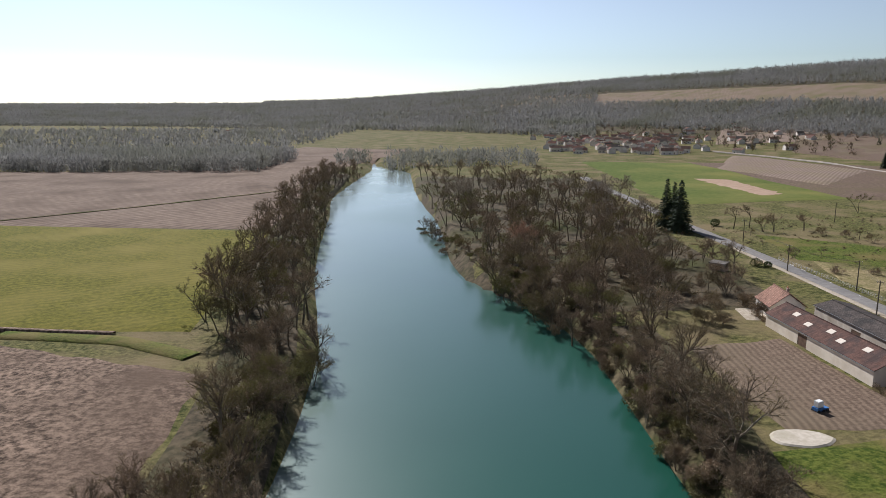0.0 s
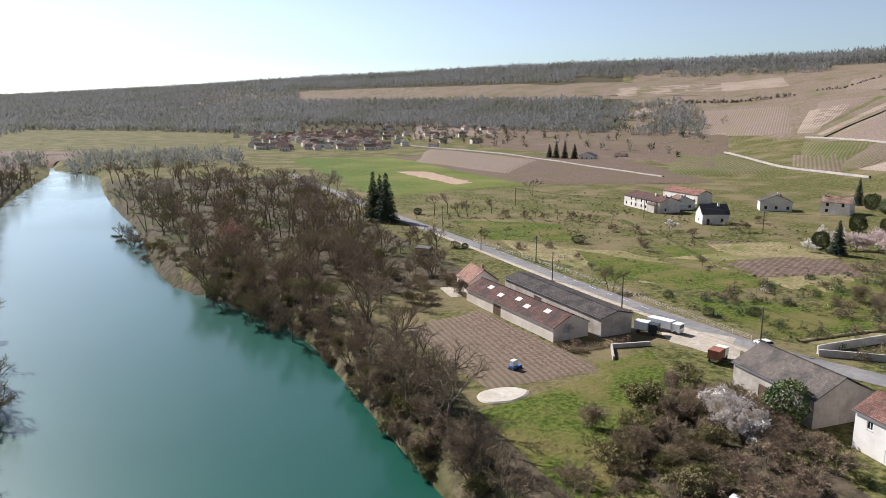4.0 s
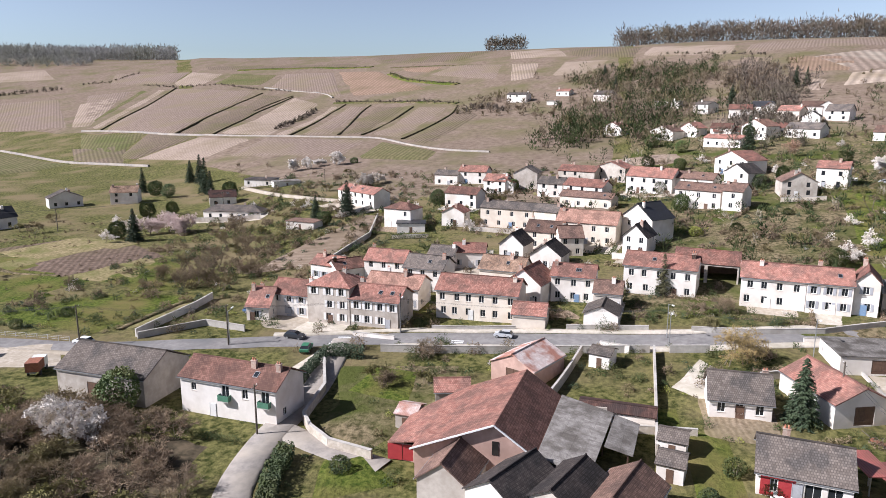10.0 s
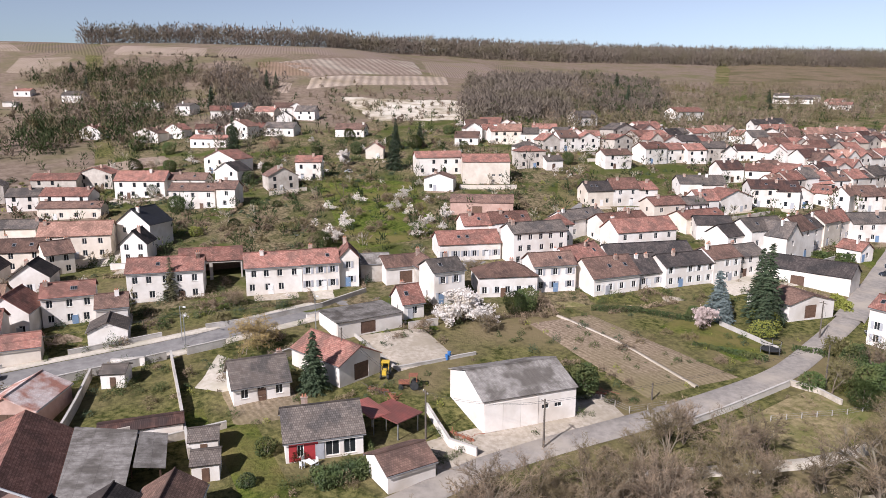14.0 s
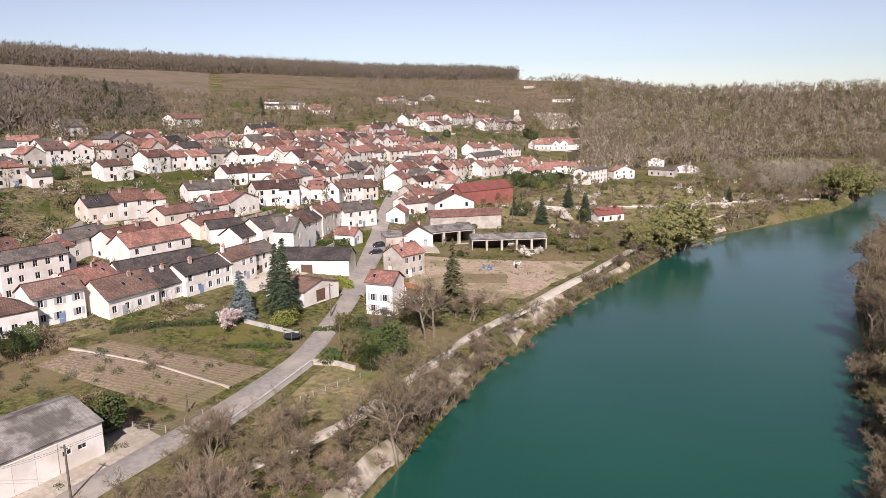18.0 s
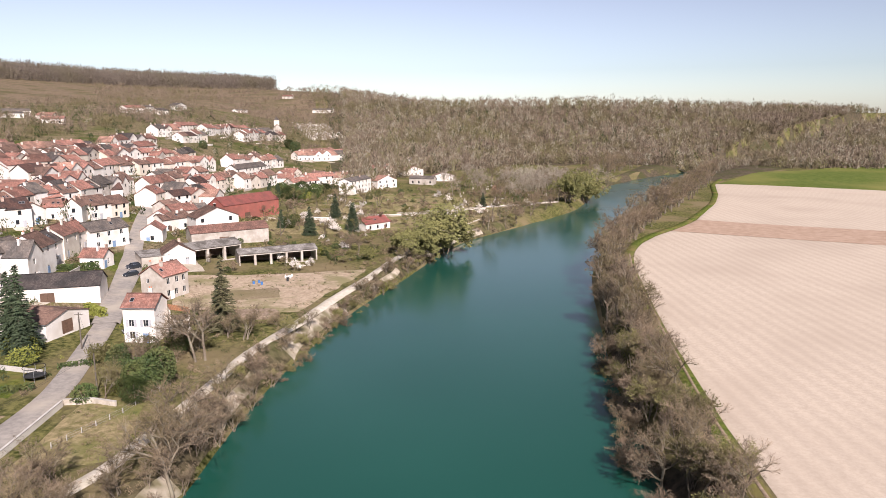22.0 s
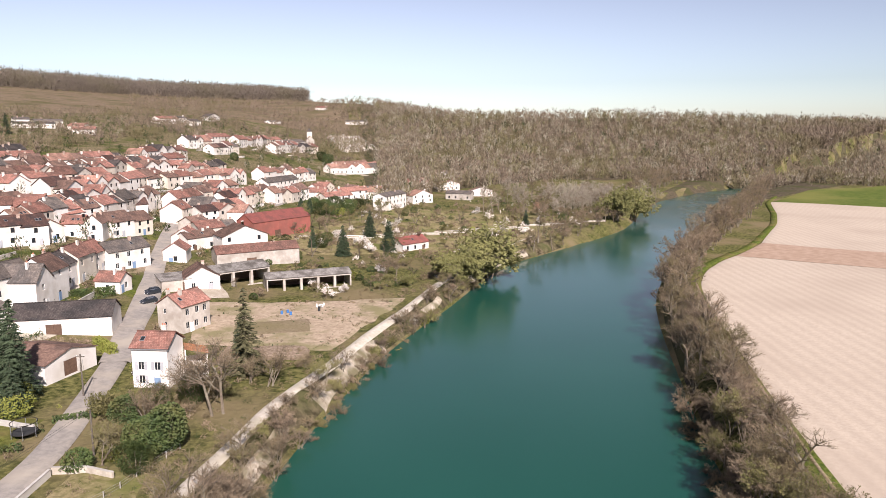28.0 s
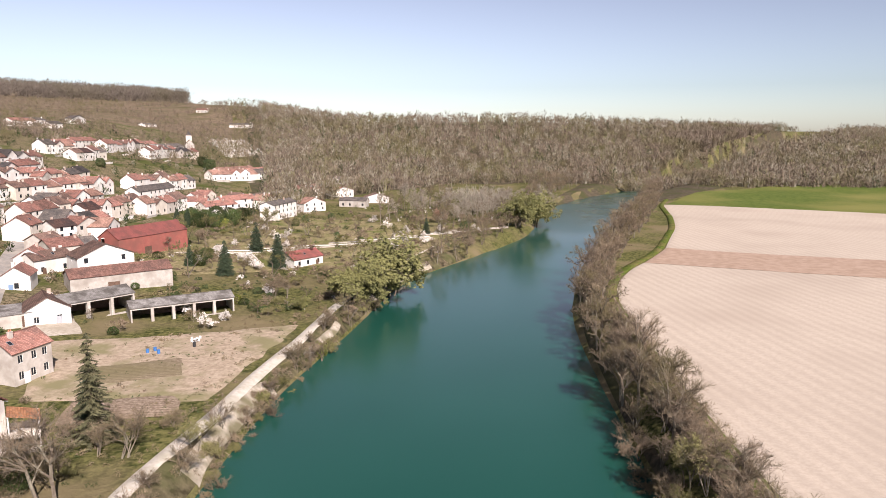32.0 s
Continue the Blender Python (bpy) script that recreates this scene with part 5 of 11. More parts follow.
# ---- the village: kind of roof, place, heading, width, depth, eaves, roof height, roof, wall, sort, foot ----
house("e", 92.2, 51.4, -98.1, 17.0, 7.6, 5.7, 2.0, "t", "w", "corner")
house("e", 95.3, 74.3, -95.4, 17.0, 11.0, 4.6, 2.8, "d", "s", "barn")
house("e", 78.5, 133.9, -85.8, 35.8, 9.0, 3.1, 2.2, "q", "c", "barn")
house("e", 89.3, 134.0, -88.1, 39.4, 8.0, 4.2, 1.0, "n", "s", "barn")
house("e", 79.9, 160.1, -94.1, 8.6, 8.0, 3.2, 3.0, "p", "w", "small")
house("e", 137.3, 69.7, -87.3, 5.1, 9.0, 3.3, 3.2, "r", "w", "near")
house("e", 140.8, 63.5, -96.1, 9.1, 8.0, 5.2, 2.4, "r", "w", "near")
house("h", 138.1, 53.1, -95.2, 9.7, 9.0, 8.2, 2.4, "r", "s", "near")
house("e", 136.9, 42.8, -96.5, 10.9, 8.5, 5.8, 2.3, "r", "s", "near")
house("e", 148.8, 42.5, -97.5, 12.9, 8.0, 5.0, 2.2, "p", "w", "near")
house("e", 167.6, 65.7, -106.6, 8.7, 7.0, 4.2, 1.8, "r", "w", "near")
house("e", 166.0, 61.4, -45.6, 7.7, 7.0, 4.0, 1.8, "t", "w", "near")
house("e", 168.9, 50.5, -96.4, 10.6, 8.0, 5.2, 2.3, "r", "w", "near")
house("e", 162.0, 38.3, -101.0, 10.1, 8.0, 5.6, 2.4, "d", "w", "near")
house("e", 178.7, 38.0, -98.4, 6.8, 7.0, 4.4, 1.8, "d", "w", "near")
house("e", 181.8, 31.6, -86.5, 8.3, 7.0, 4.4, 1.8, "r", "w", "near")
house("e", 144.6, 22.6, -96.1, 17.7, 9.0, 6.0, 2.5, "r", "c", "near")
house("e", 138.9, 11.4, -92.8, 6.8, 6.0, 3.0, 1.8, "r", "c", "barn")
house("e", 165.7, 20.0, -100.9, 10.9, 8.0, 4.6, 2.6, "m", "c", "near")
house("g", 154.6, 12.8, -107.9, 8.4, 9.0, 5.0, 3.2, "r", "w", "near")
house("e", 157.2, 3.1, -95.9, 9.5, 8.0, 6.0, 2.0, "r", "w", "near")
house("g", 141.2, -3.2, -97.8, 6.8, 7.0, 3.0, 1.6, "d", "w", "barn")
house("e", 150.4, -4.4, -96.3, 5.7, 6.0, 4.2, 2.0, "b", "w", "small")
house("e", 162.9, -16.4, -102.9, 15.7, 9.0, 6.6, 2.3, "r", "w", "near")
house("e", 171.1, -27.4, -102.5, 14.2, 8.0, 4.8, 2.4, "r", "s", "open")
house("e", 154.5, -38.1, -102.2, 12.2, 8.5, 6.2, 2.4, "r", "w", "near")
house("e", 152.1, -48.0, -100.1, 8.2, 8.5, 6.2, 2.4, "r", "w", "near")
house("g", 151.6, -55.0, -106.5, 4.4, 8.0, 6.8, 2.3, "r", "w", "near")
house("e", 152.5, -61.9, -106.1, 6.9, 8.0, 4.2, 1.6, "g", "s", "barn")
house("e", 148.8, -67.0, -94.6, 9.4, 8.0, 4.0, 2.0, "b", "w", "barn")
house("e", 128.1, -59.4, -92.1, 4.5, 7.0, 3.2, 3.0, "r", "w", "near")
house("f", 125.7, -48.0, -85.6, 13.9, 9.0, 2.9, 0.2, "g", "w", "barn")
house("e", 133.9, -70.6, -91.8, 7.4, 8.0, 7.0, 2.0, "d", "w", "near")
house("g", 108.9, -36.9, -70.5, 8.9, 13.0, 3.4, 2.2, "r", "w", "barn")
house("e", 105.8, -22.8, -93.2, 8.6, 7.5, 2.8, 3.0, "d", "w", "near")
house("e", 86.1, -26.8, -101.0, 10.2, 8.5, 2.9, 2.8, "d", "w", "redhouse")
house("e", 73.5, -33.1, -85.9, 6.7, 6.0, 2.5, 1.3, "b", "w", "barn")
house("e", 83.8, -56.4, -96.9, 15.0, 13.0, 4.8, 2.2, "g", "w", "hangar")
house("g", 73.4, 1.1, -113.0, 6.9, 9.0, 3.6, 2.0, "n", "s", "barn")
house("g", 73.3, -5.3, -111.4, 6.7, 9.0, 3.6, 2.0, "b", "s", "barn")
house("g", 73.4, 7.4, -118.0, 7.0, 9.0, 3.6, 2.2, "n", "w", "barn")
house("g", 75.9, 14.9, -99.3, 6.3, 8.0, 3.4, 2.4, "b", "s", "barn")
house("g", 114.2, 9.5, -116.5, 8.5, 10.0, 3.2, 2.0, "v", "k", "barn")
house("e", 102.0, 20.4, -76.2, 5.4, 5.0, 2.5, 1.2, "r", "s", "barn")
house("e", 120.4, -3.1, -109.4, 3.7, 4.0, 2.4, 0.8, "d", "w", "shed")
house("e", 98.7, -5.1, -97.3, 10.7, 3.5, 2.5, 0.6, "q", "w", "shed")
house("e", 91.7, -12.3, -102.6, 3.6, 4.0, 2.3, 0.9, "d", "w", "shed")
house("e", 85.3, -11.5, -103.9, 3.3, 4.0, 2.3, 0.9, "d", "w", "shed")
house("e", 92.6, 24.8, -97.7, 3.0, 4.0, 2.3, 0.7, "v", "s", "shed")
house("f", 87.7, -34.7, -81.6, 2.7, 6.0, 2.6, 0.1, "u", "s", "carport")
house("f", 85.3, -37.5, -70.1, 4.5, 6.0, 2.6, 0.1, "u", "s", "carport")
house("h", 227.5, 62.9, -106.2, 10.4, 8.0, 6.4, 2.0, "t", "w", "near")
house("e", 262.6, 88.9, -124.3, 23.4, 8.0, 5.5, 2.0, "r", "w", "near")
house("f", 220.6, 58.4, -77.3, 9.2, 6.0, 3.0, 0.2, "k", "w", "shed")
house("g", 230.3, 45.2, -96.8, 7.8, 7.0, 4.6, 2.0, "r", "w", "near")
house("e", 259.0, 47.3, -107.0, 13.1, 8.0, 5.2, 2.0, "t", "w", "near")
house("e", 302.7, 62.5, -100.5, 10.7, 8.0, 4.6, 1.6, "d", "w", "near")
house("e", 302.9, 50.9, -100.3, 12.4, 8.0, 5.6, 2.2, "r", "w", "near")
house("e", 282.8, 38.0, -105.6, 9.4, 8.0, 5.2, 2.2, "r", "w", "near")
house("g", 282.1, 35.1, -98.1, 8.9, 7.0, 4.6, 2.0, "r", "w", "near")
house("e", 227.6, 26.3, -104.5, 18.1, 8.0, 6.4, 1.8, "d", "c", "near")
house("e", 223.0, 13.1, -110.4, 7.7, 8.0, 6.4, 1.8, "d", "c", "near")
house("e", 208.6, 0.5, -104.3, 17.6, 9.0, 6.4, 3.0, "p", "c", "near")
house("g", 291.8, 26.9, -97.6, 10.0, 9.0, 6.6, 2.6, "d", "s", "near")
house("e", 274.9, 15.2, -107.2, 10.1, 8.0, 5.2, 2.2, "d", "w", "near")
house("e", 267.1, 2.0, -118.0, 16.1, 8.0, 5.4, 2.2, "r", "w", "near")
house("e", 255.4, 1.4, -111.5, 19.5, 7.0, 4.0, 1.6, "b", "c", "near")
house("e", 298.4, 5.7, -112.7, 16.2, 8.0, 5.4, 2.0, "r", "s", "near")
house("g", 298.4, -8.5, -120.3, 13.6, 8.0, 6.0, 2.4, "r", "s", "near")
house("e", 273.7, -22.1, -117.2, 17.8, 9.0, 6.2, 3.0, "r", "w", "near")
house("g", 208.1, -16.0, -136.0, 11.3, 9.0, 7.0, 4.0, "k", "w", "near")
house("g", 195.0, -13.1, -114.3, 6.7, 7.0, 5.2, 3.2, "n", "w", "near")
house("g", 191.3, 20.2, -104.7, 7.0, 8.0, 4.2, 3.0, "n", "w", "near")
house("g", 182.0, 10.3, -103.4, 8.3, 8.0, 4.0, 3.0, "n", "w", "near")
house("e", 201.7, 12.5, -104.1, 10.6, 8.0, 5.2, 2.6, "b", "c", "near")
house("e", 195.2, 5.9, -76.6, 6.4, 8.0, 5.4, 2.6, "b", "c", "near")
house("e", 245.5, -35.6, -118.4, 15.3, 8.0, 6.2, 2.0, "b", "w", "near")
house("e", 239.1, -45.5, -120.9, 6.3, 8.0, 6.2, 2.2, "b", "w", "near")
house("e", 269.1, -37.1, -118.6, 14.2, 8.0, 5.0, 2.0, "b", "w", "near")
house("g", 290.9, -55.5, -145.0, 16.5, 10.0, 6.0, 3.2, "r", "w", "near")
house("g", 270.0, -53.0, -140.2, 10.3, 8.0, 5.4, 3.0, "n", "w", "near")
house("e", 353.7, -60.5, -133.1, 19.3, 8.0, 4.0, 1.6, "r", "w", "near")
house("g", 364.9, -77.2, -142.1, 14.3, 9.0, 6.0, 3.2, "p", "w", "small")
house("e", 261.4, -80.2, -115.2, 9.6, 8.0, 6.8, 2.0, "r", "w", "near")
house("g", 253.4, -66.5, -90.2, 10.9, 9.0, 5.2, 3.0, "b", "s", "near")
house("e", 426.4, -90.5, -134.7, 12.3, 8.0, 4.6, 2.6, "k", "w", "small")
house("e", 405.5, -100.6, -131.9, 12.0, 8.0, 4.6, 2.6, "r", "c", "small")
house("e", 393.1, -120.2, -127.2, 11.4, 8.0, 5.0, 3.0, "d", "w", "small")
house("e", 356.9, -95.8, -132.8, 16.3, 8.0, 4.0, 2.6, "d", "w", "small")
house("e", 333.6, -124.5, -127.6, 14.8, 8.0, 3.6, 2.6, "b", "w", "small")
house("g", 282.1, -115.9, -118.3, 7.6, 8.0, 4.2, 2.6, "r", "c", "small")
house("f", 477.2, -45.6, -127.9, 17.1, 8.0, 4.6, 0.4, "d", "w", "small")
house("e", 449.3, -63.4, -144.3, 12.1, 8.0, 5.6, 1.6, "d", "w", "small")
house("g", 392.1, -36.8, -139.3, 15.9, 8.0, 4.4, 2.8, "b", "w", "small")
house("g", 391.5, -50.1, -137.9, 10.9, 8.0, 4.4, 2.8, "r", "w", "small")
house("g", 420.5, -11.5, -129.3, 12.2, 8.0, 4.4, 2.6, "r", "w", "small")
house("e", 530.2, -5.3, -127.8, 14.7, 8.0, 4.6, 2.6, "d", "w", "small")
house("e", 554.1, 59.6, -109.2, 16.4, 9.0, 5.6, 1.4, "d", "w", "small")
house("e", 562.4, 24.9, -113.5, 10.8, 8.0, 3.6, 1.6, "r", "w", "small")
house("f", 533.8, 32.0, -109.5, 7.8, 6.0, 3.0, 0.3, "g", "w", "small")
house("e", 245.7, -127.2, -106.5, 18.0, 9.0, 6.6, 2.0, "r", "w", "near")
house("e", 227.9, -138.4, -115.9, 17.5, 13.0, 7.4, 2.4, "r", "c", "hangar")
house("g", 224.1, -117.3, -126.6, 10.5, 8.0, 4.4, 1.8, "b", "w", "near")
house("e", 192.5, -116.1, -122.8, 20.0, 8.0, 4.2, 2.0, "b", "k", "barn")
house("e", 163.6, -96.3, -102.6, 8.0, 8.0, 7.1, 2.4, "r", "w", "near")
house("e", 161.5, -105.6, -102.6, 11.0, 8.0, 7.4, 2.4, "t", "w", "near")
house("e", 148.3, -105.5, -97.1, 15.4, 8.0, 8.4, 2.0, "d", "w", "near")
house("h", 152.7, -116.6, -90.1, 4.3, 8.0, 8.0, 2.6, "r", "w", "near")
house("e", 158.9, -91.0, -105.6, 16.4, 10.0, 4.2, 2.6, "r", "w", "near")
house("g", 144.8, -71.4, -96.5, 5.0, 8.0, 4.6, 2.0, "b", "s", "near")
house("h", 132.0, -85.8, -108.4, 13.5, 9.0, 4.6, 2.6, "b", "w", "near")
house("e", 130.3, -97.3, -103.8, 10.3, 8.0, 6.2, 2.2, "b", "w", "near")
house("e", 134.1, -108.5, -75.3, 13.6, 9.0, 5.0, 3.2, "r", "w", "near")
house("e", 124.6, -109.4, -93.9, 12.9, 10.0, 4.0, 3.6, "b", "w", "near")
house("e", 124.5, -119.8, -93.9, 7.9, 10.0, 3.5, 3.6, "n", "w", "near")
house("e", 120.9, -130.0, -96.4, 14.2, 8.0, 5.2, 2.2, "n", "w", "near")
house("e", 133.4, -130.3, -103.5, 24.2, 8.0, 4.0, 2.6, "n", "w", "barn")
house("e", 119.8, -141.2, -91.8, 9.4, 8.0, 6.0, 2.2, "b", "w", "near")
house("e", 120.4, -150.6, -91.8, 9.4, 8.0, 5.2, 2.2, "d", "w", "near")
house("e", 107.6, -161.3, -161, 20.5, 9.0, 4.2, 2.6, "n", "w", "barn")
house("g", 95.7, -137.6, -98.1, 12.4, 12.0, 3.4, 1.6, "b", "w", "barn")
house("e", 164.6, -132.8, -80.7, 16.6, 8.0, 5.2, 2.2, "d", "w", "near")
house("e", 156.0, -141.3, -89.7, 16.7, 8.0, 5.6, 2.2, "t", "w", "near")
house("e", 145.5, -139.3, -98.2, 18.9, 9.0, 6.2, 3.0, "r", "w", "near")
house("e", 163.1, -165.6, -99.1, 11.4, 8.0, 6.6, 2.0, "t", "c", "near")
house("e", 162.0, -175.9, -99.1, 9.3, 8.0, 6.0, 2.0, "d", "w", "near")
house("e", 154.2, -171.7, -92.3, 16.2, 8.0, 4.6, 1.8, "r", "c", "near")
house("g", 165.9, -198.3, -93.3, 14.9, 9.0, 5.0, 2.6, "r", "w", "near")
house("e", 146.2, -168.9, -121.2, 10.5, 8.0, 4.8, 2.0, "n", "w", "near")
house("e", 133.1, -163.6, -90.7, 13.7, 8.0, 6.0, 2.6, "n", "w", "near")
house("e", 130.1, -169.4, -96.9, 12.7, 9.0, 7.6, 2.8, "d", "w", "near")
house("g", 124.6, -171.1, -81.3, 7.7, 9.0, 7.0, 3.6, "d", "w", "near")
house("e", 125.8, -178.7, -81.3, 7.7, 9.0, 7.8, 3.2, "b", "w", "near")
house("e", 129.9, -188.8, -81.4, 8.2, 8.0, 6.3, 2.8, "n", "w", "near")
house("e", 130.8, -197.9, -81.4, 9.9, 8.0, 7.0, 2.8, "t", "c", "near")
house("e", 132.9, -207.3, -81.4, 9.4, 8.0, 5.7, 2.8, "r", "w", "near")
house("e", 128.5, -217.7, -112.0, 14.1, 8.0, 6.0, 2.6, "d", "w", "near")
house("g", 117.0, -194.4, -88.7, 6.0, 7.0, 3.2, 2.0, "r", "w", "small")
house("e", 282.8, -179.3, -106.7, 9.9, 8.0, 5.6, 2.0, "r", "w", "small")
house("e", 293.4, -179.0, -107.7, 5.6, 8.0, 4.6, 2.2, "r", "w", "small")
house("h", 237.5, -165.1, -106.1, 11.6, 8.0, 6.8, 2.0, "r", "s", "near")
house("e", 231.4, -172.0, -101.6, 7.1, 7.0, 3.6, 1.6, "d", "w", "small")
house("h", 253.1, -174.5, -105.8, 10.8, 8.0, 4.6, 2.2, "d", "w", "small")
house("e", 279.4, -202.7, -123.7, 11.4, 8.0, 5.4, 2.0, "r", "w", "small")
house("e", 269.9, -205.7, -102.6, 8.2, 8.0, 5.2, 2.0, "d", "w", "small")
house("g", 262.0, -207.1, -114.4, 9.7, 9.0, 5.6, 3.0, "r", "w", "small")
house("e", 227.0, -200.8, -99.7, 12.5, 8.0, 5.6, 2.0, "b", "w", "near")
house("e", 262.5, -217.6, -117.2, 6.8, 8.0, 5.0, 2.0, "r", "w", "small")
house("g", 269.3, -240.3, -83.8, 16.8, 9.0, 6.0, 3.0, "d", "s", "small")
house("e", 279.5, -266.8, -81.9, 19.2, 8.0, 5.6, 2.2, "r", "w", "small")
house("e", 309.8, -250.1, -89.3, 14.6, 8.0, 4.6, 3.2, "d", "w", "small")
house("e", 324.5, -342.5, -84.5, 26.4, 9.0, 5.6, 2.4, "r", "w", "small")
house("e", 230.9, -224.6, -92.9, 11.9, 9.0, 6.4, 2.4, "t", "w", "near")
house("e", 230.9, -236.5, -92.9, 11.9, 9.0, 5.5, 2.4, "r", "w", "near")
house("e", 226.9, -245.9, -103.1, 9.6, 9.0, 5.9, 2.4, "r", "w", "near")
house("e", 225.0, -256.4, -103.1, 11.8, 9.0, 6.7, 2.4, "d", "s", "near")
house("e", 253.7, -336.1, -116.4, 16.7, 8.0, 5.0, 2.4, "r", "w", "small")
house("e", 358.5, -491.5, -128.1, 26.9, 8.0, 3.6, 1.2, "d", "w", "small")
house("e", 316.6, -486.8, -157.6, 14.9, 8.0, 4.0, 1.8, "r", "w", "small")
house("e", 73.0, -137.5, -177.5, 6.6, 6.4, 7.6, 2.0, "r", "w", "tower")
house("e", 85.3, -171.5, -108, 8.6, 7.6, 6.2, 2.4, "r", "s", "near")
house("f", 102.5, -207.5, -141.1, 15.8, 9.0, 3.6, 0.5, "g", "s", "barn")
house("g", 99.5, -209.2, -147.2, 9.6, 9.0, 4.0, 2.8, "b", "w", "near")
house("e", 92.5, -218.2, -132.0, 17.2, 9.0, 4.8, 1.4, "g", "s", "open")
house("e", 71.3, -220.5, -151.0, 25.0, 8.0, 4.0, 1.0, "g", "s", "open")
house("e", 97.7, -246.8, -143.9, 27.6, 9.0, 5.0, 2.0, "t", "s", "barn")
house("g", 106.4, -255.0, -137.9, 16.1, 10.0, 8.0, 3.4, "b", "w", "near")
house("e", 111.3, -302.5, -117.2, 31.6, 10.0, 7.0, 3.2, "u", "q", "barn")
house("e", 51.8, -289.1, -129.3, 13.2, 8.0, 3.2, 2.2, "u", "w", "small")
house("g", 120.0, -235.4, -164.2, 7.2, 8.0, 4.4, 2.4, "r", "w", "near")
house("g", 127.0, -255.5, -165.2, 8.2, 8.0, 5.0, 2.6, "r", "w", "near")
house("e", 123.1, -255.9, -118.0, 12.3, 7.0, 4.6, 2.0, "b", "w", "near")
house("e", 150.3, -581.0, -121.1, 36.9, 8.0, 5.4, 2.0, "p", "w", "small")
house("e", 139.4, -591.6, -110.1, 33.4, 8.0, 4.6, 2.0, "r", "w", "small")
house("e", 114.0, -441.9, -127.9, 22.7, 8.0, 5.0, 2.2, "r", "w", "small")
house("e", 101.4, -468.1, -121.5, 27.6, 8.0, 5.0, 2.2, "d", "w", "small")
house("e", 84.1, -414.5, -105.5, 26.4, 8.0, 8.0, 1.6, "d", "w", "small")
house("g", 73.2, -452.2, -130.2, 16.5, 8.0, 5.0, 3.0, "p", "w", "small")
house("g", 65.1, -535.7, -137.8, 17.5, 8.0, 4.6, 2.6, "r", "w", "small")
house("e", 50.1, -478.2, 168.5, 17.0, 7.0, 4.0, 1.6, "d", "s", "small")
house("g", 37.9, -502.8, -169.3, 15.4, 8.0, 4.0, 2.2, "b", "w", "small")
house("e", 115.6, -411.5, -123.4, 20.4, 8.0, 5.0, 2.2, "r", "w", "small")
house("e", 130.4, -418.9, -175.6, 15.9, 8.0, 5.0, 2.2, "r", "w", "small")
house("e", 155.4, -428.5, -101.0, 35.5, 8.0, 5.6, 2.4, "d", "w", "small")
house("e", 236.4, -635.4, -95.5, 28.1, 8.0, 5.0, 2.4, "r", "w", "small")
house("e", 222.8, -653.2, -100.4, 34.5, 8.0, 6.6, 2.2, "d", "w", "small")
house("e", 210.4, -661.2, -129.7, 13.8, 8.0, 5.0, 2.8, "b", "w", "small")
house("e", 249.0, -551.6, -94.6, 29.1, 8.0, 5.0, 2.4, "r", "w", "small")
house("e", 246.8, -520.5, -114.1, 14.5, 8.0, 5.0, 2.4, "r", "w", "small")
house("e", 330.3, -625.7, -106.2, 23.8, 9.0, 4.6, 2.2, "r", "w", "small")
house("e", 333.7, -651.5, -103.2, 20.4, 9.0, 4.6, 1.8, "d", "w", "small")
house("g", 336.6, -731.3, -94.5, 23.6, 8.0, 5.0, 3.0, "d", "w", "small")
house("e", 313.1, -641.6, -99.7, 15.5, 8.0, 4.0, 2.0, "d", "w", "small")
house("e", 232.5, -942.5, 179.3, 28.0, 8.0, 4.0, 1.8, "d", "w", "small")
house("e", 313.1, -1055.7, 179.0, 15.9, 8.0, 4.0, 2.0, "r", "w", "small")
house("e", 310.2, -841.8, -100.2, 23.9, 8.0, 3.0, 1.2, "g", "w", "small")
house("e", 380.3, -507.1, -130.5, 10.7, 8.0, 4.0, 1.6, "d", "w", "small")
house("e", 362.9, -512.6, -128.4, 19.4, 8.0, 4.0, 1.6, "d", "w", "small")
house("e", 334.3, -506.9, -178.2, 12.4, 8.0, 4.0, 1.8, "r", "w", "small")
house("e", 216.5, 217.4, -23.5, 10.9, 8.0, 4.4, 3.4, "k", "w", "near")
house("e", 222.0, 261.7, -97.8, 30.4, 11.0, 5.0, 2.0, "q", "w", "near")
house("g", 218.2, 251.6, -13.5, 8.5, 7.0, 3.6, 2.2, "b", "s", "near")
house("e", 257.4, 276.8, -91.4, 25.5, 9.0, 4.6, 2.0, "r", "w", "small")
house("g", 234.4, 255.8, -16.0, 10.0, 8.0, 3.8, 2.4, "b", "w", "small")
house("g", 270.6, 233.9, -39.9, 13.7, 8.0, 4.4, 3.0, "d", "w", "small")
house("e", 283.4, 211.6, -67.0, 11.8, 8.0, 5.4, 2.4, "m", "w", "small")
house("h", 251.5, 138.6, -85.5, 23.7, 8.0, 3.4, 2.2, "d", "w", "near")
house("e", 278.4, 159.5, -58.6, 11.1, 8.0, 4.0, 2.4, "q", "w", "small")
house("f", 313.8, 158.3, -91.6, 14.5, 8.0, 3.2, 0.4, "n", "w", "small")
house("f", 307.8, 142.8, -51.8, 12.6, 5.0, 2.6, 0.2, "g", "w", "shed")
house("g", 373.5, 528.6, -53.4, 14.0, 9.0, 4.0, 2.6, "k", "w", "small")
house("e", 406.1, 523.8, -59.1, 10.2, 7.0, 3.0, 1.6, "b", "w", "small")
house("e", 90.8, 415.2, -5.7, 8.5, 8.0, 4.0, 2.0, "g", "w", "small")
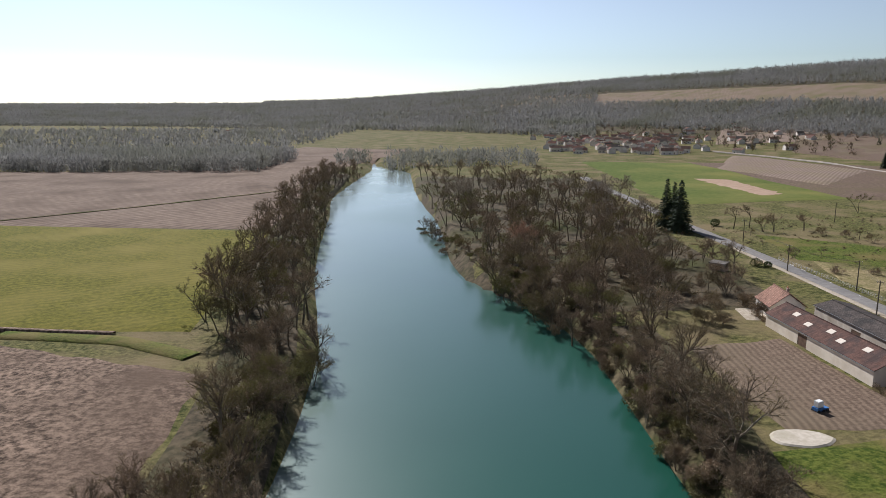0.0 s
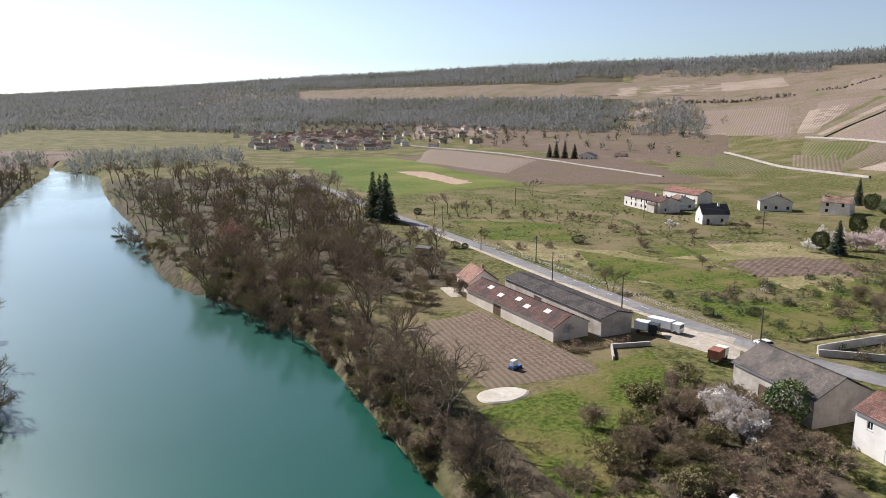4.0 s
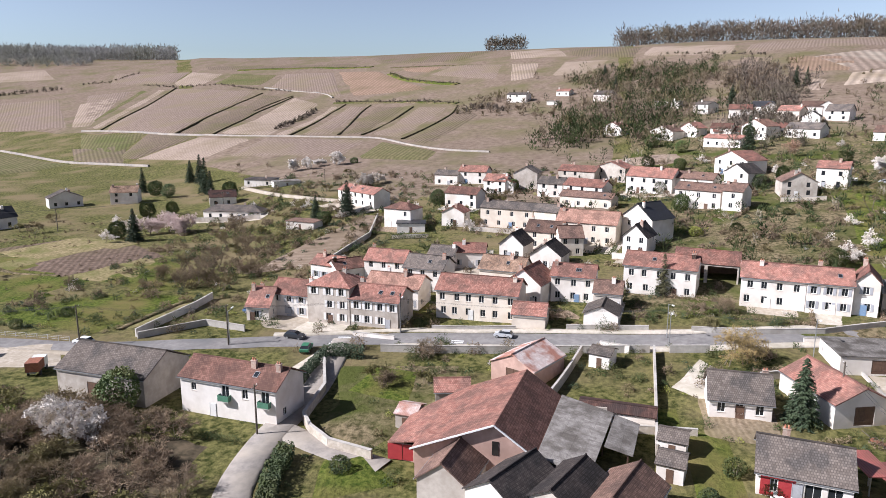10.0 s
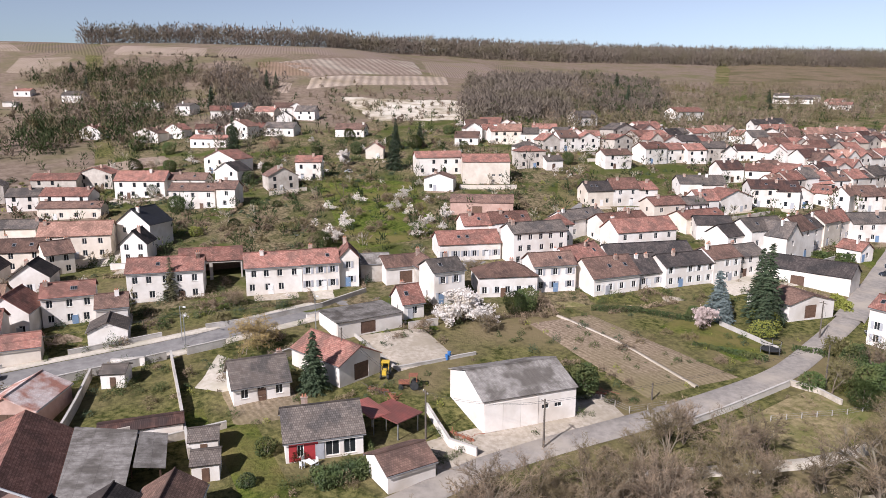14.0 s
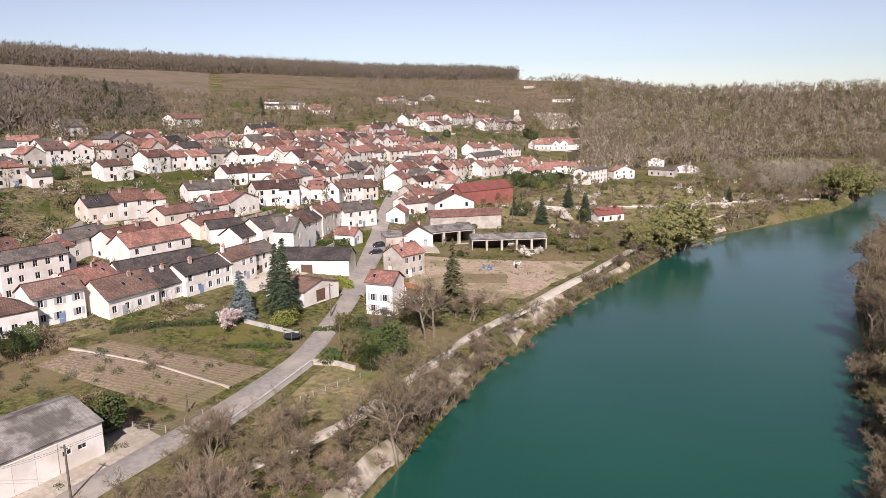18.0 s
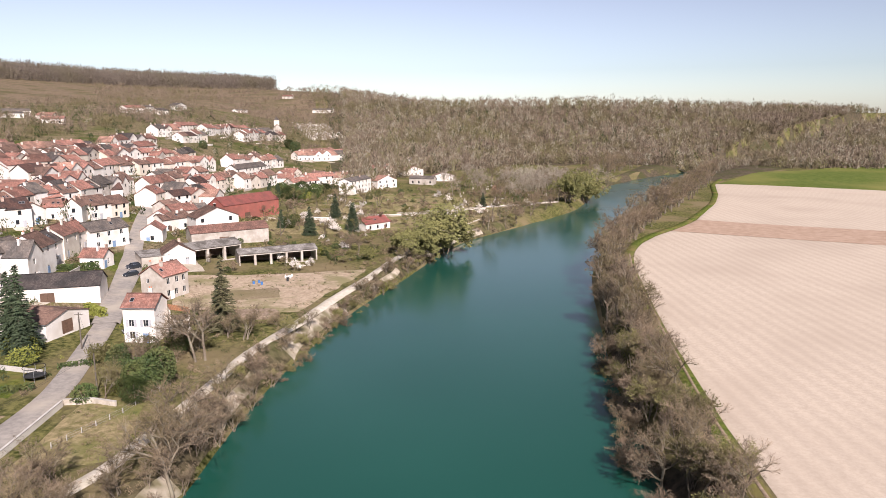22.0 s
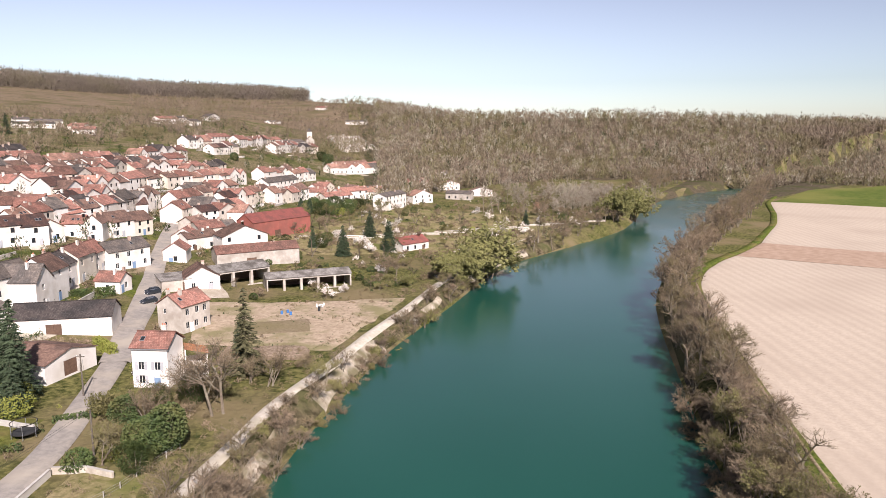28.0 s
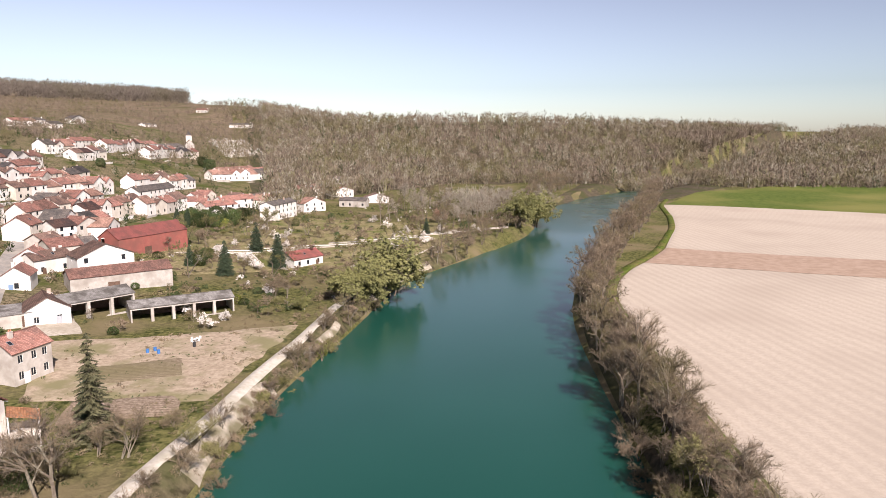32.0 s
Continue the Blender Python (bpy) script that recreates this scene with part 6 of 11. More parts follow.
house("e", 322.0, 766.9, -49.7, 10.7, 8.0, 4.0, 2.0, "b", "w", "small")
house("f", 83.0, 205.5, -42.3, 4.6, 3.5, 2.4, 0.2, "g", "s", "shed")
house("f", 225.4, 98.3, -99.6, 11.2, 6.0, 2.6, 0.2, "b", "w", "shed")
house("e", 239.1, -302.2, -106.6, 9.5, 9.6, 6.2, 2.9, "d", "w", "row")
house("e", 235.8, -311.5, -106.6, 10.4, 8.5, 4.8, 2.4, "b", "w", "row")
house("e", 232.7, -321.5, -106.6, 10.5, 8.2, 5.1, 2.9, "b", "w", "row")
house("e", 230.7, -329.0, -106.6, 5.0, 8.8, 5.9, 2.3, "p", "c", "row")
house("g", 211.7, -279.4, -108.2, 8.8, 9.9, 4.9, 3.0, "r", "w", "row")
house("e", 208.6, -287.3, -108.2, 8.2, 9.1, 6.0, 2.4, "r", "w", "row")
house("e", 205.7, -295.0, -108.2, 8.2, 8.3, 5.1, 2.3, "t", "c", "row")
house("e", 216.4, -327.9, -91.2, 9.4, 8.1, 5.3, 2.5, "b", "w", "row")
house("e", 216.2, -337.1, -91.2, 8.9, 8.1, 6.3, 2.2, "b", "w", "row")
house("e", 216.4, -345.1, -91.2, 7.1, 8.7, 5.6, 2.2, "r", "s", "row")
house("e", 216.0, -352.4, -91.2, 7.7, 8.4, 5.9, 3.1, "q", "w", "row")
house("e", 215.9, -360.8, -91.2, 9.0, 8.5, 5.4, 2.8, "b", "w", "row")
house("e", 211.3, -364.0, -92.9, 7.1, 8.2, 5.4, 2.8, "r", "w", "row")
house("e", 210.9, -371.6, -92.9, 8.1, 8.2, 6.0, 2.5, "r", "s", "row")
house("e", 211.4, -379.5, -92.9, 7.6, 10.0, 5.2, 2.2, "p", "c", "row")
house("g", 210.7, -388.6, -92.9, 10.7, 9.5, 5.5, 2.5, "n", "w", "row")
house("e", 210.2, -397.7, -92.9, 7.6, 9.3, 6.2, 2.5, "r", "w", "row")
house("e", 209.2, -406.9, -92.9, 10.9, 8.3, 6.3, 2.6, "r", "w", "row")
house("g", 224.9, -394.6, -92.8, 8.5, 8.8, 5.3, 3.1, "p", "w", "row")
house("e", 224.5, -404.3, -92.8, 10.9, 9.0, 6.3, 2.7, "t", "w", "row")
house("g", 223.9, -414.1, -92.8, 8.6, 8.8, 6.7, 3.2, "n", "w", "row")
house("g", 223.6, -423.6, -92.8, 10.5, 9.0, 5.9, 2.7, "d", "w", "row")
house("e", 223.0, -432.5, -92.8, 7.3, 8.7, 6.0, 2.2, "t", "w", "row")
house("e", 223.2, -438.7, -92.8, 5.3, 9.7, 5.5, 3.2, "t", "w", "row")
house("e", 267.1, -339.6, -109.6, 9.6, 8.0, 5.6, 2.5, "n", "w", "row")
house("e", 264.6, -348.5, -109.6, 8.9, 9.3, 6.0, 2.5, "n", "w", "row")
house("e", 194.6, -279.5, -97.4, 10.0, 8.7, 6.2, 3.1, "q", "w", "row")
house("e", 193.5, -289.8, -97.4, 10.8, 9.1, 5.2, 3.0, "q", "w", "row")
house("e", 192.3, -300.0, -97.4, 9.8, 9.5, 5.2, 3.0, "p", "c", "row")
house("e", 191.1, -308.8, -97.4, 8.0, 9.2, 6.1, 2.8, "r", "w", "row")
house("e", 190.3, -317.3, -87.2, 7.6, 9.3, 5.3, 2.9, "n", "s", "row")
house("e", 190.3, -324.7, -87.2, 7.2, 8.5, 5.0, 2.3, "b", "w", "row")
house("e", 190.9, -332.7, -87.2, 8.9, 8.8, 5.5, 2.9, "r", "c", "row")
house("e", 191.2, -341.1, -87.2, 7.8, 8.7, 5.5, 3.2, "b", "w", "row")
house("e", 192.3, -349.8, -87.2, 9.8, 9.9, 5.8, 2.5, "t", "c", "row")
house("e", 186.3, -354.9, -102.3, 9.1, 8.6, 5.5, 2.3, "b", "c", "row")
house("e", 184.2, -364.0, -102.3, 9.6, 8.3, 5.9, 2.8, "r", "w", "row")
house("e", 182.9, -373.4, -102.3, 9.4, 9.8, 4.9, 2.3, "p", "c", "row")
house("e", 180.9, -382.5, -102.3, 9.2, 9.8, 5.8, 2.6, "r", "w", "row")
house("e", 178.6, -390.9, -102.3, 8.2, 8.8, 6.4, 3.1, "p", "c", "row")
house("e", 177.0, -393.9, -97.9, 8.0, 9.0, 5.4, 2.5, "t", "w", "row")
house("g", 175.2, -403.1, -97.9, 10.7, 8.0, 5.8, 3.2, "r", "w", "row")
house("g", 174.3, -412.0, -97.9, 7.2, 8.8, 5.5, 2.8, "r", "w", "row")
house("e", 167.4, -268.0, -87.6, 9.4, 9.3, 6.1, 2.9, "r", "w", "row")
house("e", 167.7, -277.7, -87.6, 10.0, 9.1, 5.6, 2.5, "d", "w", "row")
house("e", 168.3, -287.2, -87.6, 8.9, 9.5, 6.0, 2.2, "t", "c", "row")
house("e", 168.8, -296.0, -87.6, 8.8, 9.8, 6.0, 2.2, "b", "c", "row")
house("e", 168.9, -303.9, -87.6, 7.0, 9.3, 5.9, 3.1, "b", "w", "row")
house("e", 160.3, -313.2, -97.8, 8.6, 8.4, 5.6, 3.0, "r", "w", "row")
house("e", 159.2, -322.6, -97.8, 10.3, 8.9, 5.6, 3.0, "t", "w", "row")
house("e", 158.4, -331.6, -97.8, 7.7, 9.8, 6.7, 2.7, "b", "c", "row")
house("g", 157.1, -339.9, -97.8, 9.2, 9.5, 5.5, 2.3, "r", "s", "row")
house("e", 150.4, -340.9, -96.0, 10.8, 8.9, 5.0, 2.6, "q", "w", "row")
house("g", 149.6, -350.0, -96.0, 7.5, 9.2, 6.2, 2.3, "r", "w", "row")
house("e", 148.3, -358.6, -96.0, 9.8, 8.4, 5.2, 3.0, "r", "c", "row")
house("e", 147.9, -367.4, -96.0, 7.9, 9.3, 6.1, 2.5, "p", "c", "row")
house("e", 147.1, -374.8, -96.0, 7.0, 9.2, 4.9, 2.3, "n", "c", "row")
house("e", 185.5, -238.3, -142.9, 9.0, 9.3, 6.2, 2.3, "t", "w", "row")
house("e", 178.5, -243.1, -142.9, 7.9, 8.6, 6.2, 2.7, "r", "w", "row")
house("g", 178.7, -247.7, -92.5, 7.3, 9.7, 6.0, 3.2, "r", "w", "row")
house("e", 177.6, -255.7, -92.5, 8.8, 8.3, 5.5, 2.5, "p", "s", "row")
house("e", 177.6, -263.7, -92.5, 7.1, 9.0, 6.2, 2.6, "q", "w", "row")
house("g", 177.3, -272.7, -92.5, 10.9, 9.1, 6.4, 2.6, "r", "w", "row")
house("g", 176.5, -281.2, -92.5, 6.2, 8.2, 7.1, 2.9, "r", "w", "row")
house("e", 151.9, -251.8, -106.5, 9.8, 9.7, 5.4, 3.1, "b", "w", "row")
house("e", 148.9, -260.4, -106.5, 8.5, 8.7, 5.4, 2.8, "b", "c", "row")
house("e", 158.2, -239.9, -162.7, 7.1, 8.4, 5.0, 2.3, "r", "w", "row")
house("g", 152.0, -242.2, -162.7, 6.0, 9.0, 6.2, 2.9, "b", "w", "row")
house("e", 165.9, -214.8, -123.9, 8.7, 9.9, 6.2, 2.5, "q", "w", "row")
house("e", 160.6, -221.2, -123.9, 7.8, 8.1, 6.1, 3.1, "q", "w", "row")
house("g", 149.4, -290.2, -161.5, 9.2, 9.6, 6.3, 2.9, "r", "w", "row")
house("e", 142.4, -302.3, -116.7, 8.4, 8.6, 5.0, 2.2, "q", "w", "row")
house("g", 138.6, -310.9, -116.7, 10.4, 9.6, 5.4, 2.7, "r", "s", "row")
house("g", 131.8, -313.6, -89.8, 11.0, 9.4, 5.2, 2.9, "p", "w", "row")
house("e", 259.2, -244.6, -87.3, 10.6, 9.4, 5.0, 2.6, "r", "s", "row")
house("e", 259.8, -255.4, -87.3, 11.0, 9.6, 5.0, 2.4, "r", "s", "row")
house("e", 259.8, -265.6, -87.3, 9.4, 8.5, 5.4, 2.7, "n", "w", "row")
house("g", 222.8, -261.6, -107.0, 7.0, 9.6, 5.0, 2.7, "n", "w", "row")
house("e", 196.6, -233.4, -107.6, 9.6, 9.6, 5.0, 3.0, "q", "w", "row")
house("e", 191.0, -250.7, -107.6, 7.8, 9.3, 5.2, 2.4, "b", "w", "row")
house("e", 171.0, -228.1, -93.7, 7.3, 8.3, 5.2, 2.9, "p", "w", "row")
house("e", 170.7, -236.1, -93.7, 8.8, 8.8, 6.3, 2.7, "r", "s", "row")
house("e", 170.4, -244.0, -93.7, 7.0, 9.4, 6.5, 3.2, "d", "w", "row")
house("e", 170.1, -251.3, -93.7, 7.6, 9.6, 5.5, 2.6, "r", "w", "row")
house("e", 169.5, -258.8, -93.7, 7.5, 9.4, 6.4, 3.2, "n", "w", "row")
house("e", 222.7, -289.2, -102.8, 8.1, 8.5, 5.8, 3.0, "b", "w", "row")
house("e", 221.1, -296.7, -102.8, 7.3, 8.8, 5.9, 2.2, "t", "s", "row")
house("g", 218.7, -305.4, -102.8, 10.8, 8.1, 4.9, 2.9, "r", "s", "row")
house("e", 216.8, -314.2, -102.8, 7.2, 8.2, 6.0, 2.8, "b", "w", "row")
house("g", 212.7, -324.1, -92.7, 8.2, 9.0, 5.2, 2.2, "d", "s", "row")
house("g", 211.8, -332.8, -92.7, 9.2, 8.1, 4.9, 2.6, "t", "c", "row")
house("e", 211.5, -340.9, -92.7, 7.1, 8.3, 5.0, 2.6, "r", "c", "row")
house("g", 212.0, -349.2, -92.7, 9.5, 10.0, 5.1, 2.8, "n", "s", "row")
house("e", 211.1, -357.7, -92.7, 7.6, 8.9, 5.4, 2.5, "q", "w", "row")
house("e", 210.7, -365.9, -92.7, 8.8, 8.9, 5.9, 3.1, "d", "w", "row")
house("e", 210.0, -373.9, -92.7, 7.3, 8.2, 6.0, 2.6, "r", "w", "row")
house("g", 189.9, -280.6, -90.8, 10.9, 9.2, 5.7, 3.1, "b", "w", "row")
house("g", 189.4, -290.0, -90.8, 7.9, 8.4, 5.8, 2.6, "r", "w", "row")
house("g", 190.0, -298.1, -90.8, 8.4, 10.0, 6.2, 3.0, "p", "w", "row")
house("g", 189.8, -306.6, -90.8, 8.6, 9.7, 5.7, 2.2, "r", "w", "row")
house("e", 189.7, -314.6, -90.8, 7.4, 9.8, 5.2, 3.0, "b", "w", "row")
house("e", 189.3, -322.8, -90.8, 8.8, 9.2, 6.2, 2.6, "r", "w", "row")
house("e", 167.3, -273.6, -90.2, 8.6, 8.1, 5.6, 2.6, "q", "c", "row")
house("e", 168.2, -282.8, -90.2, 9.8, 10.0, 6.4, 3.1, "d", "s", "row")
house("g", 167.6, -291.3, -90.2, 7.2, 8.8, 6.6, 2.2, "d", "w", "row")
house("g", 167.2, -297.8, -90.2, 5.6, 8.2, 5.7, 2.8, "b", "w", "row")
house("g", 253.0, -225.1, -90.7, 10.9, 9.9, 5.1, 2.2, "r", "s", "row")
house("e", 279.3, -182.7, -121.0, 10.8, 8.7, 5.8, 3.1, "p", "c", "row")
house("e", 274.3, -190.6, -121.0, 8.0, 8.2, 4.7, 2.5, "d", "w", "row")
house("g", 258.8, -189.5, -96.5, 8.6, 8.8, 5.0, 2.9, "r", "s", "row")
house("e", 257.5, -198.4, -96.5, 9.5, 8.2, 5.8, 2.8, "b", "w", "row")
house("g", 256.6, -208.4, -96.5, 10.5, 8.6, 5.1, 2.8, "r", "w", "row")
house("e", 187.2, -158.3, -103.4, 9.5, 8.4, 5.0, 2.8, "n", "c", "row")
house("e", 185.2, -167.8, -103.4, 9.9, 8.9, 5.7, 3.1, "t", "w", "row")
house("e", 183.8, -176.1, -103.4, 6.9, 9.9, 5.2, 2.2, "r", "w", "row")
house("e", 163.7, -183.7, -97.4, 7.9, 8.1, 6.1, 3.0, "r", "w", "row")
house("e", 140.4, -376.8, -99.4, 7.8, 8.8, 6.1, 3.1, "p", "w", "row")
house("g", 139.2, -385.8, -99.4, 10.4, 9.3, 4.9, 2.5, "b", "c", "row")
house("e", 137.3, -395.8, -99.4, 10.0, 8.9, 5.2, 3.0, "r", "s", "row")
house("e", 135.8, -406.0, -99.4, 10.6, 9.2, 6.1, 3.1, "b", "w", "row")
house("e", 149.5, -384.8, -94.8, 9.0, 9.4, 4.7, 3.0, "b", "s", "row")
house("e", 147.7, -290.0, -90.6, 7.8, 8.3, 6.3, 2.8, "r", "c", "row")
house("g", 148.0, -314.1, -90.6, 10.9, 9.4, 5.1, 3.2, "d", "w", "row")
house("g", 270.9, -257.6, -90.4, 8.7, 9.7, 5.7, 2.4, "q", "w", "row")
house("g", 270.8, -265.7, -90.4, 7.5, 9.6, 4.5, 3.0, "r", "w", "row")
house("e", 262.5, -273.8, -91.4, 7.3, 8.4, 5.6, 2.2, "d", "w", "row")
house("e", 262.6, -285.9, -94.5, 10.8, 9.7, 5.1, 2.2, "r", "w", "row")
house("e", 261.7, -296.3, -94.5, 10.1, 9.7, 5.8, 2.9, "p", "s", "row")
house("g", 260.5, -306.0, -94.5, 9.3, 8.8, 5.5, 3.0, "b", "w", "row")
house("e", 251.3, -306.2, -169.2, 7.1, 8.3, 4.8, 2.5, "r", "w", "row")
house("g", 246.8, -323.7, -133.3, 8.6, 8.3, 4.9, 2.2, "n", "w", "row")
house("e", 241.0, -329.8, -133.3, 8.3, 8.2, 5.4, 2.2, "b", "w", "row")
house("e", 233.3, -340.4, -105.4, 10.8, 8.3, 4.7, 3.1, "p", "w", "row")
house("e", 230.8, -349.1, -105.4, 7.1, 8.2, 4.5, 2.9, "b", "w", "row")
house("e", 229.8, -356.4, -105.4, 7.6, 9.9, 5.4, 2.3, "r", "w", "row")
house("e", 226.9, -364.5, -105.4, 9.6, 8.7, 5.1, 2.8, "r", "c", "row")
house("g", 224.6, -371.5, -105.4, 5.1, 8.0, 4.9, 2.4, "n", "s", "row")
house("e", 206.1, -357.9, -95.0, 8.1, 9.2, 4.9, 2.6, "r", "c", "row")
house("g", 205.1, -367.3, -95.0, 10.7, 8.9, 5.5, 2.7, "b", "w", "row")
house("g", 204.3, -377.9, -95.0, 10.7, 9.1, 5.6, 2.3, "b", "w", "row")
house("e", 203.1, -387.7, -95.0, 9.0, 8.4, 5.0, 2.3, "r", "w", "row")
house("g", 203.1, -396.4, -95.0, 8.4, 9.9, 4.7, 2.5, "r", "s", "row")
house("g", 195.9, -393.6, -96.5, 7.5, 8.0, 4.7, 2.4, "r", "s", "row")
house("e", 195.4, -401.4, -96.5, 8.1, 8.9, 5.7, 2.4, "r", "c", "row")
house("e", 194.7, -409.0, -96.5, 7.2, 9.1, 4.3, 2.2, "p", "w", "row")
house("e", 193.2, -417.3, -96.5, 9.7, 8.1, 5.0, 2.6, "d", "c", "row")
house("e", 192.7, -426.0, -96.5, 7.6, 9.1, 5.4, 2.9, "n", "c", "row")
house("g", 248.4, -242.3, -101.1, 7.4, 8.9, 5.8, 3.1, "r", "s", "row")
house("g", 246.7, -250.7, -101.1, 9.7, 8.8, 5.3, 2.7, "t", "w", "row")
house("e", 245.0, -260.6, -101.1, 10.5, 9.3, 5.6, 2.6, "n", "w", "row")
house("e", 243.3, -269.1, -101.1, 6.7, 9.2, 5.5, 2.4, "r", "s", "row")
house("e", 222.6, -274.8, -122.4, 8.7, 9.3, 4.6, 2.3, "q", "w", "row")
house("e", 207.8, -304.4, -105.8, 9.2, 8.8, 5.6, 3.0, "t", "c", "row")
house("g", 205.5, -312.4, -105.8, 7.4, 8.7, 5.7, 2.5, "n", "s", "row")
house("e", 203.0, -320.3, -105.8, 9.1, 8.2, 5.5, 2.5, "r", "s", "row")
house("e", 189.7, -342.6, -98.4, 10.4, 8.6, 4.8, 2.5, "b", "w", "row")
house("e", 168.9, -249.5, -101.1, 9.7, 8.7, 4.4, 2.6, "r", "w", "row")
house("e", 166.9, -257.8, -101.1, 7.5, 8.2, 5.9, 2.7, "b", "w", "row")
house("e", 185.7, -200.3, -119.0, 8.1, 9.9, 5.0, 2.4, "d", "w", "row")
house("e", 181.7, -207.5, -119.0, 8.4, 9.8, 4.8, 3.0, "d", "w", "row")
house("g", 160.6, -226.8, -117.0, 9.0, 9.5, 4.7, 2.7, "p", "w", "row")
house("e", 165.4, -289.5, -135.8, 7.4, 8.3, 4.6, 2.3, "q", "w", "row")
house("e", 167.7, -336.3, -97.9, 7.4, 8.5, 4.9, 2.3, "d", "w", "row")
house("g", 167.0, -343.9, -97.9, 7.8, 9.2, 5.1, 3.0, "d", "c", "row")
house("e", 166.2, -351.8, -97.9, 8.1, 9.8, 4.5, 2.6, "b", "w", "row")
house("g", 164.7, -361.2, -97.9, 10.9, 9.3, 5.5, 2.9, "r", "w", "row")
house("e", 163.4, -371.8, -97.9, 10.3, 9.7, 5.4, 2.6, "p", "s", "row")
house("e", 143.4, -323.9, -104.3, 8.3, 9.6, 4.3, 2.8, "n", "w", "row")
house("e", 141.4, -330.4, -104.3, 5.3, 8.9, 4.9, 2.4, "r", "w", "row")
house("e", 135.6, -279.4, -109.7, 7.7, 9.3, 4.4, 2.3, "b", "s", "row")
house("e", 129.5, -277.3, -128.8, 10.5, 9.8, 4.1, 2.4, "r", "s", "row")
house("e", 124.3, -283.4, -128.8, 5.6, 9.2, 4.2, 2.3, "d", "c", "row")
house("e", 243.9, -492.7, -99.6, 9.2, 9.6, 5.5, 3.1, "d", "w", "row")
house("g", 241.8, -500.8, -99.6, 7.6, 8.0, 5.5, 2.3, "q", "w", "row")
house("e", 240.6, -509.8, -99.6, 10.6, 8.6, 4.4, 3.0, "p", "c", "row")
house("e", 236.6, -558.9, -89.1, 8.9, 9.2, 5.8, 3.1, "r", "w", "row")
house("e", 236.7, -568.1, -89.1, 9.6, 9.0, 5.8, 2.9, "r", "w", "row")
house("e", 236.5, -577.5, -89.1, 9.1, 8.3, 4.9, 2.2, "r", "w", "row")
house("e", 236.8, -586.0, -89.1, 7.8, 8.8, 5.5, 2.3, "b", "s", "row")
house("g", 237.5, -593.7, -89.1, 7.8, 9.8, 4.5, 3.2, "t", "w", "row")
house("g", 237.4, -602.1, -89.1, 9.1, 9.4, 5.6, 2.5, "r", "w", "row")
house("e", 237.3, -612.0, -89.1, 10.7, 8.8, 5.4, 2.9, "q", "s", "row")
house("e", 237.2, -621.2, -89.1, 7.8, 8.5, 5.4, 3.0, "r", "c", "row")
house("e", 216.9, -587.2, -91.2, 8.7, 9.3, 5.6, 2.7, "b", "w", "row")
house("e", 216.5, -596.6, -91.2, 10.0, 8.9, 6.6, 3.1, "r", "w", "row")
house("g", 215.9, -605.4, -91.2, 7.6, 8.1, 6.3, 3.0, "q", "w", "row")
house("e", 216.6, -614.3, -91.2, 10.2, 9.8, 6.3, 2.7, "r", "w", "row")
house("e", 216.3, -623.7, -91.2, 8.7, 9.6, 5.7, 2.5, "d", "w", "row")
house("e", 215.3, -633.1, -91.2, 10.1, 8.2, 6.3, 2.5, "r", "s", "row")
house("g", 211.5, -637.2, -101.9, 8.3, 8.7, 5.5, 2.2, "n", "s", "row")
house("e", 210.1, -646.4, -101.9, 10.1, 9.8, 5.5, 3.1, "n", "s", "row")
house("e", 208.3, -654.9, -101.9, 7.3, 9.8, 4.6, 2.5, "b", "w", "row")
house("e", 206.9, -662.0, -101.9, 7.1, 9.9, 5.1, 3.1, "r", "c", "row")
house("e", 225.9, -492.3, -96.1, 8.2, 8.6, 4.5, 2.5, "b", "w", "row")
house("e", 224.9, -501.8, -96.1, 11.0, 8.7, 4.5, 2.5, "q", "w", "row")
house("e", 224.3, -510.8, -96.1, 7.1, 9.4, 5.8, 2.8, "t", "w", "row")
house("e", 223.3, -518.4, -96.1, 8.1, 9.0, 4.9, 2.7, "d", "c", "row")
house("e", 171.1, -443.0, -95.5, 10.5, 8.4, 6.0, 3.1, "r", "w", "row")
house("e", 170.1, -451.8, -95.5, 7.3, 8.1, 6.1, 2.6, "p", "w", "row")
house("e", 170.1, -459.3, -95.5, 7.7, 9.5, 4.9, 2.3, "r", "w", "row")
house("g", 168.8, -468.5, -95.5, 10.7, 8.6, 5.5, 2.4, "b", "w", "row")
house("e", 168.1, -477.9, -95.5, 8.2, 9.1, 6.4, 2.8, "b", "w", "row")
house("e", 161.1, -473.8, -105.3, 9.5, 8.4, 5.6, 2.5, "p", "w", "row")
house("e", 159.0, -482.1, -105.3, 7.4, 8.7, 6.1, 3.1, "r", "w", "row")
house("e", 156.8, -489.8, -105.3, 8.6, 8.5, 5.0, 3.0, "d", "w", "row")
house("e", 133.4, -433.3, -107.7, 7.6, 9.0, 4.5, 2.6, "r", "w", "row")
house("g", 130.8, -441.5, -107.7, 9.6, 9.0, 5.2, 2.7, "r", "c", "row")
house("g", 116.2, -454.5, -113.6, 9.0, 9.1, 4.4, 2.4, "b", "w", "row")
house("g", 99.0, -445.9, -100.3, 8.2, 8.1, 5.5, 3.2, "p", "w", "row")
house("g", 97.5, -455.0, -100.3, 10.1, 8.3, 5.7, 2.3, "r", "w", "row")
house("e", 90.1, -513.8, -124.8, 9.9, 9.1, 4.9, 2.8, "t", "w", "row")
house("g", 85.1, -520.7, -124.8, 7.1, 8.9, 4.5, 2.3, "r", "w", "row")
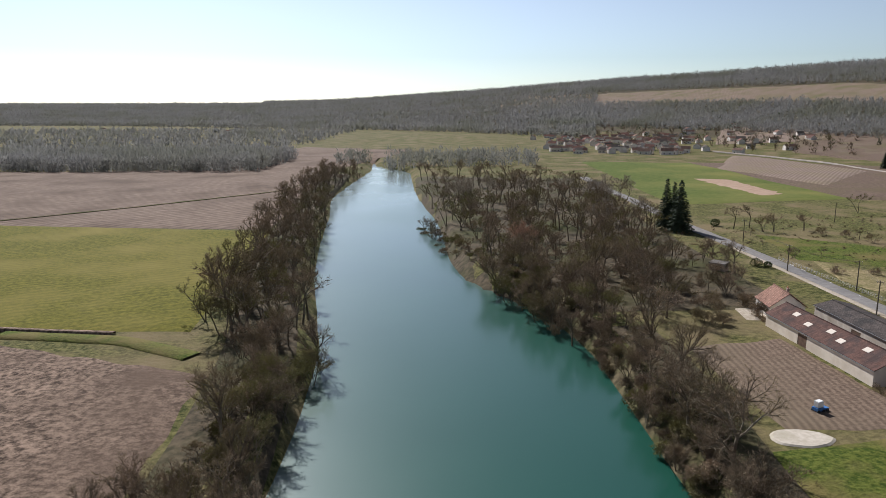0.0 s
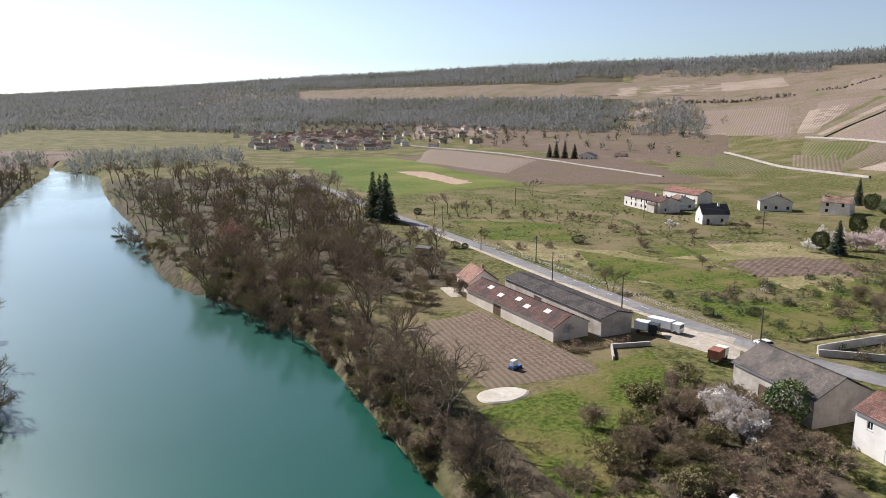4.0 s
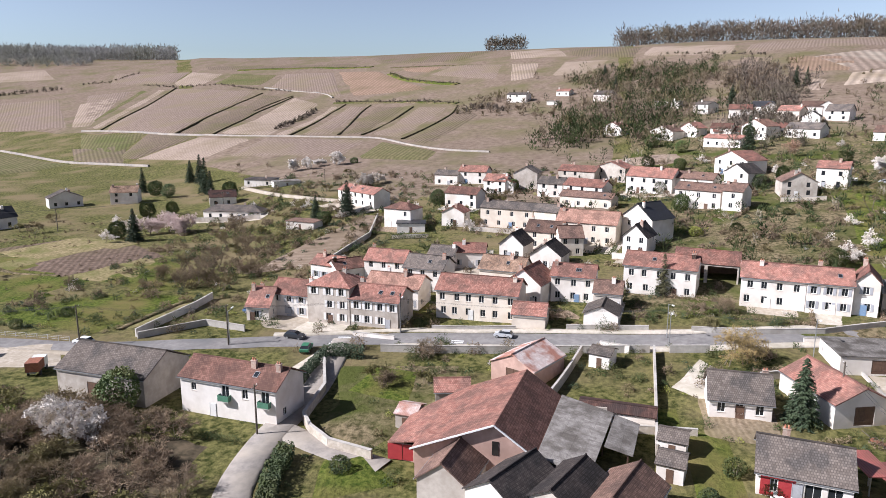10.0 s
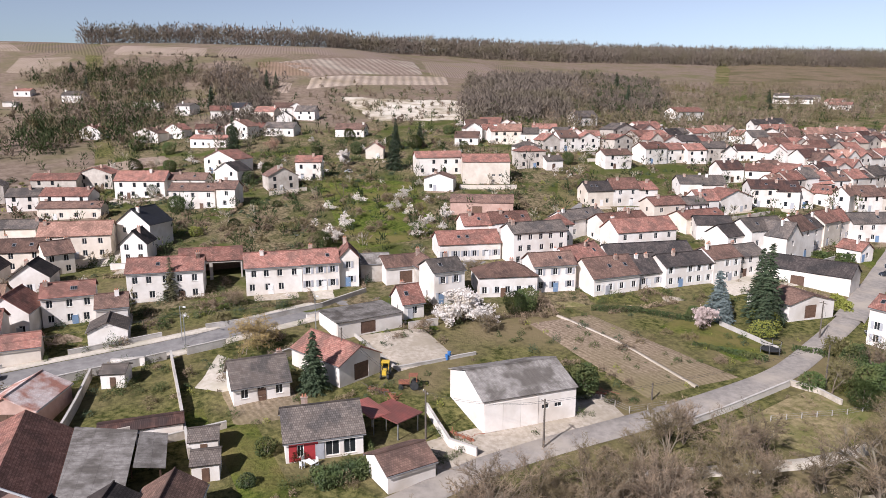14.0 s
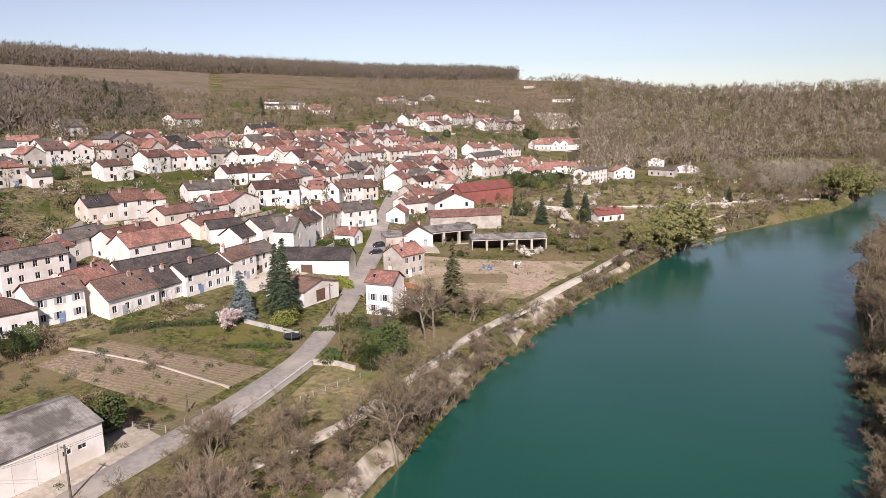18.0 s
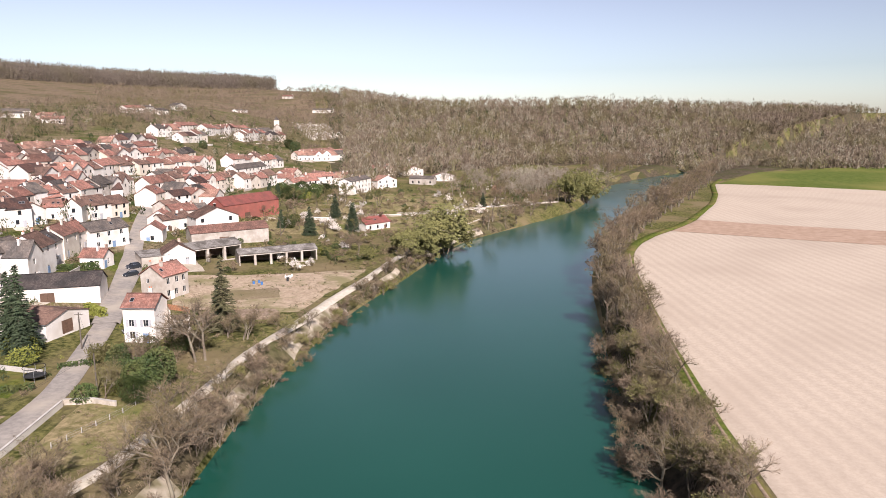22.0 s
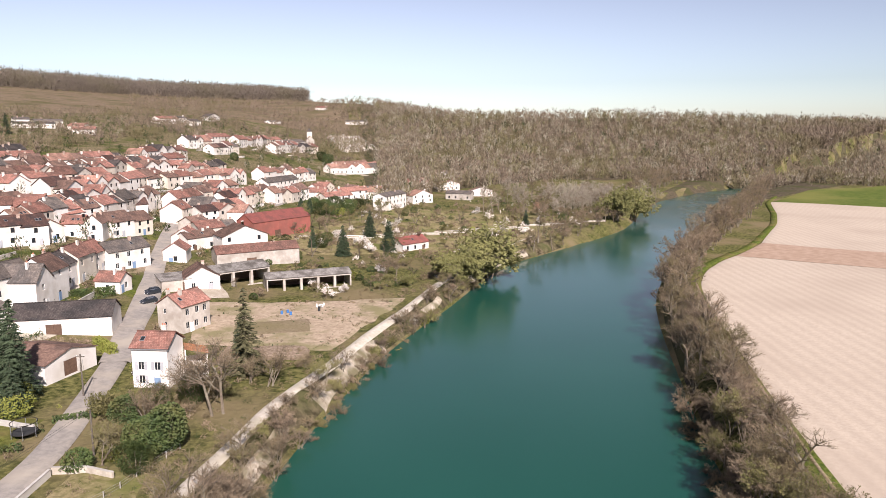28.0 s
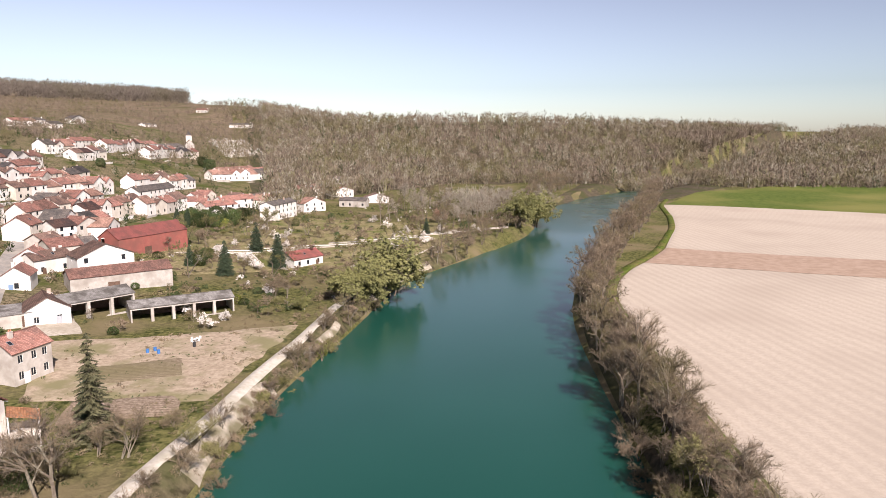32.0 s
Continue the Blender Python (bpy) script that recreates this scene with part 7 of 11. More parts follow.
house("e", 81.1, -526.5, -124.8, 6.9, 9.0, 5.6, 2.9, "p", "w", "row")
house("e", 154.6, -543.6, -122.8, 9.1, 8.5, 4.6, 3.0, "p", "w", "row")
house("e", 150.1, -551.3, -122.8, 8.8, 9.2, 4.6, 3.1, "p", "w", "row")
house("g", 145.5, -557.9, -122.8, 7.4, 8.8, 5.3, 2.4, "r", "w", "row")
house("g", 141.0, -565.4, -122.8, 10.0, 9.2, 5.3, 3.0, "p", "w", "row")
house("e", 135.9, -572.7, -122.8, 7.9, 8.6, 4.7, 2.8, "p", "w", "row")
house("e", 131.3, -580.5, -122.8, 10.2, 9.4, 5.3, 2.8, "d", "w", "row")
house("e", 79.1, -569.1, -111.4, 8.2, 9.2, 5.3, 2.5, "t", "w", "row")
house("e", 75.4, -577.6, -111.4, 10.4, 8.7, 4.6, 2.7, "n", "w", "row")
house("e", 72.2, -587.3, -111.4, 10.0, 9.7, 5.8, 2.4, "d", "w", "row")
yard_of(79.9, 160.1, -94.1, 8.6, 8.0, 4)
yard_of(137.3, 69.7, -87.3, 5.1, 9.0, 5)
yard_of(140.8, 63.5, -96.1, 9.1, 8.0, 6)
yard_of(138.1, 53.1, -95.2, 9.7, 9.0, 7)
yard_of(136.9, 42.8, -96.5, 10.9, 8.5, 8)
yard_of(148.8, 42.5, -97.5, 12.9, 8.0, 9)
yard_of(167.6, 65.7, -106.6, 8.7, 7.0, 10)
yard_of(168.9, 50.5, -96.4, 10.6, 8.0, 12)
yard_of(162.0, 38.3, -101.0, 10.1, 8.0, 13)
yard_of(181.8, 31.6, -86.5, 8.3, 7.0, 15)
yard_of(165.7, 20.0, -100.9, 10.9, 8.0, 18)
yard_of(154.6, 12.8, -107.9, 8.4, 9.0, 19)
yard_of(157.2, 3.1, -95.9, 9.5, 8.0, 20)
yard_of(150.4, -4.4, -96.3, 5.7, 6.0, 22)
yard_of(154.5, -38.1, -102.2, 12.2, 8.5, 25)
yard_of(152.1, -48.0, -100.1, 8.2, 8.5, 26)
yard_of(151.6, -55.0, -106.5, 4.4, 8.0, 27)
yard_of(128.1, -59.4, -92.1, 4.5, 7.0, 30)
yard_of(105.8, -22.8, -93.2, 8.6, 7.5, 34)
yard_of(227.5, 62.9, -106.2, 10.4, 8.0, 51)
yard_of(262.6, 88.9, -124.3, 23.4, 8.0, 52)
yard_of(259.0, 47.3, -107.0, 13.1, 8.0, 55)
yard_of(282.8, 38.0, -105.6, 9.4, 8.0, 58)
yard_of(227.6, 26.3, -104.5, 18.1, 8.0, 60)
yard_of(208.6, 0.5, -104.3, 17.6, 9.0, 62)
yard_of(274.9, 15.2, -107.2, 10.1, 8.0, 64)
yard_of(298.4, 5.7, -112.7, 16.2, 8.0, 67)
yard_of(298.4, -8.5, -120.3, 13.6, 8.0, 68)
yard_of(273.7, -22.1, -117.2, 17.8, 9.0, 69)
yard_of(195.0, -13.1, -114.3, 6.7, 7.0, 71)
yard_of(191.3, 20.2, -104.7, 7.0, 8.0, 72)
yard_of(182.0, 10.3, -103.4, 8.3, 8.0, 73)
yard_of(201.7, 12.5, -104.1, 10.6, 8.0, 74)
yard_of(195.2, 5.9, -76.6, 6.4, 8.0, 75)
yard_of(245.5, -35.6, -118.4, 15.3, 8.0, 76)
yard_of(239.1, -45.5, -120.9, 6.3, 8.0, 77)
yard_of(269.1, -37.1, -118.6, 14.2, 8.0, 78)
yard_of(270.0, -53.0, -140.2, 10.3, 8.0, 80)
yard_of(224.1, -117.3, -126.6, 10.5, 8.0, 102)
yard_of(162.4, -101.7, -102.6, 19.0, 8.0, 104)
yard_of(144.8, -71.4, -96.5, 5.0, 8.0, 108)
yard_of(132.0, -85.8, -108.4, 13.5, 9.0, 109)
yard_of(130.3, -97.3, -103.8, 10.3, 8.0, 110)
yard_of(124.3, -113.3, -93.9, 20.8, 10.0, 112)
yard_of(120.9, -130.0, -96.4, 14.2, 8.0, 113)
yard_of(119.7, -145.9, -91.8, 18.8, 8.0, 115)
yard_of(145.5, -139.3, -98.2, 18.9, 9.0, 120)
yard_of(154.2, -171.7, -92.3, 16.2, 8.0, 122)
yard_of(165.9, -198.3, -93.3, 14.9, 9.0, 123)
yard_of(146.2, -168.9, -121.2, 10.5, 8.0, 124)
yard_of(125.2, -174.9, -81.3, 15.4, 9.0, 127)
yard_of(130.9, -198.4, -81.4, 27.5, 8.0, 128)
yard_of(128.5, -217.7, -112.0, 14.1, 8.0, 129)
yard_of(117.0, -194.4, -88.7, 6.0, 7.0, 130)
yard_of(237.5, -165.1, -106.1, 11.6, 8.0, 133)
yard_of(99.5, -209.2, -147.2, 9.6, 9.0, 153)
yard_of(51.8, -289.1, -129.3, 13.2, 8.0, 159)
yard_of(120.0, -235.4, -164.2, 7.2, 8.0, 160)
yard_of(127.0, -255.5, -165.2, 8.2, 8.0, 161)
yard_of(123.1, -255.9, -118.0, 12.3, 7.0, 162)
yard_of(251.5, 138.6, -85.5, 23.7, 8.0, 197)
yard_of(151.9, -251.8, -106.5, 9.8, 9.7, 271)
yard_of(148.9, -260.4, -106.5, 8.5, 8.7, 272)
yard_of(158.2, -239.9, -162.7, 7.1, 8.4, 273)
yard_of(152.0, -242.2, -162.7, 6.0, 9.0, 274)
yard_of(160.6, -221.2, -123.9, 7.8, 8.1, 276)
yard_of(170.4, -244.0, -93.7, 7.0, 9.4, 289)
yard_of(187.2, -158.3, -103.4, 9.5, 8.4, 319)
yard_of(185.2, -167.8, -103.4, 9.9, 8.9, 320)
yard_of(183.8, -176.1, -103.4, 6.9, 9.9, 321)
yard_of(163.7, -183.7, -97.4, 7.9, 8.1, 322)
yard_of(185.7, -200.3, -119.0, 8.1, 9.9, 365)
yard_of(181.7, -207.5, -119.0, 8.4, 9.8, 366)


# ---- trees and shrubs ----
BARK = mat("bark", (0.11, 0.085, 0.062), (0.19, 0.15, 0.11), 2.0, 0.95, 0.3, (0.25, 0.22, 0.16), 0.4, per_object=0.15)
TWIG = mat("twigs", (0.135, 0.10, 0.072), (0.33, 0.245, 0.165), 0.5, 0.9, 0, (0.17, 0.14, 0.065), 0.1, per_object=0.22)
TWIG_GREEN = mat("budding_twigs", (0.14, 0.132, 0.05), (0.24, 0.215, 0.09), 0.6, 0.9, 0, (0.18, 0.145, 0.08), 0.2, per_object=0.2)
TWIG_RED = mat("ruddy_twigs", (0.36, 0.22, 0.15), (0.42, 0.27, 0.19), 0.6, 0.9, 0, per_object=0.1)
WILLOW = mat("willow_leaves", (0.16, 0.155, 0.045), (0.26, 0.24, 0.085), 0.7, 0.8, 0, (0.14, 0.14, 0.045), 0.2, per_object=0.1)
SILVER = mat("silver_twigs", (0.24, 0.20, 0.15), (0.31, 0.265, 0.205), 0.6, 0.9, 0, per_object=0.1)
NEEDLES = mat("needles", (0.028, 0.045, 0.02), (0.05, 0.07, 0.03), 0.9, 0.8, 0, per_object=0.25)
BLUE_NEEDLES = mat("blue_needles", (0.10, 0.13, 0.12), (0.15, 0.18, 0.17), 0.9, 0.8, 0)
DRY_NEEDLES = mat("thin_needles", (0.065, 0.062, 0.026), (0.12, 0.108, 0.048), 0.9, 0.8, 0)
LEAF = mat("evergreen_leaves", (0.03, 0.052, 0.012), (0.075, 0.105, 0.024), 0.8, 0.75, 0, (0.10, 0.10, 0.026), 0.3, per_object=0.25)
YELLOWGREEN = mat("yellow_green_leaves", (0.19, 0.21, 0.03), (0.26, 0.26, 0.05), 0.8, 0.7, 0, per_object=0.15)
BLOSSOM = mat("blossom", (0.68, 0.62, 0.56), (0.76, 0.71, 0.66), 1.2, 0.8, 0, (0.45, 0.38, 0.28), 0.6, per_object=0.08)
PINKBLOSSOM = mat("pink_blossom", (0.52, 0.40, 0.36), (0.60, 0.48, 0.44), 1.2, 0.8, 0)


for leafy in (TWIG, TWIG_GREEN, TWIG_RED, WILLOW, SILVER, LEAF, YELLOWGREEN, BLOSSOM, PINKBLOSSOM):
    thin(leafy, 0.12)


def limb(V, F, a, b, ra, rb, sides):
    w = (b - a).normalized()
    u = w.orthogonal().normalized()
    t = w.cross(u)
    k = len(V)
    for p, r in ((a, ra), (b, rb)):
        for s in range(sides):
            g = 2 * math.pi * s / sides
            V.append(tuple(p + (u * math.cos(g) + t * math.sin(g)) * r))
    for s in range(sides):
        n = (s + 1) % sides
        F.append((k + s, k + n, k + sides + n, k + sides + s))


def sliver(V, F, a, b, width, rng):
    w = (b - a).normalized()
    side = w.cross(Vector((rng.uniform(-1, 1), rng.uniform(-1, 1), rng.uniform(-1, 1)))).normalized() * width / 2
    k = len(V)
    V += [tuple(a - side), tuple(a + side), tuple(b)]
    F.append((k, k + 1, k + 2))


def leaf(V, F, p, size, rng):
    u = Vector((rng.gauss(0, 1), rng.gauss(0, 1), rng.gauss(0, 1))).normalized()
    t = u.orthogonal().normalized()
    s = size * rng.uniform(0.6, 1.3)
    k = len(V)
    V += [tuple(p - u * s), tuple(p + t * s * 0.6), tuple(p + u * s), tuple(p - t * s * 0.6)]
    F.append((k, k + 1, k + 2, k + 3))


def bare(seed, height, spread, stems=1, forks=5, twigs=7, upright=0.5, leafy=0.0, leaf_size=0.16, twig_w=0.045, droop=0.0, lod=False):
    """Meshes of a branching tree: (limbs, twigs). leafy: leaves or petals to each twig bunch."""
    rng = random.Random(seed)
    VL, FL, VT, FT = [], [], [], []

    def bunch(p, way, size):
        for _ in range(twigs):
            g = (way + Vector((rng.gauss(0, 0.6), rng.gauss(0, 0.6), rng.gauss(0.12 - droop, 0.45)))).normalized()
            q = p + g * size * rng.uniform(0.5, 1.2)
            sliver(VT, FT, p, q, twig_w, rng)
            for _ in range(1 if lod else 2):
                m = p.lerp(q, rng.uniform(0.3, 0.9))
                r = m + (g + Vector((rng.gauss(0, 0.7), rng.gauss(0, 0.7), rng.gauss(0.1 - droop, 0.5)))).normalized() * size * 0.5
                sliver(VT, FT, m, r, twig_w * 0.8, rng)
                if leafy:
                    n = int(leafy) + (rng.random() < leafy % 1)
                    for _ in range(n):
                        leaf(VT, FT, m.lerp(r, rng.uniform(0.2, 1.0)) + Vector((rng.gauss(0, 0.1), rng.gauss(0, 0.1), rng.gauss(0, 0.1))), leaf_size, rng)

    def grow(p, way, length, radius, depth):
        steps = 3 if depth < 2 and not lod else 2
        for k in range(steps):
            bend = 0.1 if depth == 0 else 0.22
            way = (way + Vector((rng.gauss(0, bend), rng.gauss(0, bend), rng.gauss(0.05 * upright - droop * 0.2 * depth, bend * 0.6)))).normalized()
            q = p + way * length / steps
            limb(VL, FL, p, q, radius * (1 - 0.25 * k / steps), radius * (1 - 0.25 * (k + 1) / steps), 6 if depth == 0 else 4 if depth == 1 else 3)
            if depth >= 1 or k > 0:
                n = forks if k == steps - 1 else max(1, forks - 3)
                for _ in range(n if depth < 3 else 0):
                    out = Vector((rng.gauss(0, 1), rng.gauss(0, 1), rng.gauss(0, 0.4)))
                    out = (way * (0.55 + upright * 0.6) + out.normalized() * (1.1 - upright * 0.55) * spread).normalized()
                    if depth < 2:
                        grow(q, out, length * rng.uniform(0.5, 0.72), radius * 0.52, depth + 1)
                    else:
                        if lod:
                            sliver(VL, FL, q, q + out * length * 0.5, radius, rng)
                        else:
                            limb(VL, FL, q, q + out * length * 0.5, radius * 0.5, 0.015, 3)
                        bunch(q + out * length * rng.uniform(0.3, 0.5), out, max(0.5, length * 0.5))
                if depth >= 1:
                    bunch(q, way, max(0.5, length * (0.5 if depth >= 2 else 0.3)))
                    if depth == 1 and not lod:
                        bunch(p.lerp(q, 0.5), way, max(0.5, length * 0.3))
            p = q
    for s in range(stems):
        lean = Vector((rng.gauss(0, 0.28), rng.gauss(0, 0.28), 1)).normalized() if stems > 1 else Vector((rng.gauss(0, 0.05), rng.gauss(0, 0.05), 1)).normalized()
        grow(Vector((rng.gauss(0, 0.3), rng.gauss(0, 0.3), -0.3)) if stems > 1 else Vector((0, 0, -0.3)), lean, height * (0.42 if stems == 1 else 0.38) * rng.uniform(0.9, 1.1), height * (0.02 if stems == 1 else 0.011), 0)
    # bring it to its height
    top = max(v[2] for v in VT)
    k = height / top
    VL, VT = [(a * k, b * k, c * k) for a, b, c in VL], [(a * k, b * k, c * k) for a, b, c in VT]
    return (VL, FL), (VT, FT)


def spruce(seed, height, radius, gaps=0.0):
    rng = random.Random(seed)
    VL, FL, VT, FT = [], [], [], []
    limb(VL, FL, Vector((0, 0, -0.3)), Vector((0, 0, height * 0.97)), height * 0.016, 0.02, 6)
    z = height * 0.08
    while z < height * 0.98:
        r = radius * (1 - z / height) ** 0.85 * rng.uniform(0.75, 1.1)
        n = max(4, int(4 + r * 3.2))
        for k in range(n):
            if rng.random() < gaps:
                continue
            g = 2 * math.pi * (k + rng.random()) / n
            tip = Vector((math.cos(g) * r, math.sin(g) * r, z - r * 0.22 + rng.gauss(0, 0.15)))
            root = Vector((0, 0, z))
            limb(VL, FL, root, root.lerp(tip, 0.8), 0.03, 0.01, 3)
            m = max(3, int(r * 5))
            for i in range(m):
                p = root.lerp(tip, (i + 0.6) / m)
                for s in (-1, 1, 0):
                    q = p + (Vector((-math.sin(g) * s, math.cos(g) * s, -0.25)) + (tip - root).normalized() * 0.7) * rng.uniform(0.3, 0.6)
                    sliver(VT, FT, p, q, 0.22, rng)
        z += max(0.28, height * 0.028)
    sliver(VT, FT, Vector((0, 0, height * 0.93)), Vector((0, 0, height)), 0.2, rng)
    return (VL, FL), (VT, FT)


def bush(seed, height, radius, n, size, shape=1.0):
    """A dense leafy shrub or clipped column: leaves in a lumpy shell."""
    rng = random.Random(seed)
    VL, FL, VT, FT = [], [], [], []
    for _ in range(5):
        g = rng.uniform(0, 6.28)
        limb(VL, FL, Vector((0, 0, -0.3)), Vector((math.cos(g) * radius * 0.5, math.sin(g) * radius * 0.5, height * 0.6)), 0.06, 0.02, 4)
    lumps = [(rng.uniform(0, 6.28), rng.uniform(0.15, 1.0), rng.uniform(0.2, 0.5)) for _ in range(9)]
    for _ in range(n):
        u = Vector((rng.gauss(0, 1), rng.gauss(0, 1), rng.gauss(0, 1))).normalized()
        k = rng.uniform(0.72, 1.0)
        for g, z, s in lumps:
            c = Vector((math.cos(g), math.sin(g), z * 2 - 1)).normalized()
            if u.dot(c) > 0.75:
                k *= 1 + s * 0.5 * (u.dot(c) - 0.75) / 0.25
        zz = (u.z * 0.5 + 0.5)
        narrow = 1.0 if shape >= 1 else (1 - zz ** 1.5 * (1 - shape))
        p = Vector((u.x * radius * k * narrow, u.y * radius * k * narrow, height * (0.5 + u.z * 0.5 * k)))
        leaf(VT, FT, p, size, rng)
    return (VL, FL), (VT, FT)


def species(name, limbs, crown, mat_limbs, mat_crown, label, category="tree", where=(0, 0, -500)):
    ob = new(name)
    from_lists("trunk", *limbs, mat_limbs, ob)
    from_lists("crown", *crown, mat_crown, ob)
    return tagged(ob, label, category)


KINDS = {}


def kind_of(key, name, made, bark, crown, label, category="tree", group=""):
    KINDS.setdefault(key, []).append((name, made, bark, crown, label, category, group))


for s in range(4):
    kind_of("big", "bare_tree", bare(11 + s, 13, 1.0, 1, 4, 4, 0.55), BARK, TWIG, "tall bare riverside tree with fine brown twigs", group="bare trees")
for s in range(3):
    kind_of("slim", "bare_tree", bare(31 + s, 14, 0.65, 1, 4, 4, 0.85), BARK, TWIG, "slender bare tree with upright branches", group="bare trees")
for s in range(3):
    kind_of("clump", "alder_clump", bare(41 + s, 8.5, 0.9, 5, 2, 4, 0.65), BARK, TWIG, "many-stemmed bare bankside alder clump", group="bare trees")
for s in range(2):
    kind_of("bud", "budding_tree", bare(51 + s, 10, 0.9, 2, 3, 4, 0.6, 0.5, 0.12), BARK, TWIG_GREEN, "budding tree with yellow-green twigs", group="budding trees")
for s in range(3):
    kind_of("scrub", "scrub_bush", bare(61 + s, 4.0, 1.1, 6, 2, 3, 0.4, 0, 0.1, 0.034), BARK, TWIG, "tangled leafless scrub bush", "bush", group="scrub bushes")
kind_of("gscrub", "scrub_bush", bare(71, 3.6, 1.1, 6, 2, 3, 0.4, 0.8, 0.13, 0.034), BARK, TWIG_GREEN, "scrub bush just coming into leaf", "bush", group="scrub bushes")
for s in range(2):
    kind_of("blossom", "blossom_tree", bare(81 + s, 5.5, 1.1, 2, 3, 3, 0.4, 2.2, 0.16), BARK, BLOSSOM, "fruit tree in full white blossom", group="blossom trees")
kind_of("thinblossom", "blossom_tree", bare(83, 5.0, 1.1, 2, 3, 3, 0.4, 0.7, 0.14), BARK, BLOSSOM, "small fruit tree with thin white blossom", group="blossom trees")
kind_of("pink", "blossom_tree", bare(85, 6.0, 1.1, 3, 3, 3, 0.4, 0.9, 0.15), BARK, PINKBLOSSOM, "tree with dull pink blossom", group="blossom trees")
kind_of("willow", "willow_tree", bare(91, 11, 1.0, 3, 3, 4, 0.4, 1.6, 0.24, 0.06, 0.35), BARK, WILLOW, "yellow-green weeping willow by the water", group="willows")
kind_of("silver", "poplar_tree", bare(93, 15, 0.9, 2, 3, 4, 0.6, 0.3, 0.2, 0.07), BARK, SILVER, "pale silvery bare poplar tree", group="poplars")
kind_of("ruddy", "bare_tree", bare(95, 12, 0.8, 2, 4, 5, 0.6, 0.3, 0.16), BARK, TWIG_RED, "tree with rust-coloured spring buds")
kind_of("orchard", "fruit_tree", bare(97, 4.6, 1.15, 1, 4, 3, 0.3), BARK, TWIG, "small pruned bare fruit tree on grass", group="fruit trees")
kind_of("birch", "weeping_birch", bare(98, 10, 0.9, 2, 4, 5, 0.5, 0.4, 0.12, 0.04, 0.45), BARK, mat("birch_twigs", (0.34, 0.24, 0.10), (0.40, 0.30, 0.14), 0.6, 0.9, 0), "drooping golden-twigged birch by the road")
kind_of("spruce", "spruce_tree", spruce(5, 13, 3.0), BARK, NEEDLES, "tall dark green garden spruce", "conifer", "conifers")
kind_of("spruce", "spruce_tree", spruce(6, 12, 3.4), BARK, NEEDLES, "broad dark green garden spruce", "conifer", "conifers")
kind_of("thinspruce", "spruce_tree", spruce(7, 14, 3.2, 0.35), BARK, DRY_NEEDLES, "thin yellowing spruce among bare trees", "conifer")
kind_of("bluespruce", "blue_spruce", spruce(8, 7, 2.3), BARK, BLUE_NEEDLES, "grey-blue spruce in a garden", "conifer")
kind_of("cypress", "cypress_tree", bush(9, 9, 1.5, 2400, 0.2, 0.35), BARK, NEEDLES, "narrow dark cypress in a garden", "conifer", "conifers")
kind_of("dome", "evergreen_tree", bush(10, 6, 3.0, 3000, 0.2, 0.8), BARK, LEAF, "rounded dark evergreen garden tree", "tree", "evergreens")
kind_of("shrub", "evergreen_shrub", bush(12, 2.2, 1.3, 1100, 0.13), BARK, LEAF, "rounded evergreen garden shrub", "shrub", "garden shrubs")
kind_of("yellow", "garden_shrub", bush(13, 2.6, 1.5, 1100, 0.13), BARK, YELLOWGREEN, "yellow-green garden shrub in spring", "shrub", "garden shrubs")
kind_of("ball", "clipped_ball", bush(14, 3.4, 2.4, 2600, 0.13), BARK, NEEDLES, "clipped round evergreen in a meadow", "shrub")
# lighter builds of the same kinds for the woods that nobody could count
LIGHT = {
    "big": (bare(111, 13, 1.0, 1, 3, 6, 0.55, 0, 0.1, 0.085, 0, True), BARK, TWIG), "slim": (bare(131, 14, 0.65, 1, 3, 6, 0.85, 0, 0.1, 0.085, 0, True), BARK, TWIG),
    "clump": (bare(141, 8.5, 0.9, 4, 2, 6, 0.65, 0, 0.1, 0.08, 0, True), BARK, TWIG), "bud": (bare(151, 10, 0.9, 2, 2, 5, 0.6, 0.6, 0.15, 0.08, 0, True), BARK, TWIG_GREEN),
    "scrub": (bare(161, 4.0, 1.1, 5, 2, 4, 0.4, 0, 0.1, 0.07, 0, True), BARK, TWIG), "gscrub": (bare(171, 3.6, 1.1, 5, 2, 3, 0.4, 0.6, 0.16, 0.07, 0, True), BARK, TWIG_GREEN),
    "orchard": (bare(197, 4.6, 1.15, 1, 3, 3, 0.3, 0, 0.1, 0.06, 0, True), BARK, TWIG), "thinblossom": (bare(183, 5.0, 1.1, 2, 3, 3, 0.4, 0.8, 0.18, 0.06, 0, True), BARK, BLOSSOM),
    "silver": (bare(193, 15, 0.9, 2, 3, 4, 0.6, 0.2, 0.2, 0.11, 0, True), BARK, SILVER),
}
FAR = {}
READY = {}
BUSHES = [0]
tree_rng = random.Random(99)


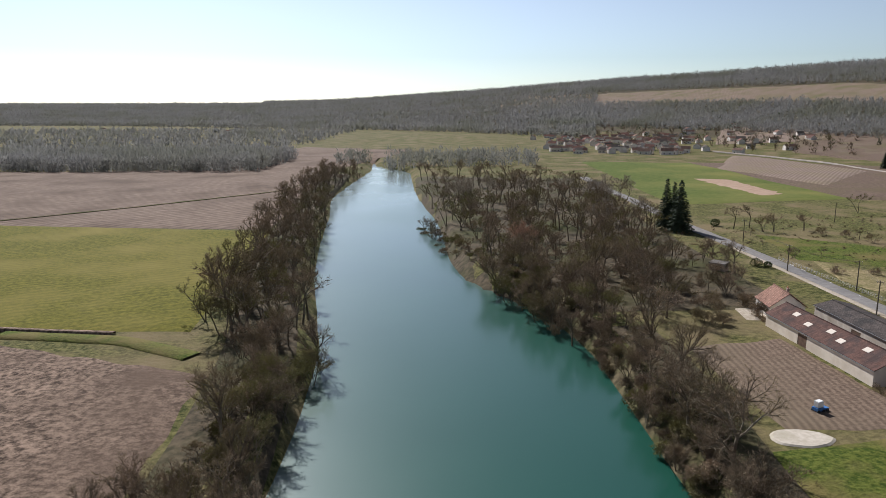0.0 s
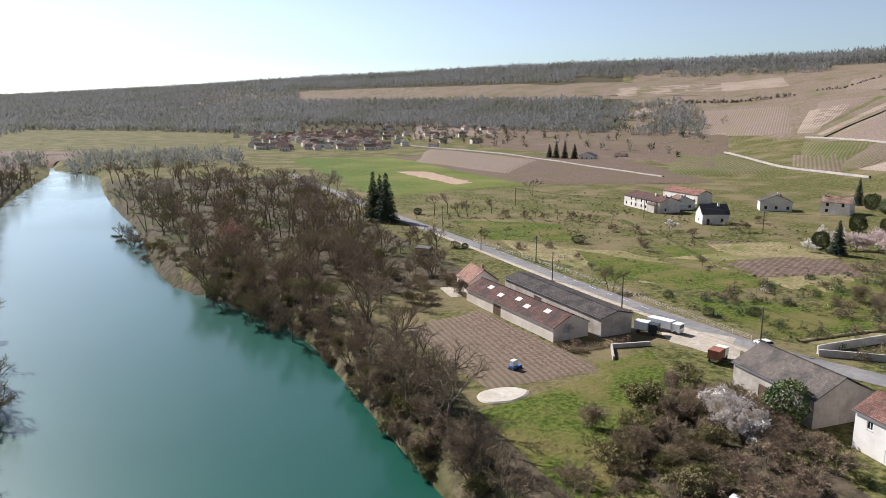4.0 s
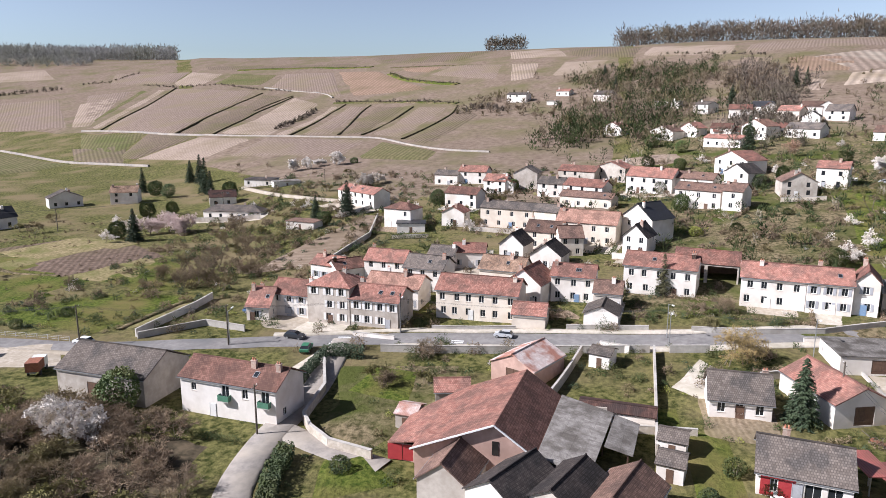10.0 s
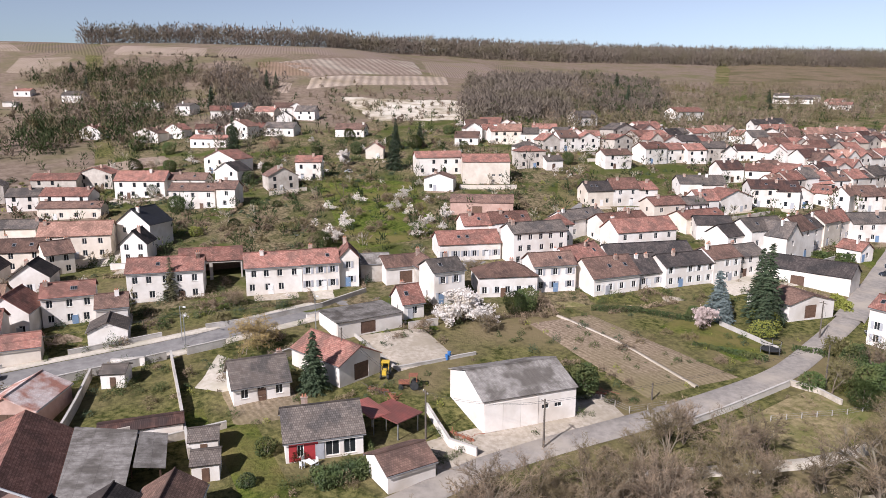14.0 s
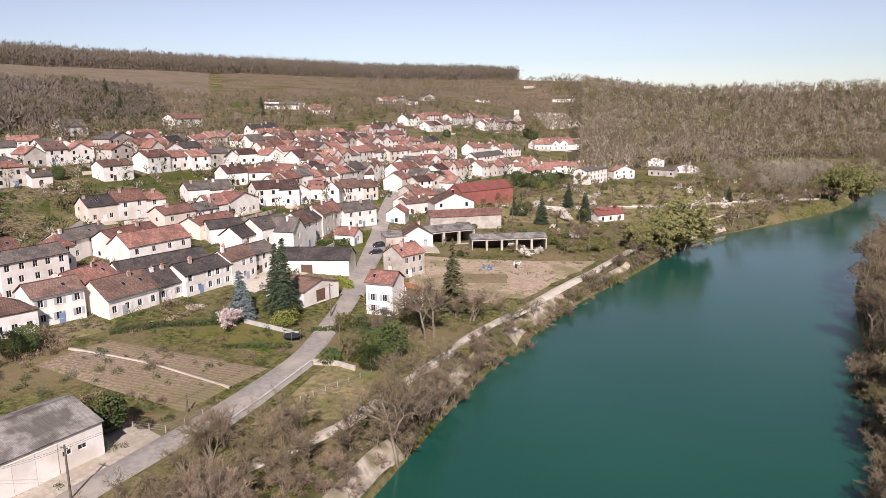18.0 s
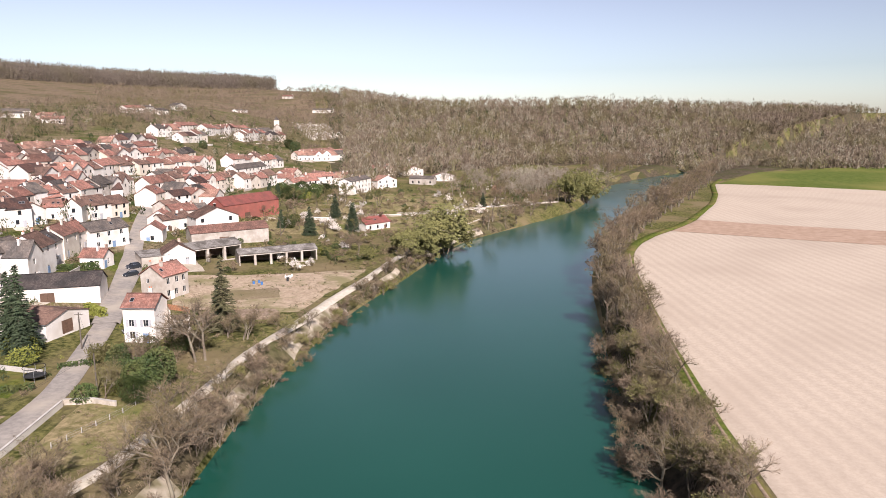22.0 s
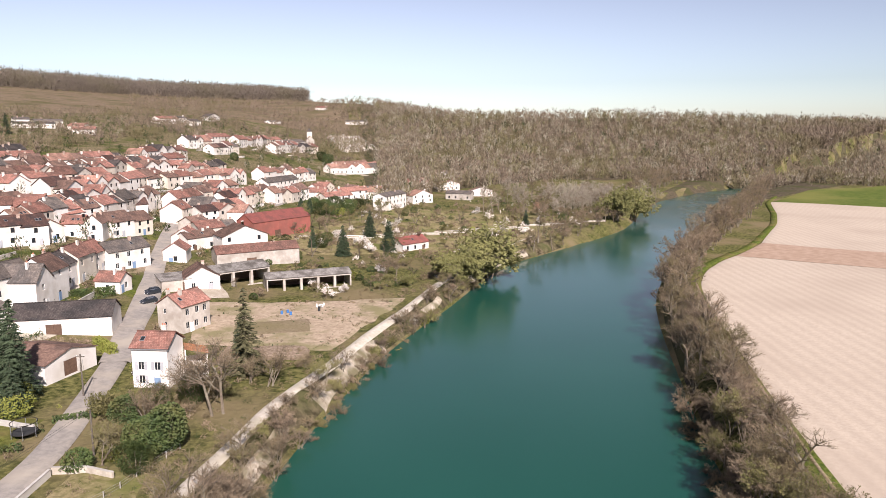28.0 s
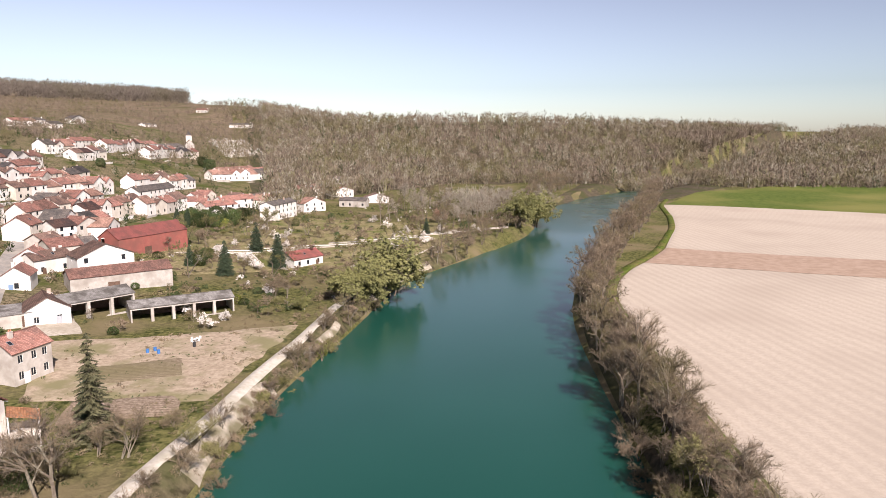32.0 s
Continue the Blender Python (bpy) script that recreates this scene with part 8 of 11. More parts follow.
def tree(key, x, y, scale=1.0, sink=0.0):
    """Plants one tree of a kind, turned and sized at random. Common ones far from the lanes go into the joined woods."""
    if any(abs(x - wx) < 5 and abs(y - wy) < 5 and math.hypot(x - wx, y - wy) < wr + (0.3 if key == "willow" else 1.3 * scale) for wx, wy, wr in WAYS):
        return None
    BUSHES[0] += key in ("scrub", "gscrub")
    if key in LIGHT and ((key in ("scrub", "gscrub") and BUSHES[0] > 120 and BUSHES[0] % 2) or x > 175 or y > 205 or y < -185 or (x < -30 and y > 150)):
        FAR.setdefault(key, []).append((x, y, scale, tree_rng.uniform(0, 6.28)))
        return None
    k = tree_rng.randrange(len(KINDS[key]))
    m = pose(x, y, drape_z(x, y) - sink, 0, 0, tree_rng.uniform(0, 360)) @ Matrix.Scale(scale, 4)
    if (key, k) not in READY:
        name, made, bark, crown, label, category, group = KINDS[key][k]
        ob = species(name, made[0], made[1], bark, crown, label, category)
        if group:
            tagged(ob, group=group)
        READY[key, k] = ob
        ob.matrix_world = m
        return ob
    src = READY[key, k]
    made = {}
    ob = src.copy()
    scene.collection.objects.link(ob)
    ob.matrix_basis = m
    for c in src.children:
        n = c.copy()
        scene.collection.objects.link(n)
        n.parent = ob
    return ob


def along(points, spacing, width, mix, size=(0.8, 1.2), seed=1):
    """Trees along a line, spread over a width. mix: kinds to draw from."""
    rng = random.Random(seed)
    for k in range(len(points) - 1):
        p, q = Vector(points[k]), Vector(points[k + 1])
        n = max(1, int((q - p).length / spacing))
        side = Vector((-(q - p).y, (q - p).x)).normalized()
        for i in range(n):
            c = p.lerp(q, (i + rng.random()) / n) + side * rng.uniform(-0.5, 0.5) * width
            tree(rng.choice(mix), c.x, c.y, rng.uniform(*size))


def scatter(a, b, c, d, n, mix, size=(0.8, 1.2), seed=1):
    """n trees spread over a piece of land with four corners."""
    rng = random.Random(seed)
    for _ in range(n):
        u, v = rng.random(), rng.random()
        x = (a[0] * (1 - u) + b[0] * u) * (1 - v) + (d[0] * (1 - u) + c[0] * u) * v
        y = (a[1] * (1 - u) + b[1] * u) * (1 - v) + (d[1] * (1 - u) + c[1] * u) * v
        tree(rng.choice(mix), x, y, rng.uniform(*size))


# fuller bank upstream
along([(-44, 142), (-54, 186), (-62, 235)], 2.8, 16, ["big", "slim", "clump", "bud"], (0.9, 1.25), 201)
along([(-60, 235), (-70, 300), (-80, 400), (-84, 540)], 4.0, 12, ["big", "slim", "clump"], (0.8, 1.1), 202)
along([(east(y) + 2.0, y) for y in range(44, 170, 14)], 1.5, 4.5, ["scrub", "clump", "scrub", "gscrub"], (0.6, 1.0), 203)
along([(30, 165), (18, 205), (4, 250), (-8, 310)], 3.0, 6, ["clump", "scrub", "gscrub"], (0.7, 1.0), 204)
scatter((40, 150), (88, 160), (92, 260), (20, 250), 60, ["scrub", "clump", "orchard", "scrub"], (0.7, 1.1), 205)
scatter((14, 250), (86, 260), (96, 380), (0, 380), 60, ["big", "clump", "bud", "silver"], (0.8, 1.15), 206)
scatter((-70, -335), (-50, -272), (-62, -290), (-116, -425), 40, ["clump", "scrub", "slim"], (0.6, 0.95), 207)
along([(east(y) + 2.5, y) for y in range(-100, -300, -18)], 3.4, 4, ["scrub", "scrub", "clump", "gscrub"], (0.45, 0.85), 208)
scatter((56, 80), (92, 92), (84, 58), (62, 40), 46, ["scrub", "scrub", "gscrub", "scrub"], (0.7, 1.25), 209)
# gardens and copses past the allotments
scatter((112, -262), (24, -262), (-30, -400), (100, -400), 70, ["scrub", "clump", "orchard", "thinblossom", "gscrub", "bud"], (0.8, 1.3), 210)
scatter((40, -390), (-36, -400), (-90, -520), (10, -500), 60, ["silver", "clump", "bud", "big"], (0.9, 1.25), 211)
scatter((60, -205), (42, -212), (26, -258), (50, -256), 16, ["scrub", "orchard", "gscrub", "clump"], (0.7, 1.1), 212)
scatter((100, -262), (30, -270), (-20, -390), (90, -400), 14, ["dome", "shrub", "yellow", "spruce"], (0.7, 1.0), 213)
tree("ruddy", -28.5, -47, 0.6)
tree("clump", -30, -40, 1.1)
tree("big", -29.5, -34, 0.8)
tree("clump", -26, -52, 1.0)
tree("clump", -25, -66, 1.05)
tree("bud", -25.5, -84, 0.95)
tree("clump", -25, -108, 1.05)
RIVER = ["big", "slim", "clump", "clump", "bud"]
# west bank upstream
along([(-27, 60), (-28, 92), (-30, 140)], 2.6, 9, ["big", "slim", "clump", "clump", "bud", "scrub"], (0.6, 1.0), 2)
along([(-34, 140), (-48, 215), (-60, 330)], 3.0, 12, RIVER, (0.7, 1.05), 3)
along([(-62, 330), (-75, 440), (-68, 560)], 4.5, 10, RIVER, (0.75, 1.05), 4)
along([(-46, 150), (-52, 178)], 5, 7, ["big", "big", "slim"], (1.15, 1.35), 5)
along([(-29, 64), (-32, 100), (-36, 135)], 2.4, 9, ["scrub", "scrub", "gscrub", "clump"], (0.7, 1.1), 6)
along([(-40, 66), (-38, 84)], 4, 5, ["clump", "slim"], (0.6, 0.8), 61)
# east bank upstream: the wood on the point and the row past the meadow
along([(38, 96), (40, 120), (40, 150)], 2.8, 9, ["big", "slim", "clump", "clump", "scrub"], (0.7, 1.0), 7)
along([(35, 150), (24, 185), (12, 225)], 2.4, 14, RIVER, (0.75, 1.05), 8)
scatter((30, 160), (62, 165), (70, 260), (10, 260), 90, RIVER, (0.7, 1.05), 9)
scatter((8, 250), (75, 250), (84, 350), (-4, 350), 90, RIVER, (0.75, 1.1), 10)
scatter((-6, 350), (84, 350), (90, 480), (-20, 520), 90, RIVER, (0.8, 1.1), 11)
scatter((62, 165), (86, 170), (88, 230), (66, 240), 14, ["orchard", "big", "clump", "scrub"], (0.6, 0.9), 12)
scatter((56, 140), (78, 160), (80, 185), (58, 165), 10, ["orchard", "scrub", "clump"], (0.6, 0.9), 121)
along([(37, 84), (40, 96), (47, 108)], 2.6, 6, ["clump", "scrub", "scrub"], (0.7, 1.1), 13)
tree("ruddy", 27, 228, 1.1)
tree("bud", 8, 290, 1.3)
tree("bud", 2, 300, 1.3)
tree("willow", 80, 340, 0.8)
# rough ground between meadow and lane
scatter((44, 70), (76, 80), (80, 56), (50, 46), 60, ["scrub", "scrub", "scrub", "gscrub"], (0.6, 1.1), 14)
along([(74, 80), (86, 70)], 2.4, 6, ["scrub", "thinblossom", "scrub"], (0.8, 1.1), 15)
scatter((42, 60), (62, 44), (60, 10), (46, 10), 50, ["scrub", "scrub", "clump", "gscrub"], (0.5, 1.0), 16)
scatter((46, 10), (62, 10), (64, -40), (48, -40), 60, ["scrub", "clump", "scrub", "scrub"], (0.6, 1.0), 17)
scatter((44, -40), (65, -40), (64, -72), (44, -72), 46, ["clump", "clump", "scrub", "scrub"], (0.6, 1.0), 171)
along([(43, -60), (44, -90), (43, -125)], 3.4, 5, ["clump", "scrub", "scrub", "clump"], (0.45, 0.75), 18)
along([(43, -80), (42, -99)], 2.6, 4, ["clump", "big", "clump"], (0.85, 1.05), 181)
along([(54, -58), (52, -74)], 2.4, 6, ["clump", "scrub"], (0.5, 0.85), 19)
along([(41, -120), (38, -165), (32, -205), (22, -245)], 2.6, 4, ["scrub", "clump", "gscrub", "scrub"], (0.4, 0.75), 20)
scatter((70, -112), (62, -118), (48, -150), (62, -150), 26, ["scrub", "clump", "gscrub", "scrub"], (0.5, 0.9), 21)
# west bank downstream
along([(-25.5, -30), (-26, -60), (-26, -95), (-28.5, -150)], 1.7, 8, ["clump", "clump", "clump", "slim", "big", "bud"], (0.62, 1.0), 22)
along([(-21, -40), (-21, -95), (-24, -150)], 2.2, 3, ["clump", "scrub"], (0.5, 0.8), 221)
along([(-29.5, -150), (-34, -205), (-44.5, -262)], 1.7, 8, ["clump", "clump", "slim", "big"], (0.65, 1.0), 23)
along([(-47, -262), (-72, -325), (-105, -400)], 2.0, 7, ["clump", "clump", "slim"], (0.85, 1.2), 24)
along([(-105, -400), (-140, -490), (-176, -590)], 2.6, 9, ["big", "clump", "slim"], (0.75, 1.05), 25)
# east bank downstream
tree("willow", -50, -440, 1.3)
tree("willow", -44, -428, 1.1)
along([(8, -300), (-20, -360), (-44, -410)], 3.2, 14, ["clump", "slim", "gscrub", "scrub"], (0.6, 0.95), 26)
scatter((20, -360), (-30, -400), (-80, -490), (-10, -490), 34, ["silver", "silver", "slim", "clump"], (0.75, 1.0), 27)
scatter((-60, -480), (-92, -590), (-180, -720), (-90, -700), 80, ["big", "slim", "clump"], (0.75, 1.05), 28)
scatter((-200, -590), (-290, -660), (-420, -900), (-330, -900), 60, ["big", "slim", "clump"], (0.8, 1.1), 29)
# gardens and slopes of the village
scatter((176, -60), (262, -84), (236, -116), (178, -98), 26, ["thinblossom", "orchard", "scrub", "gscrub", "thinblossom"], (0.6, 1.0), 30)
scatter((180, 100), (240, 150), (330, 120), (250, 60), 40, ["orchard", "scrub", "gscrub", "shrub", "thinblossom"], (0.7, 1.1), 31)
scatter((150, 100), (200, 120), (240, 100), (175, 92), 26, ["scrub", "clump", "gscrub"], (0.6, 0.9), 32)
scatter((170, 60), (250, 100), (240, 70), (180, 50), 16, ["scrub", "shrub", "orchard"], (0.5, 0.9), 33)
scatter((240, 60), (330, 60), (330, -80), (240, -60), 70, ["scrub", "gscrub", "shrub", "orchard", "dome", "thinblossom"], (0.6, 1.0), 34)
scatter((230, -120), (330, -100), (330, -200), (220, -190), 50, ["scrub", "gscrub", "shrub", "orchard", "dome", "thinblossom"], (0.6, 1.0), 35)
scatter((88, -195), (40, -215), (10, -290), (110, -290), 34, ["orchard", "scrub", "shrub", "thinblossom"], (0.5, 0.9), 36)
scatter((110, -290), (10, -295), (-20, -380), (110, -400), 60, ["thinblossom", "scrub", "shrub", "orchard", "gscrub"], (0.6, 1.0), 37)
scatter((112, 280), (170, 225), (150, 160), (112, 180), 12, ["orchard", "scrub"], (0.5, 0.9), 38)


# single trees and shrubs
tree("spruce", 91.0, 282.9, 1.60)
tree("spruce", 94.5, 276.1, 1.75)
tree("spruce", 94.3, 283.5, 1.50)
tree("spruce", 304.6, 183.5, 1.35)
tree("spruce", 312.3, 222.9, 1.00)
tree("dome", 302.7, 209.4, 1.20)
tree("dome", 297.1, 198.7, 1.10)
tree("spruce", 244.5, 89.4, 1.10)
tree("spruce", 237.9, 99.1, 0.75)
tree("dome", 228.9, 92.0, 0.80)
tree("dome", 304.9, 100.1, 0.70)
tree("spruce", 205.7, 151.8, 0.95)
tree("thinblossom", 224.5, 173.5, 1.10)
tree("pink", 223.0, 150.9, 1.30)
tree("pink", 223.1, 143.6, 1.20)
tree("pink", 216.7, 154.1, 1.10)
tree("ball", 140.6, 202.2, 0.95)
tree("shrub", 96.9, 211.6, 1.20)
tree("shrub", 99.5, 209.2, 0.90)
tree("shrub", 114.4, 290.2, 1.40)
tree("blossom", 340.0, 152.7, 1.30)
tree("blossom", 343.9, 147.6, 1.30)
tree("blossom", 351.4, 143.6, 0.90)
tree("blossom", 353.6, 133.3, 1.50)
tree("shrub", 358.3, 126.2, 1.60)
tree("blossom", 76.9, 69.1, 1.10)
tree("blossom", 78.4, 74.2, 0.90)
tree("thinblossom", 76.5, 65.8, 0.90)
tree("dome", 87.1, 69.5, 1.15)
tree("dome", 93.0, 74.4, 0.90)
tree("thinblossom", 80.6, 117.8, 0.90)
tree("scrub", 76.0, 109.8, 0.70)
tree("big", 42.0, 95.4, 1.10)
tree("big", 38.2, 84.7, 1.15)
tree("big", 36.6, 97.3, 0.90)
tree("orchard", 65.1, 164.5, 1.00)
tree("orchard", 64.7, 158.1, 1.00)
tree("big", 52.1, 157.1, 0.90)
tree("orchard", 86.9, 134.9, 0.60)
tree("thinblossom", 103.0, 191.1, 0.90)
tree("spruce", 355.2, 552.9, 1.30)
tree("spruce", 360.3, 546.6, 1.30)
tree("spruce", 366.0, 539.3, 1.20)
tree("spruce", 354.6, 563.6, 1.10)
tree("big", 404.1, 886.6, 1.00)
tree("big", 404.0, 861.2, 0.90)
tree("orchard", 153.0, 182.5, 0.90)
tree("orchard", 186.6, 208.3, 1.00)
tree("orchard", 166.5, 200.3, 0.80)
tree("orchard", 165.5, 218.3, 0.90)
tree("orchard", 184.3, 240.9, 1.00)
tree("orchard", 194.1, 243.3, 1.00)
tree("orchard", 167.1, 239.9, 1.00)
tree("orchard", 162.6, 250.2, 1.10)
tree("orchard", 155.4, 256.7, 1.10)
tree("orchard", 153.6, 156.5, 0.80)
tree("orchard", 120.7, 166.5, 0.60)
tree("scrub", 173.0, 211.5, 1.00)
tree("thinblossom", 189.5, 211.4, 1.00)
tree("scrub", 186.9, 195.3, 1.00)
tree("scrub", 210.4, 196.2, 1.20)
tree("gscrub", 212.4, 204.5, 1.00)
tree("scrub", 233.3, 207.2, 1.00)
tree("bud", 195.5, 325.0, 1.00)
tree("big", 118.2, 280.6, 0.80)
tree("big", 125.9, 283.8, 0.80)
tree("clump", 131.0, 273.0, 1.00)
tree("clump", 127.0, 272.6, 0.90)
tree("clump", 145.0, 277.1, 0.90)
tree("scrub", 146.5, 264.9, 1.00)
tree("scrub", 152.7, 259.2, 1.00)
tree("scrub", 156.5, 249.5, 1.00)
tree("scrub", 166.1, 246.9, 1.20)
tree("scrub", 173.3, 240.4, 1.00)
tree("bud", 111.6, 145.1, 0.75)
tree("big", 106.7, 134.0, 0.60)
tree("shrub", 106.2, 127.3, 1.20)
tree("shrub", 120.3, 133.2, 0.90)
tree("shrub", 117.8, 116.9, 1.00)
tree("shrub", 126.9, 112.1, 1.10)
tree("orchard", 148.4, 107.8, 0.90)
tree("scrub", 159.8, 110.1, 1.30)
tree("clump", 167.9, 102.7, 0.80)
tree("clump", 169.0, 110.8, 0.80)
tree("clump", 182.5, 108.2, 0.70)
tree("scrub", 167.9, 94.1, 1.40)
tree("scrub", 168.9, 88.2, 1.40)
tree("scrub", 155.4, 90.0, 1.20)
tree("scrub", 184.5, 92.5, 1.20)
tree("bud", 209.7, 110.5, 0.60)
tree("scrub", 219.8, 104.2, 1.00)
tree("scrub", 224.7, 122.9, 1.00)
tree("gscrub", 218.3, 111.2, 1.00)
tree("ruddy", 116.6, 75.6, 0.45)
tree("spruce", 102.2, -30.9, 0.85)
tree("thinspruce", 158.2, -16.4, 0.72)
tree("birch", 122.1, -23.6, 0.75)
tree("birch", 122.2, -26.8, 0.70)
tree("dome", 119.0, -83.0, 0.85)
tree("blossom", 125.3, -71.0, 1.00)
tree("blossom", 120.5, -71.0, 0.90)
tree("thinblossom", 115.7, -72.0, 0.90)
tree("gscrub", 138.4, -23.2, 0.90)
tree("scrub", 146.0, -22.0, 1.00)
tree("scrub", 147.7, -27.4, 1.10)
tree("yellow", 136.2, -24.6, 0.80)
tree("shrub", 136.4, -46.1, 0.90)
tree("dome", 81.6, -68.4, 0.95)
tree("shrub", 78.0, -71.4, 0.80)
tree("spruce", 87.7, -119.0, 0.78)
tree("spruce", 89.0, -123.6, 0.60)
tree("bluespruce", 96.1, -117.6, 1.00)
tree("pink", 94.5, -110.1, 0.85)
tree("yellow", 86.6, -117.7, 1.40)
tree("dome", 83.0, -68.8, 0.80)
tree("dome", 118.2, -80.1, 0.85)
tree("blossom", 119.3, -69.0, 1.15)
tree("thinblossom", 117.7, -64.1, 1.00)
tree("scrub", 117.1, -58.7, 0.90)
tree("scrub", 112.9, -69.8, 1.10)
tree("gscrub", 118.1, -83.8, 0.60)
tree("shrub", 86.5, -19.3, 1.10)
tree("shrub", 82.8, -22.7, 0.80)
tree("shrub", 79.9, -15.3, 0.80)
tree("shrub", 87.8, -64.8, 0.70)
tree("scrub", 146.7, -86.5, 1.00)
tree("blossom", 81.8, -297.1, 1.00)
tree("blossom", 70.1, -285.2, 1.00)
tree("thinblossom", 84.6, -280.6, 1.00)
tree("thinblossom", 65.0, -279.1, 0.90)
tree("spruce", 57.7, -280.4, 0.95)
tree("spruce", 87.8, -279.4, 0.70)
tree("shrub", 101.7, -288.0, 1.40)
tree("cypress", 117.1, -354.6, 1.00)
tree("cypress", 113.6, -357.9, 1.00)
tree("dome", 108.7, -361.9, 1.20)
tree("dome", 103.6, -365.6, 1.10)
tree("dome", 98.5, -376.2, 1.30)
tree("yellow", 100.9, -367.4, 1.60)
tree("bud", 84.7, -364.5, 0.70)
tree("willow", 41.3, -223.1, 0.45)
tree("shrub", 57.6, -229.8, 1.00)
tree("yellow", 60.0, -231.6, 1.00)
tree("shrub", 56.6, -242.5, 1.00)
tree("spruce", 63.3, -151.9, 0.75)
tree("clump", 52.0, -137.9, 0.90)
tree("clump", 44.3, -136.7, 1.00)
tree("bud", 43.3, -141.8, 0.60)
tree("dome", 57.9, -111.6, 1.15)
tree("dome", 59.6, -108.8, 1.00)
tree("dome", 58.1, -104.0, 0.80)
tree("dome", 68.9, -119.1, 0.80)
tree("bud", 64.2, -105.9, 0.70)
tree("shrub", 66.8, -104.3, 1.40)
tree("yellow", 63.9, -107.1, 0.90)
tree("clump", 43.0, -84.4, 1.00)
tree("clump", 45.8, -87.1, 1.00)
tree("clump", 43.1, -93.7, 0.90)
tree("clump", 45.7, -76.4, 0.90)
tree("clump", 55.3, -78.3, 0.90)
tree("clump", 58.6, -75.2, 0.80)
tree("cypress", 40.8, -164.8, 0.60)
tree("yellow", 32.4, -195.3, 1.20)
tree("gscrub", 30.5, -199.2, 1.00)
tree("bud", 28.6, -217.0, 0.90)
tree("willow", 25.2, -235.3, 0.90)
tree("willow", 20.7, -252.0, 1.00)
tree("bud", 33.1, -210.5, 0.80)
tree("silver", -12.8, -438.3, 1.00)
tree("silver", -26.7, -438.8, 1.00)
tree("silver", -40.5, -439.1, 1.00)
tree("silver", -52.7, -456.4, 0.95)
tree("silver", -19.5, -393.5, 0.90)
tree("thinblossom", 15.0, -355.3, 1.20)
tree("thinblossom", 25.3, -378.8, 1.20)
tree("thinblossom", 8.7, -334.3, 1.20)
tree("thinblossom", 33.7, -404.9, 1.00)
tree("ruddy", 1.0, -406.9, 0.70)
tree("clump", -4.8, -334.9, 1.00)
tree("clump", -17.0, -338.4, 1.00)
tree("clump", -9.9, -323.1, 0.90)
tree("clump", 5.4, -306.9, 0.80)
tree("clump", -28.5, -368.4, 1.00)
tree("gscrub", 52.6, -288.4, 1.00)
tree("dome", 69.9, -383.6, 0.70)
tree("dome", 67.5, -397.8, 0.70)
tree("dome", 56.7, -415.3, 0.60)
tree("orchard", 81.6, -378.4, 1.00)
tree("dome", 208.8, -490.1, 1.00)
tree("dome", 170.1, -587.0, 1.60)
tree("dome", 180.9, -607.1, 1.40)
tree("spruce", 337.5, 211.7, 1.00)
tree("spruce", 330.5, 201.7, 1.20)
tree("dome", 261.8, 58.7, 1.00)
tree("scrub", 225.3, 37.6, 1.00)
tree("thinblossom", 218.1, 38.2, 1.10)
tree("yellow", 208.7, -29.5, 1.20)
tree("shrub", 211.8, -41.0, 1.30)
tree("shrub", 227.7, -58.3, 1.10)
tree("ruddy", 312.3, -78.4, 0.70)
tree("dome", 362.0, -71.9, 1.20)
tree("spruce", 291.0, -129.5, 1.10)
tree("spruce", 292.0, -142.1, 0.90)
tree("blossom", 275.2, -99.5, 1.30)
tree("bud", 222.9, -80.0, 0.90)
tree("bud", 231.3, -73.7, 0.90)
tree("thinblossom", 213.2, -98.4, 1.20)
tree("thinblossom", 202.7, -90.8, 1.10)
tree("thinblossom", 191.0, -100.8, 1.10)
tree("thinblossom", 194.6, -69.0, 1.10)
tree("thinblossom", 185.2, -61.5, 1.00)
tree("thinblossom", 182.6, -89.6, 1.00)
tree("scrub", 188.5, -77.4, 1.00)
tree("scrub", 204.7, -77.1, 1.00)
tree("scrub", 196.2, -57.1, 1.30)
tree("scrub", 203.7, -47.7, 1.30)
tree("dome", 178.4, -58.0, 0.80)
tree("gscrub", 196.9, -52.5, 1.20)
tree("scrub", 215.9, -27.8, 1.20)
tree("blossom", 123.4, 38.3, 1.10)
tree("scrub", 104.5, 32.3, 0.90)
tree("gscrub", 106.7, 34.3, 1.00)
tree("scrub", 119.3, 28.7, 1.00)
tree("shrub", 77.3, 30.1, 1.00)
tree("shrub", 90.0, 55.6, 0.50)
tree("shrub", 89.2, 47.7, 0.60)
tree("gscrub", 107.1, 25.9, 0.80)
tree("willow", 21.0, -248.5, 2.0)
tree("willow", 18.4, -256.5, 1.8)
tree("willow", 28.4, -230.0, 1.25)
tree("willow", -40.0, -389.0, 1.8)
tree("willow", -53.0, -414.0, 2.0)
tree("bud", 18.0, -269.8, 1.30)
tree("bud", 26.4, -235.4, 1.10)
tree("dome", 113.5, -364.5, 1.40)
tree("dome", 109.1, -368.4, 1.30)
tree("dome", 105.0, -374.0, 1.50)
tree("dome", 101.2, -383.8, 1.30)
tree("dome", 97.0, -392.0, 1.20)
tree("spruce", 73.1, -313.7, 1.00)
tree("spruce", 91.2, -124.2, 1.35)
tree("spruce", 94.6, -126.0, 1.20)
tree("yellow", 89.3, -121.8, 1.70)
tree("dome", 100.3, -113.0, 0.50)
tree("bluespruce", 100.7, -121.0, 1.40)
